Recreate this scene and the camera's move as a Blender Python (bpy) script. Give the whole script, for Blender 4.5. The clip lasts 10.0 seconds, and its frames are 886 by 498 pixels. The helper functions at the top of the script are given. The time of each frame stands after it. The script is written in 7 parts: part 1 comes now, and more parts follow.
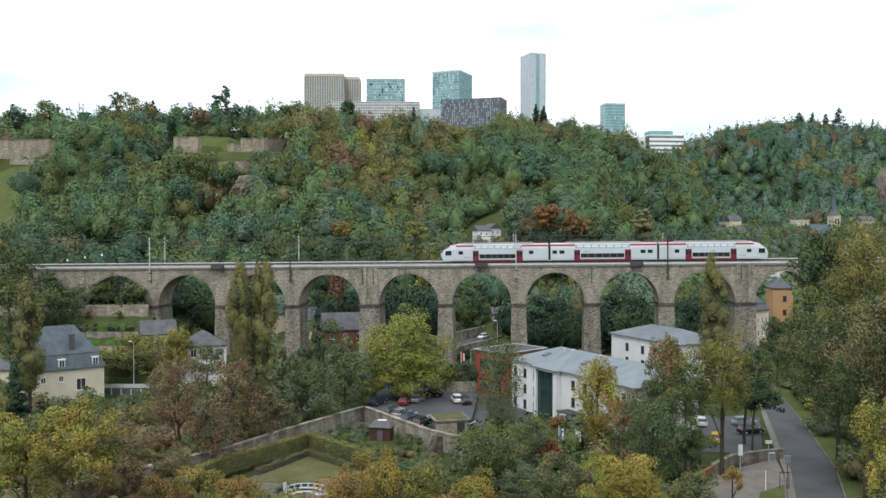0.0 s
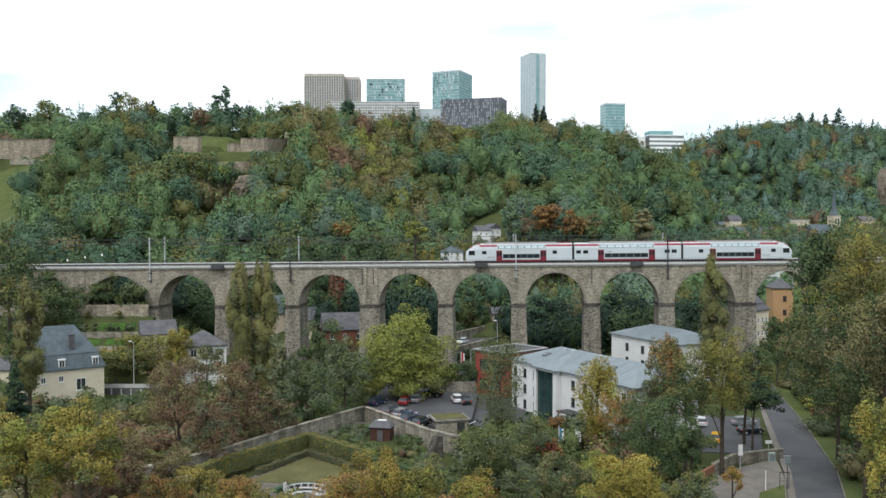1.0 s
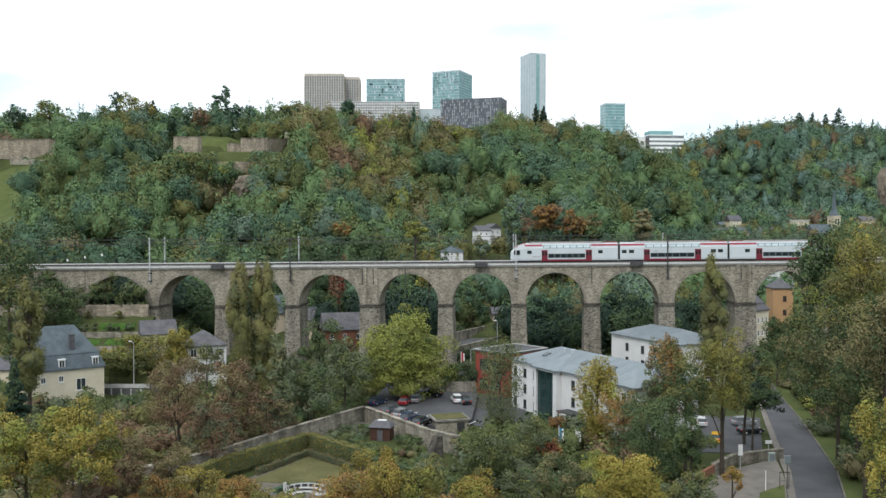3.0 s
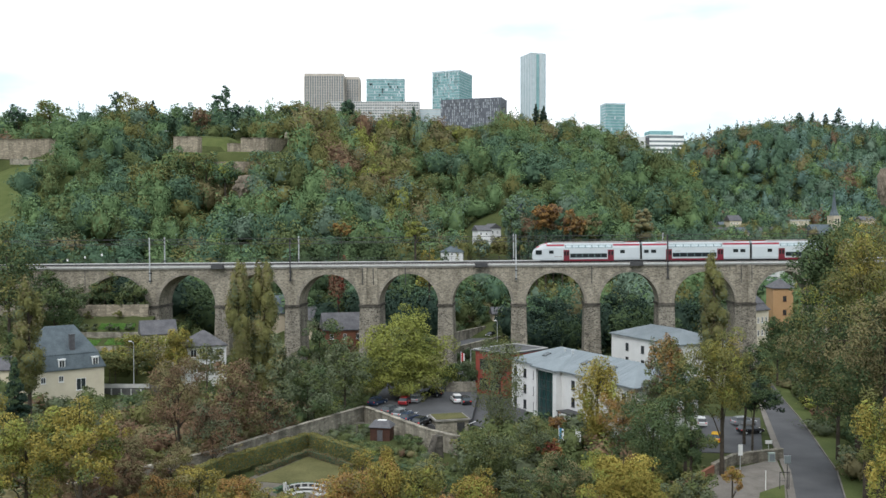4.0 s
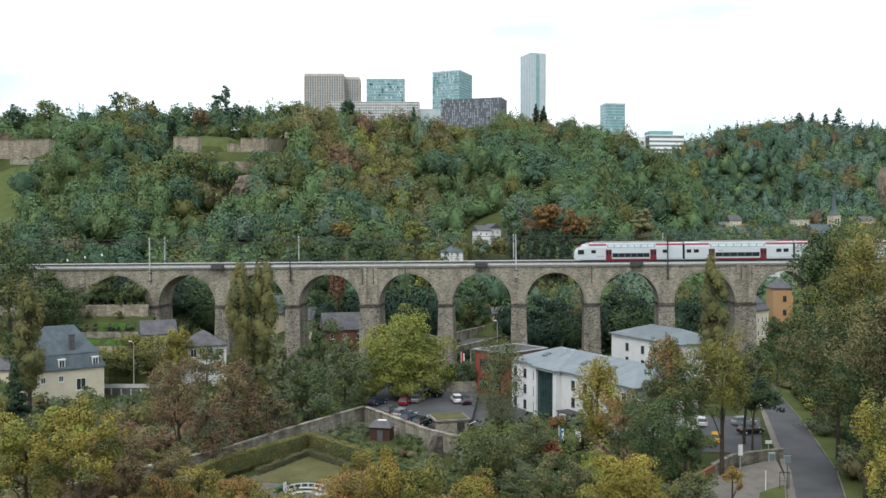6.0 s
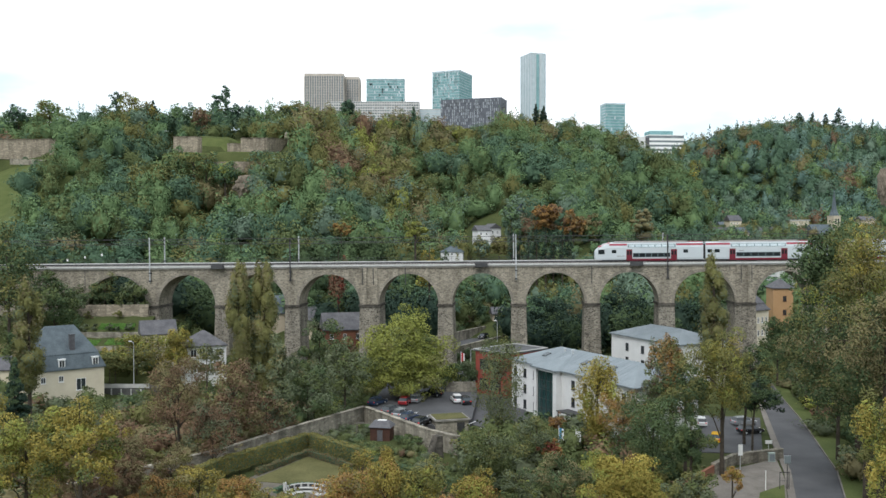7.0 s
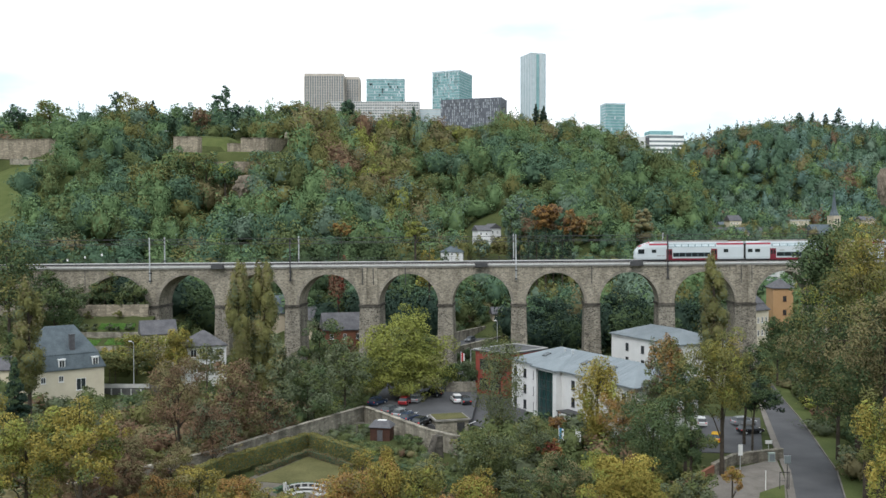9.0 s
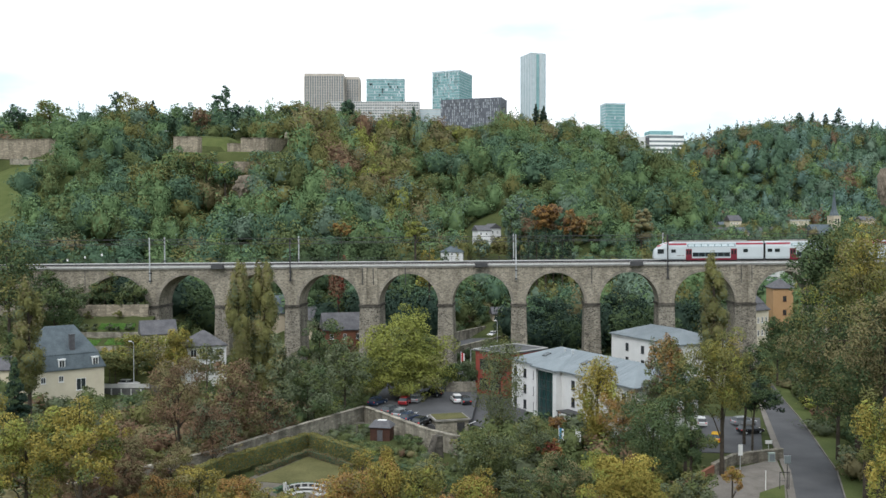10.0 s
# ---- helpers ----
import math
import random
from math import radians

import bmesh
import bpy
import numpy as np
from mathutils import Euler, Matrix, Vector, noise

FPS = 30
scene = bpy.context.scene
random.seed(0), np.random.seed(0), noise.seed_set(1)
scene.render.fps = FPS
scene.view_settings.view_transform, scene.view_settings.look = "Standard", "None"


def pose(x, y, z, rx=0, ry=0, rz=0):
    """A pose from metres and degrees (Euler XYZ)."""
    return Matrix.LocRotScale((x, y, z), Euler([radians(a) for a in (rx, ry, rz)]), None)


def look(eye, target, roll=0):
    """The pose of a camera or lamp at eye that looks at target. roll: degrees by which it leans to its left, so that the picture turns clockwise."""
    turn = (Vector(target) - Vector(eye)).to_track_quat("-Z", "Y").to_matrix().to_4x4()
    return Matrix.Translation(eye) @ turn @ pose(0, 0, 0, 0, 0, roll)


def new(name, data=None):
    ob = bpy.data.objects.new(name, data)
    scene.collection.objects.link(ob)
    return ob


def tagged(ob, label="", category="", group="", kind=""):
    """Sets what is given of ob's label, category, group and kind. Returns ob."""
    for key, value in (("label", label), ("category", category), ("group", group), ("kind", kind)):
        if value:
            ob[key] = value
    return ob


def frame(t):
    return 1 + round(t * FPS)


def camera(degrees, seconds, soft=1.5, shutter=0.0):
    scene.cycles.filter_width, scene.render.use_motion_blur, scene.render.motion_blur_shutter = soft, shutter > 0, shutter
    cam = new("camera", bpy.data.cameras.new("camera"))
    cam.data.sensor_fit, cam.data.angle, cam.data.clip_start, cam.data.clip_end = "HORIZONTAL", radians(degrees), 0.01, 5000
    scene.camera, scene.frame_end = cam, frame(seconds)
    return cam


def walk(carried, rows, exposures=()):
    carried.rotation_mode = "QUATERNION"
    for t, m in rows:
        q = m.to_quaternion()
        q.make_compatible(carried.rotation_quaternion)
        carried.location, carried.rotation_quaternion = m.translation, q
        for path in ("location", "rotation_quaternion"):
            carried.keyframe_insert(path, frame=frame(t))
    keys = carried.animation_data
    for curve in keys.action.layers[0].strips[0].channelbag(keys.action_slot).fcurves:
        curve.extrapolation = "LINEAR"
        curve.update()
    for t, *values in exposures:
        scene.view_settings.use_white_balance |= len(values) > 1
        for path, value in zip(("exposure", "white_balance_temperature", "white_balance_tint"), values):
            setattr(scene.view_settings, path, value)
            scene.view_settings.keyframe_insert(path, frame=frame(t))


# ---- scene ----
# ---- camera ----
cam = camera(54.0, 10.0, soft=1.5)
EYE = pose(0, 0, 35.0, 90 - 1.154)
walk(cam, [(0.0, EYE), (10.0, EYE)])

# ---- daylight: bright overcast sky with a weak, wide sun ----
SUN_EL, SUN_AZ = radians(48), radians(205)
world = bpy.data.worlds.new("overcast_sky")
scene.world = world
world.use_nodes = True
wn, wl = world.node_tree.nodes, world.node_tree.links
wn.clear()
sky = wn.new("ShaderNodeTexSky")
sky.sky_type, sky.sun_disc, sky.sun_elevation, sky.sun_rotation = "NISHITA", False, SUN_EL, SUN_AZ
sky_bg = wn.new("ShaderNodeBackground")
sky_bg.inputs["Strength"].default_value = 0.10
wl.new(sky.outputs[0], sky_bg.inputs["Color"])
tc = wn.new("ShaderNodeTexCoord")
cmap = wn.new("ShaderNodeMapping")
cmap.inputs["Scale"].default_value = (2.0, 2.0, 7.0)
wl.new(tc.outputs["Generated"], cmap.inputs["Vector"])
cn = wn.new("ShaderNodeTexNoise")
cn.inputs["Scale"].default_value, cn.inputs["Detail"].default_value = 1.6, 5.0
wl.new(cmap.outputs[0], cn.inputs["Vector"])
cr = wn.new("ShaderNodeValToRGB")
cr.color_ramp.elements[0].position, cr.color_ramp.elements[0].color = 0.34, (0.56, 0.69, 0.73, 1)
cr.color_ramp.elements[1].position, cr.color_ramp.elements[1].color = 0.58, (1.0, 1.0, 1.0, 1)
wl.new(cn.outputs[0], cr.inputs[0])
cloud_bg = wn.new("ShaderNodeBackground")
cloud_bg.inputs["Strength"].default_value = 1.4
wl.new(cr.outputs[0], cloud_bg.inputs["Color"])
mixw = wn.new("ShaderNodeMixShader")
mixw.inputs[0].default_value = 0.86
wout = wn.new("ShaderNodeOutputWorld")
wl.new(sky_bg.outputs[0], mixw.inputs[1])
wl.new(cloud_bg.outputs[0], mixw.inputs[2])
wl.new(mixw.outputs[0], wout.inputs[0])
sun_data = bpy.data.lights.new("sun", "SUN")
sun_data.energy, sun_data.angle, sun_data.color = 1.5, radians(25), (1.0, 0.96, 0.9)
sun = new("sun", sun_data)
sun.matrix_world = look((-60, -140, 200), (0, 0, 0))
scene.view_settings.exposure = 0.29
scene.view_settings.use_white_balance = True
scene.view_settings.white_balance_temperature = 6250

# ---- helpers ----


def smesh(name, verts, faces, mats, idx=None, smooth=False, normals=None):
    """A mesh from arrays; all faces have the same number of corners."""
    me = bpy.data.meshes.new(name)
    verts, faces = np.asarray(verts, np.float32), np.asarray(faces, np.int32)
    k = faces.shape[1]
    me.vertices.add(len(verts))
    me.vertices.foreach_set("co", verts.ravel())
    me.loops.add(faces.size)
    me.loops.foreach_set("vertex_index", faces.ravel())
    me.polygons.add(len(faces))
    me.polygons.foreach_set("loop_start", np.arange(0, faces.size, k, dtype=np.int32))
    if idx is not None:
        me.polygons.foreach_set("material_index", np.asarray(idx, np.int32))
    if smooth or normals is not None:
        me.polygons.foreach_set("use_smooth", np.ones(len(faces), bool))
    if normals is not None:
        soft = me.attributes.new("custom_normal", "FLOAT_VECTOR", "POINT")
        soft.data.foreach_set("vector", np.asarray(normals, np.float32).ravel())
    for m in mats:
        me.materials.append(m)
    me.update(calc_edges=True)
    return me


def part(name, bm, material, parent=None, label="", smooth=False):
    me = bpy.data.meshes.new(name)
    if smooth:
        for f in bm.faces:
            f.smooth = True
    bm.normal_update()
    bm.to_mesh(me)
    bm.free()
    me.materials.append(material)
    ob = new(name, me)
    if parent is not None:
        ob.parent = parent
    if label:
        ob["label"] = label
    return ob


def hexa(bm, c):
    """A solid from eight corners: the lower four in a ring, then the upper four."""
    v = [bm.verts.new(p) for p in c]
    for q in ((3, 2, 1, 0), (4, 5, 6, 7), (0, 1, 5, 4), (1, 2, 6, 5), (2, 3, 7, 6), (3, 0, 4, 7)):
        bm.faces.new([v[i] for i in q])
    return v


def box(bm, x0, x1, y0, y1, z0, z1):
    return hexa(bm, [(x0, y0, z0), (x1, y0, z0), (x1, y1, z0), (x0, y1, z0), (x0, y0, z1), (x1, y0, z1), (x1, y1, z1), (x0, y1, z1)])


def boxes(*bb):
    bm = bmesh.new()
    for b in bb:
        box(bm, *b)
    return bm


def rod(bm, a, b, r0, r1=None, n=8):
    """A tapered round bar from a to b."""
    a, b = Vector(a), Vector(b)
    r1 = r0 if r1 is None else r1
    q = (b - a).to_track_quat("Z", "Y")
    rings = []
    for c, r in ((a, r0), (b, r1)):
        rings.append([bm.verts.new(c + q @ Vector((r * math.cos(i * math.tau / n), r * math.sin(i * math.tau / n), 0))) for i in range(n)])
    for i in range(n):
        bm.faces.new((rings[0][i], rings[0][(i + 1) % n], rings[1][(i + 1) % n], rings[1][i]))
    bm.faces.new(rings[0][::-1])
    bm.faces.new(rings[1])


def rods(*rr):
    bm = bmesh.new()
    for r in rr:
        rod(bm, *r)
    return bm


def extrude_xz(bm, outline, y0, y1):
    """A solid from a convex or simple outline in x and z."""
    a = [bm.verts.new((x, y0, z)) for x, z in outline]
    b = [bm.verts.new((x, y1, z)) for x, z in outline]
    n = len(a)
    for i in range(n):
        bm.faces.new((a[i], b[i], b[(i + 1) % n], a[(i + 1) % n]))
    bm.faces.new(a)
    bm.faces.new(b[::-1])
    bmesh.ops.recalc_face_normals(bm, faces=bm.faces)


def empty(name, m=None, **tags):
    ob = new(name)
    if m is not None:
        ob.matrix_basis = m
    return tagged(ob, **tags)


def sheet(name, outline, z, thick=0.12):
    """A flat slab with its top at z (a number, or a function of x and y)."""
    bm = bmesh.new()
    zz = (lambda x, y: z) if not callable(z) else z
    top = [bm.verts.new((x, y, zz(x, y))) for x, y in outline]
    low = [bm.verts.new((x, y, zz(x, y) - thick)) for x, y in outline]
    n = len(top)
    bm.faces.new(top)
    bm.faces.new(low[::-1])
    for i in range(n):
        bm.faces.new((top[i], low[i], low[(i + 1) % n], top[(i + 1) % n]))
    bmesh.ops.recalc_face_normals(bm, faces=bm.faces)
    return bm


# ---- materials ----
def mat(name, c1, c2, rough=0.85, scale=1.0, fine=12.0, bump=0.25, metal=0.0, spec=0.3, split=0.5, object_random=0.0):
    """Two colours mixed by coarse and fine noise, with relief."""
    m = bpy.data.materials.new(name)
    m.use_nodes = True
    n, l = m.node_tree.nodes, m.node_tree.links
    b = n["Principled BSDF"]
    b.inputs["Roughness"].default_value, b.inputs["Metallic"].default_value = rough, metal
    b.inputs["Specular IOR Level"].default_value = spec
    geo = n.new("ShaderNodeNewGeometry")
    a, f = n.new("ShaderNodeTexNoise"), n.new("ShaderNodeTexNoise")
    a.inputs["Scale"].default_value, f.inputs["Scale"].default_value = scale, fine
    a.inputs["Detail"].default_value, f.inputs["Detail"].default_value = 4, 3
    l.new(geo.outputs["Position"], a.inputs["Vector"])
    l.new(geo.outputs["Position"], f.inputs["Vector"])
    s = n.new("ShaderNodeMath")
    s.operation = "MULTIPLY_ADD"
    s.inputs[1].default_value = 0.45
    l.new(f.outputs[0], s.inputs[0])
    h = n.new("ShaderNodeMath")
    h.operation = "MULTIPLY"
    h.inputs[1].default_value = 0.55
    l.new(a.outputs[0], h.inputs[0])
    l.new(h.outputs[0], s.inputs[2])
    r = n.new("ShaderNodeValToRGB")
    r.color_ramp.elements[0].position, r.color_ramp.elements[1].position = split - 0.16, split + 0.16
    r.color_ramp.elements[0].color, r.color_ramp.elements[1].color = (*c1, 1), (*c2, 1)
    l.new(s.outputs[0], r.inputs[0])
    l.new(r.outputs[0], b.inputs["Base Color"])
    if bump:
        bp = n.new("ShaderNodeBump")
        bp.inputs["Strength"].default_value, bp.inputs["Distance"].default_value = bump, 0.05
        l.new(f.outputs[0], bp.inputs["Height"])
        l.new(bp.outputs[0], b.inputs["Normal"])
    return m


def foliage(name, c1, c2, sheen=0.2):
    """Leaves: every leaf has its own shade between two colours, with patches over the crown."""
    m = bpy.data.materials.new(name)
    m.use_nodes = True
    n, l = m.node_tree.nodes, m.node_tree.links
    b = n["Principled BSDF"]
    b.inputs["Roughness"].default_value, b.inputs["Specular IOR Level"].default_value = 0.85, 0.04
    geo = n.new("ShaderNodeNewGeometry")
    a = n.new("ShaderNodeTexNoise")
    a.inputs["Scale"].default_value, a.inputs["Detail"].default_value = 0.23, 3
    l.new(geo.outputs["Position"], a.inputs["Vector"])
    s = n.new("ShaderNodeMath")
    s.operation = "MULTIPLY_ADD"
    s.inputs[1].default_value = 0.12
    l.new(geo.outputs["Random Per Island"], s.inputs[0])
    h = n.new("ShaderNodeMath")
    h.operation = "MULTIPLY_ADD"
    h.inputs[1].default_value, h.inputs[2].default_value = 1.5, -0.30
    l.new(a.outputs[0], h.inputs[0])
    l.new(h.outputs[0], s.inputs[2])
    r = n.new("ShaderNodeValToRGB")
    r.color_ramp.elements[0].position, r.color_ramp.elements[1].position = 0.1, 0.9
    r.color_ramp.elements[0].color, r.color_ramp.elements[1].color = (*c1, 1), (*c2, 1)
    l.new(s.outputs[0], r.inputs[0])
    l.new(r.outputs[0], b.inputs["Base Color"])
    t = n.new("ShaderNodeBsdfTranslucent")
    l.new(r.outputs[0], t.inputs["Color"])
    x = n.new("ShaderNodeMixShader")
    x.inputs[0].default_value = sheen
    l.new(b.outputs[0], x.inputs[1])
    l.new(t.outputs[0], x.inputs[2])
    l.new(x.outputs[0], n["Material Output"].inputs[0])
    return m


def stonework(name, c1, c2, joint, size=(0.75, 0.36), rough=0.9, vertical="XZ", stain=0.5):
    """Coursed squared rubble: irregular blocks, recessed joints and dark weather stains."""
    m = bpy.data.materials.new(name)
    m.use_nodes = True
    n, l = m.node_tree.nodes, m.node_tree.links
    b = n["Principled BSDF"]
    b.inputs["Roughness"].default_value, b.inputs["Specular IOR Level"].default_value = rough, 0.15
    geo = n.new("ShaderNodeNewGeometry")
    mp = n.new("ShaderNodeMapping")
    mp.inputs["Scale"].default_value = (1 / size[0], 1 / size[0], 1 / size[1])
    l.new(geo.outputs["Position"], mp.inputs["Vector"])
    v, e = n.new("ShaderNodeTexVoronoi"), n.new("ShaderNodeTexVoronoi")
    e.feature = "DISTANCE_TO_EDGE"
    for k in (v, e):
        k.inputs["Scale"].default_value, k.inputs["Randomness"].default_value = 1.0, 0.8
        l.new(mp.outputs[0], k.inputs["Vector"])
    sep = n.new("ShaderNodeSeparateColor")
    l.new(v.outputs["Color"], sep.inputs[0])
    r = n.new("ShaderNodeValToRGB")
    r.color_ramp.elements[0].color, r.color_ramp.elements[1].color = (*c1, 1), (*c2, 1)
    l.new(sep.outputs[0], r.inputs[0])
    jr = n.new("ShaderNodeValToRGB")
    jr.color_ramp.elements[0].position, jr.color_ramp.elements[1].position = 0.02, 0.09
    l.new(e.outputs["Distance"], jr.inputs[0])
    mj = n.new("ShaderNodeMix")
    mj.data_type = "RGBA"
    mj.inputs[6].default_value = (*joint, 1)
    l.new(jr.outputs[0], mj.inputs[0])
    l.new(r.outputs[0], mj.inputs[7])
    a = n.new("ShaderNodeTexNoise")
    a.inputs["Scale"].default_value, a.inputs["Detail"].default_value = 0.35, 6
    ms = n.new("ShaderNodeMapping")
    ms.inputs["Scale"].default_value = (1.5, 1.5, 0.45)
    l.new(geo.outputs["Position"], ms.inputs["Vector"])
    l.new(ms.outputs[0], a.inputs["Vector"])
    sr = n.new("ShaderNodeValToRGB")
    sr.color_ramp.elements[0].position, sr.color_ramp.elements[1].position = 0.38, 0.6
    k = 1 - stain
    sr.color_ramp.elements[0].color, sr.color_ramp.elements[1].color = (k, k, k, 1), (1, 1, 1, 1)
    l.new(a.outputs[0], sr.inputs[0])
    mm = n.new("ShaderNodeMix")
    mm.data_type, mm.blend_type = "RGBA", "MULTIPLY"
    mm.inputs[0].default_value = 1.0
    l.new(mj.outputs[2], mm.inputs[6])
    l.new(sr.outputs[0], mm.inputs[7])
    l.new(mm.outputs[2], b.inputs["Base Color"])
    bp = n.new("ShaderNodeBump")
    bp.inputs["Strength"].default_value, bp.inputs["Distance"].default_value = 0.7, 0.08
    l.new(jr.outputs[0], bp.inputs["Height"])
    l.new(bp.outputs[0], b.inputs["Normal"])
    return m


# dark, green, grey and silver: paler and bluer, aerial haze put into the colour
LEAF = {
    "dark": foliage("leaf_hazy_dark_green", (0.066, 0.115, 0.078), (0.140, 0.222, 0.136)),
    "green": foliage("leaf_hazy_green", (0.092, 0.155, 0.076), (0.205, 0.295, 0.132)),
    "grey": foliage("leaf_hazy_grey_green", (0.102, 0.152, 0.112), (0.206, 0.282, 0.202)),
    "moss": foliage("leaf_moss_green", (0.070, 0.094, 0.040), (0.172, 0.202, 0.084)),
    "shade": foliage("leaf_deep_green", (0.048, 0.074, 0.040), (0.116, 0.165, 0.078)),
    "sage": foliage("leaf_sage", (0.086, 0.107, 0.064), (0.192, 0.220, 0.134)),
    # no silver-leaved species: the strongest haze tone, for the far hill
    "silver": foliage("leaf_far_haze_green", (0.096, 0.162, 0.136), (0.196, 0.295, 0.238)),
    "olive": foliage("leaf_olive", (0.106, 0.114, 0.045), (0.248, 0.240, 0.092)),
    "lime": foliage("leaf_yellow_green", (0.145, 0.172, 0.046), (0.370, 0.385, 0.100)),
    "yellow": foliage("leaf_yellow", (0.175, 0.150, 0.040), (0.430, 0.350, 0.092)),
    "orange": foliage("leaf_orange", (0.180, 0.112, 0.046), (0.420, 0.245, 0.092)),
    "rust": foliage("leaf_rust", (0.110, 0.078, 0.054), (0.265, 0.170, 0.108)),
    "brown": foliage("leaf_brown_olive", (0.132, 0.120, 0.066), (0.290, 0.254, 0.130)),
    # firs, and crowns in the arches; lowered to paint in the shade there
    "conifer": foliage("needles_arch_shade", (0.024, 0.043, 0.034), (0.056, 0.087, 0.062)),
    "red": foliage("leaf_red", (0.125, 0.040, 0.034), (0.290, 0.088, 0.062)),
}
LEAF_MATS = list(LEAF.values())
LEAF_ID = {k: i for i, k in enumerate(LEAF)}
BARK = mat("bark", (0.035, 0.028, 0.020), (0.085, 0.070, 0.055), 0.95, 1.5, 14, 0.8)
GRASS = mat("grass", (0.034, 0.046, 0.016), (0.080, 0.092, 0.034), 0.95, 0.12, 2.5, 0.6, spec=0.1)
DRYLAWN = mat("dry_lawn", (0.072, 0.074, 0.030), (0.135, 0.126, 0.056), 0.95, 0.3, 4, 0.5, spec=0.1)
LAWN = mat("lawn", (0.058, 0.078, 0.024), (0.105, 0.122, 0.044), 0.95, 0.3, 4, 0.5, spec=0.1)
ASPHALT = mat("asphalt", (0.055, 0.056, 0.060), (0.095, 0.095, 0.100), 0.85, 0.25, 9, 0.2)
PAVING = mat("paving", (0.12, 0.108, 0.094), (0.215, 0.195, 0.172), 0.9, 0.5, 8, 0.3)
SANDSTONE = stonework("viaduct_stone", (0.185, 0.164, 0.130), (0.455, 0.405, 0.318), (0.34, 0.31, 0.255), (0.46, 0.26), stain=0.30)
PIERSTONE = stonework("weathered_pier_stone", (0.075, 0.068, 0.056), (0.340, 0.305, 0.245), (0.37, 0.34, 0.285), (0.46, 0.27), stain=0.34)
ASHLAR = stonework("pale_ashlar", (0.24, 0.215, 0.175), (0.40, 0.36, 0.295), (0.22, 0.20, 0.17), (0.9, 0.5), stain=0.3)
DARKSTONE = stonework("dark_weathered_stone", (0.055, 0.05, 0.043), (0.16, 0.145, 0.12), (0.10, 0.09, 0.08), (0.8, 0.4), stain=0.4)
FORTSTONE = stonework("fort_stone", (0.26, 0.225, 0.17), (0.43, 0.37, 0.285), (0.24, 0.205, 0.16), (1.2, 0.5), stain=0.35)
GARDENSTONE = stonework("garden_wall_stone", (0.25, 0.228, 0.185), (0.42, 0.385, 0.315), (0.28, 0.255, 0.21), (0.7, 0.36), stain=0.55)
CONCRETE = mat("concrete", (0.34, 0.34, 0.33), (0.52, 0.52, 0.50), 0.85, 0.8, 9, 0.2)
DARKCONC = mat("dark_concrete", (0.06, 0.06, 0.06), (0.12, 0.12, 0.115), 0.9, 0.8, 9, 0.2)
BALLAST = mat("ballast", (0.06, 0.05, 0.045), (0.15, 0.125, 0.11), 0.95, 2, 18, 0.9)
STEEL = mat("galvanised_steel", (0.45, 0.47, 0.48), (0.60, 0.62, 0.63), 0.5, 1, 12, 0.05, metal=0.4)
DARKSTEEL = mat("dark_steel", (0.05, 0.05, 0.055), (0.10, 0.10, 0.10), 0.6, 1, 12, 0.05, metal=0.5)
WHITE = mat("white_render", (0.58, 0.58, 0.575), (0.70, 0.70, 0.695), 0.85, 0.4, 6, 0.1)
CREAM = mat("cream_render", (0.56, 0.50, 0.38), (0.66, 0.60, 0.47), 0.88, 0.4, 6, 0.12)
OCHRE = mat("ochre_render", (0.37, 0.225, 0.11), (0.44, 0.275, 0.145), 0.88, 0.4, 6, 0.12)
BRICKRED = mat("red_brown_render", (0.20, 0.085, 0.055), (0.28, 0.125, 0.08), 0.88, 0.4, 6, 0.15)
REDWALL = mat("red_render", (0.24, 0.055, 0.042), (0.31, 0.075, 0.055), 0.85, 0.4, 6, 0.1)
TANWALL = mat("tan_render", (0.42, 0.36, 0.27), (0.56, 0.48, 0.37), 0.88, 0.4, 6, 0.12)
SLATE = mat("blue_slate", (0.055, 0.072, 0.084), (0.110, 0.136, 0.152), 0.6, 0.7, 5, 0.4)
DARKSLATE = mat("dark_slate", (0.055, 0.055, 0.062), (0.125, 0.122, 0.130), 0.65, 0.7, 5, 0.4)
ZINC = mat("zinc_roof", (0.165, 0.195, 0.212), (0.235, 0.268, 0.286), 0.5, 0.5, 5, 0.1, metal=0.25)
PANE = mat("window_glass", (0.018, 0.022, 0.026), (0.05, 0.06, 0.066), 0.08, 0.3, 2, 0.0, spec=0.6)
WFRAME = mat("white_frame", (0.74, 0.74, 0.73), (0.84, 0.84, 0.83), 0.5, 1, 9, 0.05)
WOOD = mat("brown_wood", (0.045, 0.022, 0.016), (0.085, 0.040, 0.028), 0.8, 1.5, 14, 0.4)
REDPAINT = mat("train_red", (0.125, 0.010, 0.022), (0.16, 0.013, 0.028), 0.3, 0.6, 6, 0.0, spec=0.5)
TRAINWHITE = mat("train_white", (0.46, 0.50, 0.52), (0.53, 0.57, 0.59), 0.3, 0.3, 6, 0.0, spec=0.5)
TRAINGREY = mat("train_roof_grey", (0.22, 0.20, 0.19), (0.30, 0.28, 0.265), 0.6, 0.6, 6, 0.05)
TRAINGLASS = mat("train_glass", (0.012, 0.016, 0.020), (0.03, 0.036, 0.04), 0.06, 0.5, 3, 0.0, spec=0.7)
# pale base colour paints the bright sky reflected in the upper windows
SKYPANE = mat("upper_glass_sky_reflection", (0.40, 0.48, 0.51), (0.58, 0.65, 0.67), 0.10, 0.5, 2, 0.0, spec=0.8)
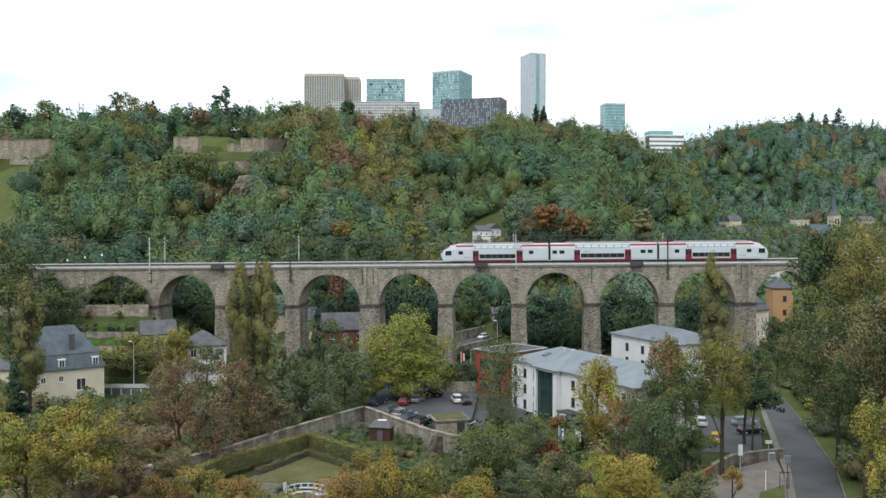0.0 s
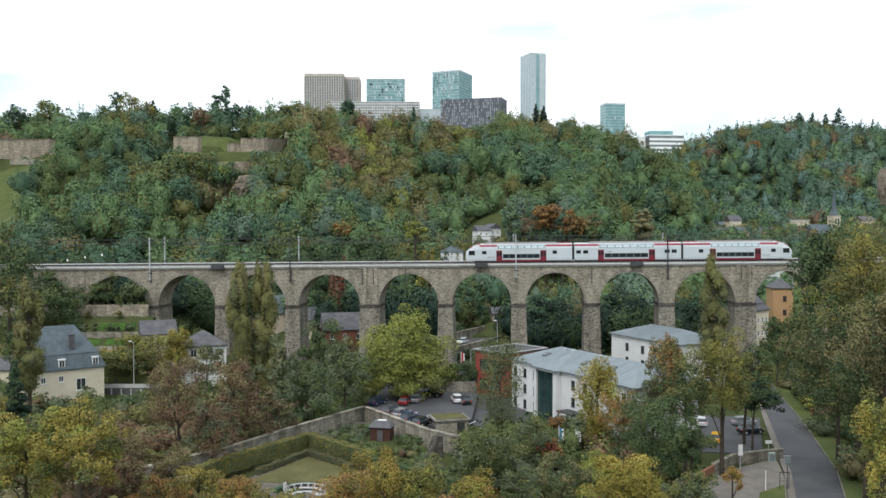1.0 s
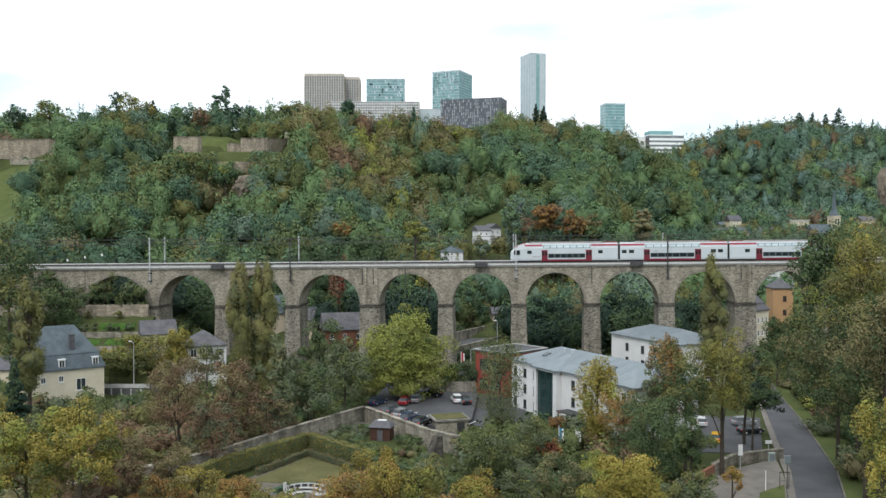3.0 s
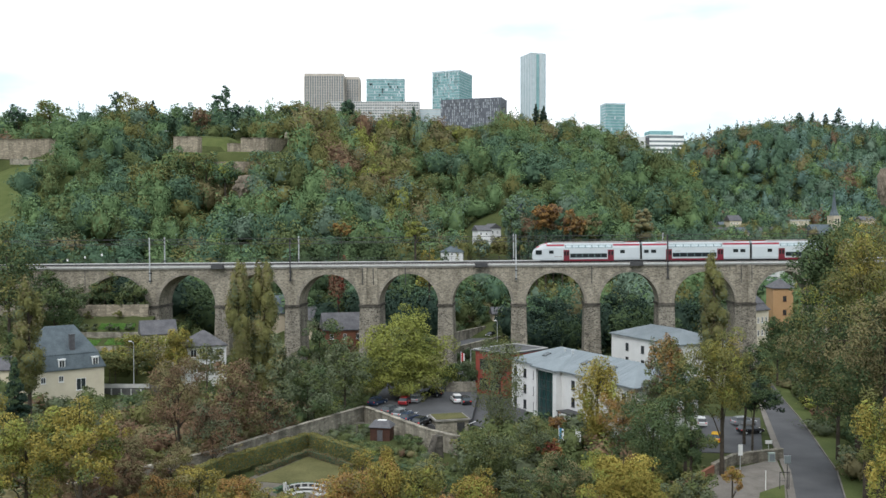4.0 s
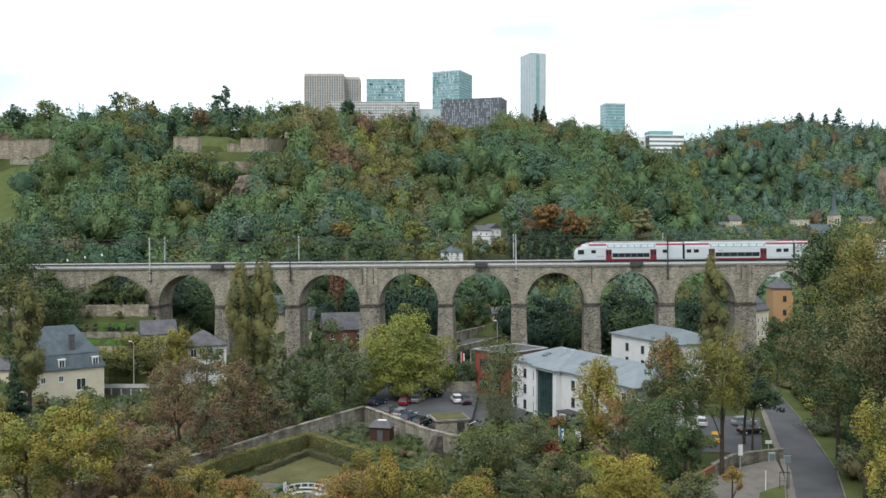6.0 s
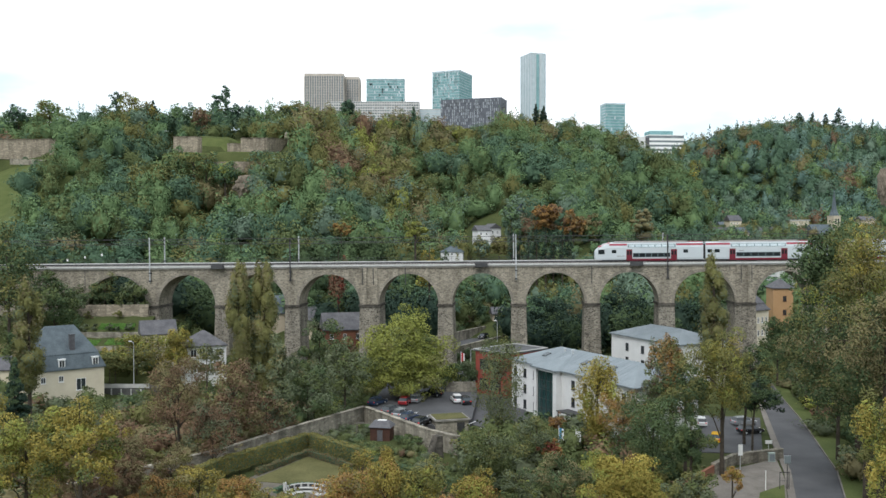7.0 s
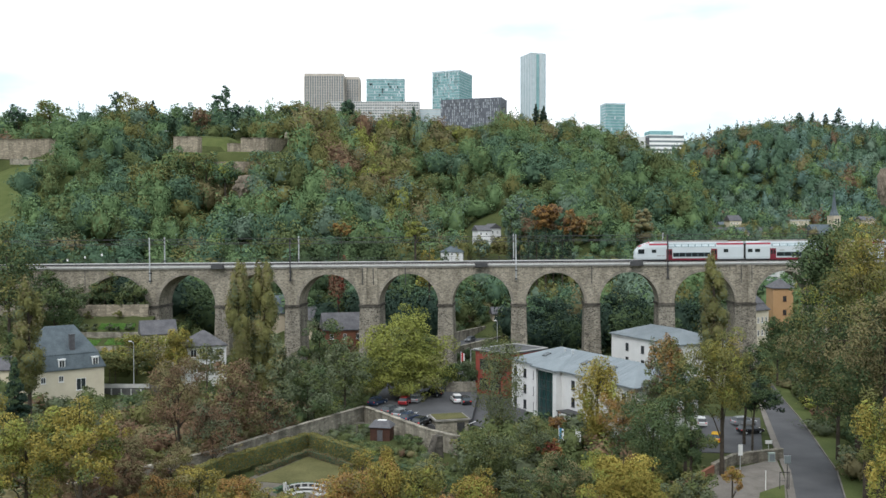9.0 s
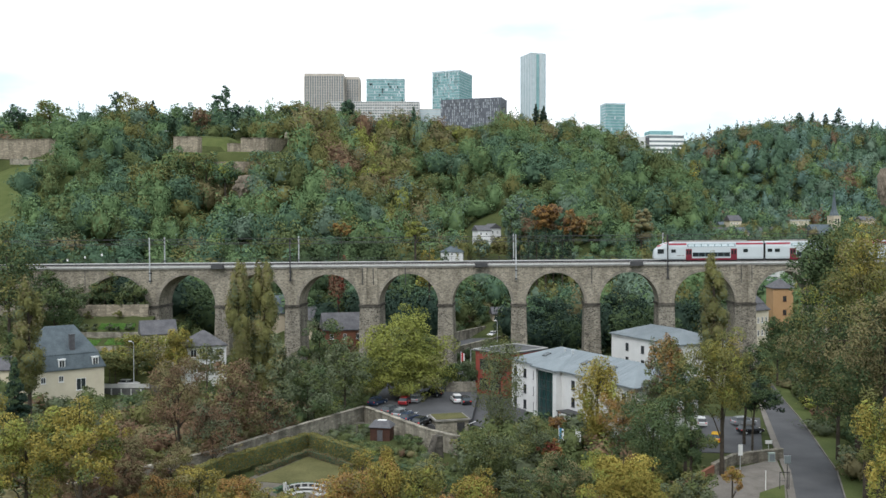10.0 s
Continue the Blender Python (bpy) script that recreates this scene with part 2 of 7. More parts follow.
RUBBER = mat("black_rubber", (0.015, 0.015, 0.015), (0.03, 0.03, 0.03), 0.8, 2, 9, 0.1)


# ---- ground ----
def smooth01(t):
    t = np.clip(t, 0, 1)
    return t * t * (3 - 2 * t)


def height(x, y):
    x, y = np.asarray(x, float), np.asarray(y, float)
    near = np.interp(y, [-600, 0.5, 4, 12, 30, 60, 92], [33.3, 33.3, 30, 21, 11, 4.5, 1.0])
    east = 11.0 * smooth01((x - 0.37 * y - 14) / 40) * smooth01((230 - y) / 60)
    west = 10.5 * smooth01((-x - 50) / 28) * smooth01((y - 186) / 30)
    base = near + east + west * (1 - smooth01((y - 250) / 40))
    base = base + np.interp(y, [150, 235, 330, 480, 700, 3000], [0, 0, 12, 33, 36, 44]) * smooth01((y - 225) / 60)
    base = base - 3.4 * smooth01((x + 76) / 5) * smooth01((-50 - x) / 6) * smooth01((y - 140) / 20) * smooth01((187 - y) / 2)
    toe = np.interp(x, [-400, -150, 40, 90, 150], [262, 250, 250, 300, 400])
    crest = np.interp(x, [-900, -245, -172, -89, -30, 5, 67, 98, 127, 150, 180], [83, 86, 90, 91, 88, 85, 86, 80, 58, 31, 0])
    t = np.clip((y - toe) / (480 - toe), 0, 1)
    hill = crest * (0.55 * t + 0.45 * smooth01(t))
    # spurs and gullies down the slope
    hill = hill + 9.0 * np.sin(x * 0.062 + y * 0.012 + 0.6) * np.sin(math.pi * np.clip(t, 0, 1)) + 4.0 * np.sin(x * 0.135 - y * 0.02) * np.sin(math.pi * np.clip(t, 0, 1))
    hill = hill + 8.0 * np.exp(-((x - 15) / 19) ** 2 - ((y - 332) / 30) ** 2)
    crest2 = np.interp(x, [60, 120, 190, 235, 290, 350, 600, 1200], [20, 38, 90, 110, 113, 109, 98, 76])
    t2 = np.clip((y - 500) / 210, 0, 1)
    hill2 = crest2 * (0.5 * t2 + 0.5 * smooth01(t2)) + 8.0 * np.sin(x * 0.05 + 1.0) * np.sin(math.pi * t2)
    far = np.where(y > 900, 60 + 0 * y, 0) * smooth01((y - 900) / 500)
    z = np.maximum.reduce([base, hill, hill2, far])
    # ledges that carry the fort
    z = np.maximum(z, 70.6 * smooth01((x + 131) / 4) * smooth01((-66 - x) / 4) * smooth01((y - 389) / 5) * (y < 460))
    z = np.maximum(z, np.where(y < 470, 72.2 * smooth01((-148 - x) / 20) * smooth01((y - 417) / 9), 0))
    z = np.maximum(z, 80.2 * smooth01((x + 127) / 6) * smooth01((-97 - x) / 6) * smooth01((y - 396) / 26) * (y < 452))  # grass rampart
    rough = 0.5 * np.sin(x * 0.11 + 1.3) * np.cos(y * 0.09) + 0.3 * np.sin(x * 0.31) * np.sin(y * 0.27 + 0.5)
    return z + rough * smooth01((y - 240) / 60)


def ground_z(x, y):
    return float(height(x, y))


def build_ground():
    xs = np.concatenate([np.linspace(-3000, -420, 22)[:-1], np.linspace(-420, 460, 220), np.linspace(460, 3000, 22)[1:]])
    ys = np.concatenate([np.linspace(-600, 0, 8)[:-1], np.linspace(0, 760, 230), np.linspace(760, 4200, 30)[1:]])
    gx, gy = np.meshgrid(xs, ys)
    v = np.stack([gx, gy, height(gx, gy)], -1).reshape(-1, 3)
    nx, ny = len(xs), len(ys)
    i = (np.arange(ny - 1)[:, None] * nx + np.arange(nx - 1)[None]).ravel()
    f = np.stack([i, i + 1, i + nx + 1, i + nx], 1)
    ob = new("ground", smesh("ground", v, f, [GRASS], smooth=True))
    tagged(ob, "grassy valley floor rising to wooded hills", "ground", kind="structure")


build_ground()


# ---- trees ----
def leaf_faces(pts, nrm, size, r, k=4):
    """Small leaf sprays at the points, facing about their normals; corners 3 or 4."""
    n = len(pts)
    nrm = nrm / np.maximum(np.linalg.norm(nrm, axis=1, keepdims=True), 1e-6)
    up = r.normal(size=(n, 3))
    a = np.cross(nrm, up)
    a /= np.maximum(np.linalg.norm(a, axis=1, keepdims=True), 1e-6)
    b = np.cross(nrm, a)
    s = size * r.uniform(0.6, 1.35, (n, 1))
    if k == 3:
        c = [pts + a * s * 0.75, pts - a * s * 0.4 + b * s * 0.6, pts - a * s * 0.4 - b * s * 0.6]
    else:
        w = r.uniform(0.45, 0.75, (n, 1))
        c = [pts + a * s * 0.7, pts + b * s * w * 0.6 + nrm * s * 0.12, pts - a * s * 0.7, pts - b * s * w * 0.6 + nrm * s * 0.12]
    v = np.stack(c, 1).reshape(-1, 3)
    return v, np.arange(n * k).reshape(n, k)


def leafy(p, nn, sn, size, r, k=4, own=0.25):
    """Leaf sprays that take the soft light of the crown they belong to: corners, faces, corner normals."""
    nn = nn / np.maximum(np.linalg.norm(nn, axis=1, keepdims=True), 1e-6)
    sn = sn / np.maximum(np.linalg.norm(sn, axis=1, keepdims=True), 1e-6)
    side = np.sign((nn * sn).sum(1, keepdims=True) + 1e-9)
    nn = nn * side
    sn = sn + own * nn
    sn /= np.maximum(np.linalg.norm(sn, axis=1, keepdims=True), 1e-6)
    v, f = leaf_faces(p, nn, size, r, k)
    return v, f, np.repeat(sn, k, axis=0)


def lobe_points(lobes, n, r, shell=0.72, low=-0.55, loose=0.42):
    """Points and normals near the skins of many ellipsoids, thinner below."""
    lobes = np.asarray(lobes, float)
    area = (lobes[:, 3] * lobes[:, 4] + lobes[:, 3] * lobes[:, 5]) ** 1.0
    pick = r.choice(len(lobes), n, p=area / area.sum())
    d = r.normal(size=(n, 3))
    d /= np.linalg.norm(d, axis=1, keepdims=True)
    d[:, 2] = np.where(d[:, 2] < low, -d[:, 2], d[:, 2])
    q = shell + (1.06 - shell) * r.random((n, 1)) ** 0.6
    p = lobes[pick, :3] + d * lobes[pick, 3:6] * q
    nn = d / lobes[pick, 3:6]
    nn /= np.linalg.norm(nn, axis=1, keepdims=True)
    return p, nn + r.normal(size=(n, 3)) * loose + np.array([0, 0, 0.3])


def ico():
    bm = bmesh.new()
    bmesh.ops.create_icosphere(bm, subdivisions=1, radius=1.0)
    v = np.array([q.co for q in bm.verts])
    f = np.array([[w.index for w in q.verts] for q in bm.faces])
    bm.free()
    return v, f


ICO_V, ICO_F = ico()


def cores(lobes, k):
    """Rough solids inside the lobes, which close the crown behind its leaves."""
    vv, ff = [], []
    for i, q in enumerate(lobes):
        q = np.asarray(q, float)
        vv.append(ICO_V * q[3:6] * k + q[:3])
        ff.append(ICO_F + i * len(ICO_V))
    return np.concatenate(vv), np.concatenate(ff)


def crown_lobes(shape, r, count):
    """Lobes of a unit crown: width 1, from z 0 to 1."""
    out = []
    for i in range(count):
        u = (i + 0.5) / count
        if shape == "round":
            # boughs over a dome, each a cluster of smaller tufts
            j, m = i // 5, max(1, (count + 4) // 5)
            if i % 5 == 0:
                bg, bz = j * 2.39996 + r.uniform(-0.5, 0.5), -0.72 + 1.66 * (j + 0.5) / m + r.uniform(-0.12, 0.12)
                br = math.sqrt(max(0.06 if bz > 0 else 0.6, 1 - min(1, abs(bz)) ** 2))
                bk, bs = r.uniform(0.66, 1.16), r.uniform(0.11, 0.17)
                bough = np.array([0.30 * bk * br * math.cos(bg), 0.30 * bk * br * math.sin(bg), 0.50 + 0.36 * bk * bz])
            s = bs * r.uniform(0.55, 0.95)
            c = bough + r.normal(size=3) * bs * np.array([0.75, 0.75, 0.5])
            out.append((c[0], c[1], c[2], s, s, s * r.uniform(0.6, 0.85)))
        elif shape == "poplar":
            z = 0.03 + 0.92 * u
            rad = 0.28 * (math.sin(math.pi * min(1, 0.12 + 0.86 * (1 - u))) ** 0.7)
            s = 0.10 + 0.13 * (1 - u) * min(1, u * 5 + 0.4)
            a = r.uniform(0, math.tau)
            out.append((rad * math.cos(a), rad * math.sin(a), z, s * 1.5, s * 1.5, 0.08 + 0.05 * r.random()))
        elif shape == "conifer":
            z = 0.02 + 0.94 * u
            rad = 0.40 * (1 - u) ** 0.8 * r.uniform(0.5, 1.1)
            s = 0.06 + 0.15 * (1 - u)
            a = r.uniform(0, math.tau)
            out.append((rad * math.cos(a), rad * math.sin(a), z, s, s, 0.035 + 0.02 * r.random()))
        elif shape == "pine":
            z = r.uniform(0.35, 0.98)
            s = r.uniform(0.10, 0.2)
            a = r.uniform(0, math.tau)
            k = r.uniform(0.05, 0.36)
            out.append((k * math.cos(a), k * math.sin(a), z, s, s, s * 0.35))
        else:  # birch, loose and hanging
            z = 0.06 + 0.86 * u
            rad = 0.36 * math.sin(math.pi * (0.15 + 0.8 * (1 - u))) * r.uniform(0.3, 1.1)
            s = r.uniform(0.07, 0.15)
            a = r.uniform(0, math.tau)
            out.append((rad * math.cos(a), rad * math.sin(a), z, s, s, s * 1.1))
    return out


def tree(x, y, z_low, z_top, width, root=0.0, shape="round", colours="green", leaves=5000, leaf=0.42, lobes=26, seed=1, trunk_lean=0.0, name="tree", label="", bare=0.0, group="valley trees"):
    """One tree: a tapered trunk with limbs, and a crown of many leaf sprays from z_low to z_top."""
    r = np.random.default_rng(seed)
    g = ground_z(x + root, y) - 0.3
    top = empty(name, pose(x + root, y, g), label=label, category="tree", group=group)
    z_low = max(z_low, g + 0.9)
    h, w = z_top - z_low, width
    if y < 130:  # close to the eye: finer leaves
        leaf, leaves = 0.72 * leaf, int(1.5 * leaves)
    lb = crown_lobes(shape, r, lobes)
    lz = z_low - g
    full = [(a * w - root, b * w, lz + c * h, d * w, e * w, f * h) for a, b, c, d, e, f in lb]
    # trunk and limbs
    bm = bmesh.new()
    r0 = max(0.10, 0.014 * (z_top - g))
    knee = Vector((trunk_lean * w - 0.3 * root, 0, lz + 0.30 * h))
    rod(bm, (0, 0, 0), (0.4 * trunk_lean * w, 0, max(0.3, lz * 0.6)), r0 * 1.25, r0, 8)
    rod(bm, (0.4 * trunk_lean * w, 0, max(0.25, lz * 0.6 - 0.1)), knee, r0, r0 * 0.7, 8)
    rod(bm, knee, (-0.8 * root, 0, lz + 0.88 * h), r0 * 0.65, r0 * 0.15, 6)
    order = r.permutation(len(full))[: 16 if bare else 11]
    for j in order:
        c = Vector(full[j][:3])
        s = Vector((0.6 * trunk_lean * w, 0, min(c.z - 0.15 * w, lz + 0.6 * h) if c.z > lz + 0.3 * h else lz * 0.85))
        mid = s.lerp(c, 0.5) + Vector((0, 0, 0.06 * h))
        rod(bm, s, mid, r0 * 0.42, r0 * 0.25, 5)
        rod(bm, mid, c, r0 * 0.25, r0 * 0.07, 5)
        if bare:
            for _ in range(7):
                e = c + Vector(r.normal(size=3)) * w * 0.10 + Vector((0, 0, w * 0.05))
                rod(bm, mid.lerp(c, r.random()), e, r0 * 0.09, r0 * 0.03, 3)
    part("trunk", bm, BARK, top)
    # leaves
    cols = colours.split()
    vv, ff, ii, ns, o = [], [], [], [], 0
    middle, half = np.array([-root, 0.0, lz + 0.42 * h]), np.array([0.5 * w, 0.5 * w, 0.5 * h])
    share = np.array([1.0] if len(cols) == 1 else [0.62] + [0.38 / (len(cols) - 1)] * (len(cols) - 1))
    lobe_col = r.choice(len(cols), len(full), p=share)
    for ci in range(len(cols)):
        sel = [full[k] for k in range(len(full)) if lobe_col[k] == ci]
        if not sel:
            continue
        n = int(1.4 * leaves * len(sel) / len(full))
        p, nn = lobe_points(sel, n, r, 0.30 if bare else 0.50, -0.85, 0.65)
        v, f, sn = leafy(p, nn, (p - middle) / half + 0.7 * nn + np.array([0, 0, 0.35]), 0.82 * leaf, r, 4)
        ns.append(sn), vv.append(v), ff.append(f + o), ii.append(np.where(r.random(len(f)) < 0.72, ci, r.integers(0, len(cols), len(f))))
        o += len(v)
    ob = new("crown", smesh("crown", np.concatenate(vv), np.concatenate(ff), [LEAF[c] for c in cols], np.concatenate(ii), normals=np.concatenate(ns)))
    ob.parent = top
    if shape not in ("round", "birch"):
        core_lobes = full
        cv, cf = cores(core_lobes, 0.72 if shape == "poplar" else 0.5)
        inner = new("inner_crown", smesh("inner_crown", cv, cf, [LEAF[cols[0]]], smooth=True))
        inner.parent = top
    return top


# far woods: light prototypes joined into stretches of wood
BALL_V, BALL_F = ICO_V, ICO_F


def proto(shape, seed, n, size):
    """A light tree of unit width and height: many small tufts over an uneven dome."""
    r = np.random.default_rng(seed)
    if shape == "conifer":
        p, nn = lobe_points(crown_lobes(shape, r, 16), n, r, 0.62, -0.2, 0.5)
        return leafy(p, nn, np.stack([p[:, 0] * 3, p[:, 1] * 3, 0.3 + 0 * p[:, 2]], 1), size, r, 3)
    lb = [(0, 0, 0.44, 0.30, 0.30, 0.38)]
    tilt = r.uniform(0.8, 1.2, 3)
    for i in range(11):  # boughs, each with three smaller tufts
        u = (i + 0.5) / 11
        g, dz = i * 2.39996 + r.uniform(-0.6, 0.6), -0.5 + 1.45 * u
        dr = math.sqrt(max(0.05, 1 - min(1, abs(dz)) ** 2))
        k, w = r.uniform(0.72, 1.08), r.uniform(0.13, 0.20)
        c = np.array([0.32 * tilt[0] * k * dr * math.cos(g), 0.32 * tilt[1] * k * dr * math.sin(g), 0.46 + 0.36 * k * dz])
        lb.append((*c, w, w, w * r.uniform(0.8, 1.1)))
        for _ in range(3):
            d = c + r.normal(size=3) * w * 0.7 + np.array([0, 0, 0.25 * w])
            lb.append((*d, 0.45 * w, 0.45 * w, 0.5 * w))
    p, nn = lobe_points(lb, n, r, 0.92, -0.8, 0.28)
    crown_n = np.stack([p[:, 0] / 0.4, p[:, 1] / 0.4, (p[:, 2] - 0.36) / 0.45], 1)
    v, f, sn = leafy(p, nn, 1.0 * crown_n + 0.4 * nn, size, r, 3, 0.05)
    bump = 1 + 0.16 * np.sin(BALL_V[:, :1] * 5 + seed) * np.cos(BALL_V[:, 1:2] * 6)
    cv = BALL_V * bump * np.array([0.29, 0.29, 0.36]) + np.array([0, 0, 0.42])
    return np.concatenate([v, cv]), np.concatenate([f, BALL_F + len(v)]), np.concatenate([sn, BALL_V])


PROTO = [proto("round", 100 + i, 1450, 0.044) for i in range(12)]
PROTO_FAR = [proto("round", 300 + i, 640, 0.053) for i in range(12)]
PROTO_BUSH = [proto("round", 400 + i, 250, 0.075) for i in range(12)]
PROTO_CON = [proto("conifer", 200 + i, 320, 0.075) for i in range(3)]


def wood(name, spots, colour_of, label, height_range=(10.5, 17), width_range=(9, 15), conifers=0.0, seed=5, kinds=None):
    """Many trees as one mesh: spots are (x, y) pairs."""
    r = np.random.default_rng(seed)
    vv, ff, ii, ns, o = [], [], [], [], 0
    for x, y in spots:
        con = r.random() < conifers
        v, f, vn = (PROTO_CON if con else kinds or PROTO)[r.integers(0, 3 if con else 12)]
        h = r.uniform(*height_range) * (1.25 if con else 1) * (1 + 0.45 * noise.noise(Vector((x * 0.045, y * 0.045, 2.2)))) * (0.62 if y > 430 and -2 < x < 27 else 1)
        w = r.uniform(*width_range) * (0.55 if con else 1) * r.choice([0.72, 1.0, 1.0, 1.18])
        a = r.uniform(0, math.tau)
        ca, sa = math.cos(a), math.sin(a)
        g = ground_z(x, y)
        q = np.empty_like(v)
        q[:, 0], q[:, 1] = (v[:, 0] * ca - v[:, 1] * sa) * w + x, (v[:, 0] * sa + v[:, 1] * ca) * w + y
        q[:, 2] = g + h * (-0.03 + 1.03 * v[:, 2])
        vv.append(q), ff.append(f + o)
        ns.append(np.stack([vn[:, 0] * ca - vn[:, 1] * sa, vn[:, 0] * sa + vn[:, 1] * ca, vn[:, 2]], 1))
        if con:
            ii.append(np.full(len(f), LEAF_ID["conifer"]))
        else:
            a_, b_ = LEAF_ID[colour_of(x, y, r)], LEAF_ID[colour_of(x, y, r)]
            ii.append(np.where(r.random(len(f)) < 0.84, a_, b_))
        o += len(q)
    ob = new(name, smesh(name, np.concatenate(vv), np.concatenate(ff), LEAF_MATS, np.concatenate(ii), normals=np.concatenate(ns)))
    tagged(ob, label, "woods", kind="stuff")
    return ob


def autumn(x, y, r):
    """Colours of the hillside, in drifts; near-black leaves behind the piers paint in the arch shade."""
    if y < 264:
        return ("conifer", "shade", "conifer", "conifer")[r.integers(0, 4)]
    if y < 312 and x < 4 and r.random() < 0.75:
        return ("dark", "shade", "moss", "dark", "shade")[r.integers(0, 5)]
    k = 1.0 * noise.noise(Vector((x * 0.016, y * 0.016, 0.3))) + 0.24 * r.normal() + 0.42 * math.exp(-((x + 45) / 42) ** 2 - ((y - 430) / 75) ** 2) + 0.4 * math.exp(-((x + 18) / 20) ** 2 - ((y - 385) / 40) ** 2) - (0.15 if x < -100 else 0.05)
    if k < -0.1:
        return ("dark", "green", "dark", "green", "moss")[r.integers(0, 5)]
    if k < 0.34:
        return ("green", "grey", "green", "dark", "olive", "moss")[r.integers(0, 6)]
    if k < 0.62:
        return ("olive", "green", "grey", "olive", "brown")[r.integers(0, 5)]
    return ("lime", "olive", "rust", "brown", "brown", "olive")[r.integers(0, 6)]


# silver and grey leaves here carry the haze of distance in their colour
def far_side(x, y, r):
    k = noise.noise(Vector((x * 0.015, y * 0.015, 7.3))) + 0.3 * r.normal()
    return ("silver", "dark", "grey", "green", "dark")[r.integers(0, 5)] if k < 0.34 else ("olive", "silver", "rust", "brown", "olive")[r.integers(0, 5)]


def scatter(x0, x1, y0, y1, step, keep, seed):
    r = np.random.default_rng(seed)
    out = []
    for i, yy in enumerate(np.arange(y0, y1, step * 0.87)):
        for xx in np.arange(x0, x1, step):
            px, py = xx + (i % 2) * step / 2 + r.uniform(-0.38, 0.38) * step, yy + r.uniform(-0.38, 0.38) * step
            if keep(px, py):
                out.append((px, py))
    return out


def in_view(x, y):
    return abs(x) < 0.535 * y + 12


CLEAR = [  # open ground: x0, x1, y0, y1
    (-132, -68, 391, 430),    # fort terrace
    (-92, -68, 384, 391),
    (-124, -98, 430, 442),    # grass rampart
    (-216, -196, 454, 500),   # dip in the skyline
    (7, 25, 318, 350),        # meadow
    (9, 27, 306, 332),        # farmhouses
    (24, 62, 286, 328),       # russet trees
    (-96, -80, 362, 378),     # rock outcrop
    (-60, -20, 228, 262),     # houses behind the piers
    (70, 108, 224, 275),      # ochre houses
]


def open_ground(x, y):
    lawn = 366 < y < 432 and x < -0.43 * y - 3 or 316 < y <= 366 and x < -0.495 * y
    street = 221 < y < 290 and (abs(0.91 * (x - 3.4) - 0.415 * (y - 245)) < 9 or (0.0 < x < 0.075 * y and x > 3.4 + 0.456 * (y - 245) - 6))
    return lawn or street or any(a < x < b and c < y < d for a, b, c, d in CLEAR)


def hill_front(x, y):
    if not in_view(x, y) or open_ground(x, y):
        return False
    edge = np.interp(y, [230, 300, 400, 470, 520], [126, 128, 128, 142, 146])
    return x < edge


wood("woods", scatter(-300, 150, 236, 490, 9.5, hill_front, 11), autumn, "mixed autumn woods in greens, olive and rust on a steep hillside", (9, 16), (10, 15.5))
wood("woods", [(-128 + 6.2 * i, 382 + 4 * (i % 2)) for i in range(6)], autumn, "row of trees below the fort terrace", (15, 17), (9, 12), 0.0, 15)
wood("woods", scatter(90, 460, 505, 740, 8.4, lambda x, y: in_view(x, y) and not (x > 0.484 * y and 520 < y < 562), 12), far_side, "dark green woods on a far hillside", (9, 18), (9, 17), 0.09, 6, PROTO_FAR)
wood("woods", scatter(60, 300, 270, 505, 8.5, lambda x, y: in_view(x, y) and x > np.interp(y, [230, 400, 505], [126, 128, 144]) , 13), autumn, "scattered garden trees among the houses", (4, 7.5), (5, 9), 0.05, 7, PROTO_FAR)


def undergrowth(x, y, r):
    k = noise.noise(Vector((x * 0.05, y * 0.05, 4.0))) + 0.3 * r.normal()
    if 98 < y < 160 and -62 < x < -26:
        return ("rust", "brown", "rust", "olive", "sage")[r.integers(0, 5)]
    if y < 118 and x < -6:
        return ("yellow", "olive", "brown", "olive", "yellow", "orange")[r.integers(0, 6)]
    return ("moss", "sage", "moss", "shade")[r.integers(0, 4)] if k < 0.25 else ("olive", "brown", "rust", "lime")[r.integers(0, 4)]


wood("slope_shrubs", scatter(-6, 78, 286, 334, 5.2, lambda x, y: in_view(x, y) and not (7 < x < 26 and y > 311) and not (y < 292 and 0.0 < x < 0.075 * y), 31), autumn, "low bushes on the slope below the hamlet", (3.0, 6.0), (4.5, 7.5), 0.0, 9, PROTO_BUSH)
wood("slope_shrubs", scatter(26, 64, 328, 352, 6.0, lambda x, y: True, 32), autumn, "low bushes on the slope above the hamlet", (4.0, 7.0), (5, 8), 0.0, 10, PROTO_BUSH)

wood("slope_shrubs", scatter(-8, 16, 264, 300, 3.6, lambda x, y: x < min(13, -16.8 + 0.558 * (y - 209) - 6) or y > 284, 33), undergrowth, "ivy and low bushes on the bank above the street", (2.6, 5.0), (3.4, 5.0), 0.0, 11, PROTO_BUSH)

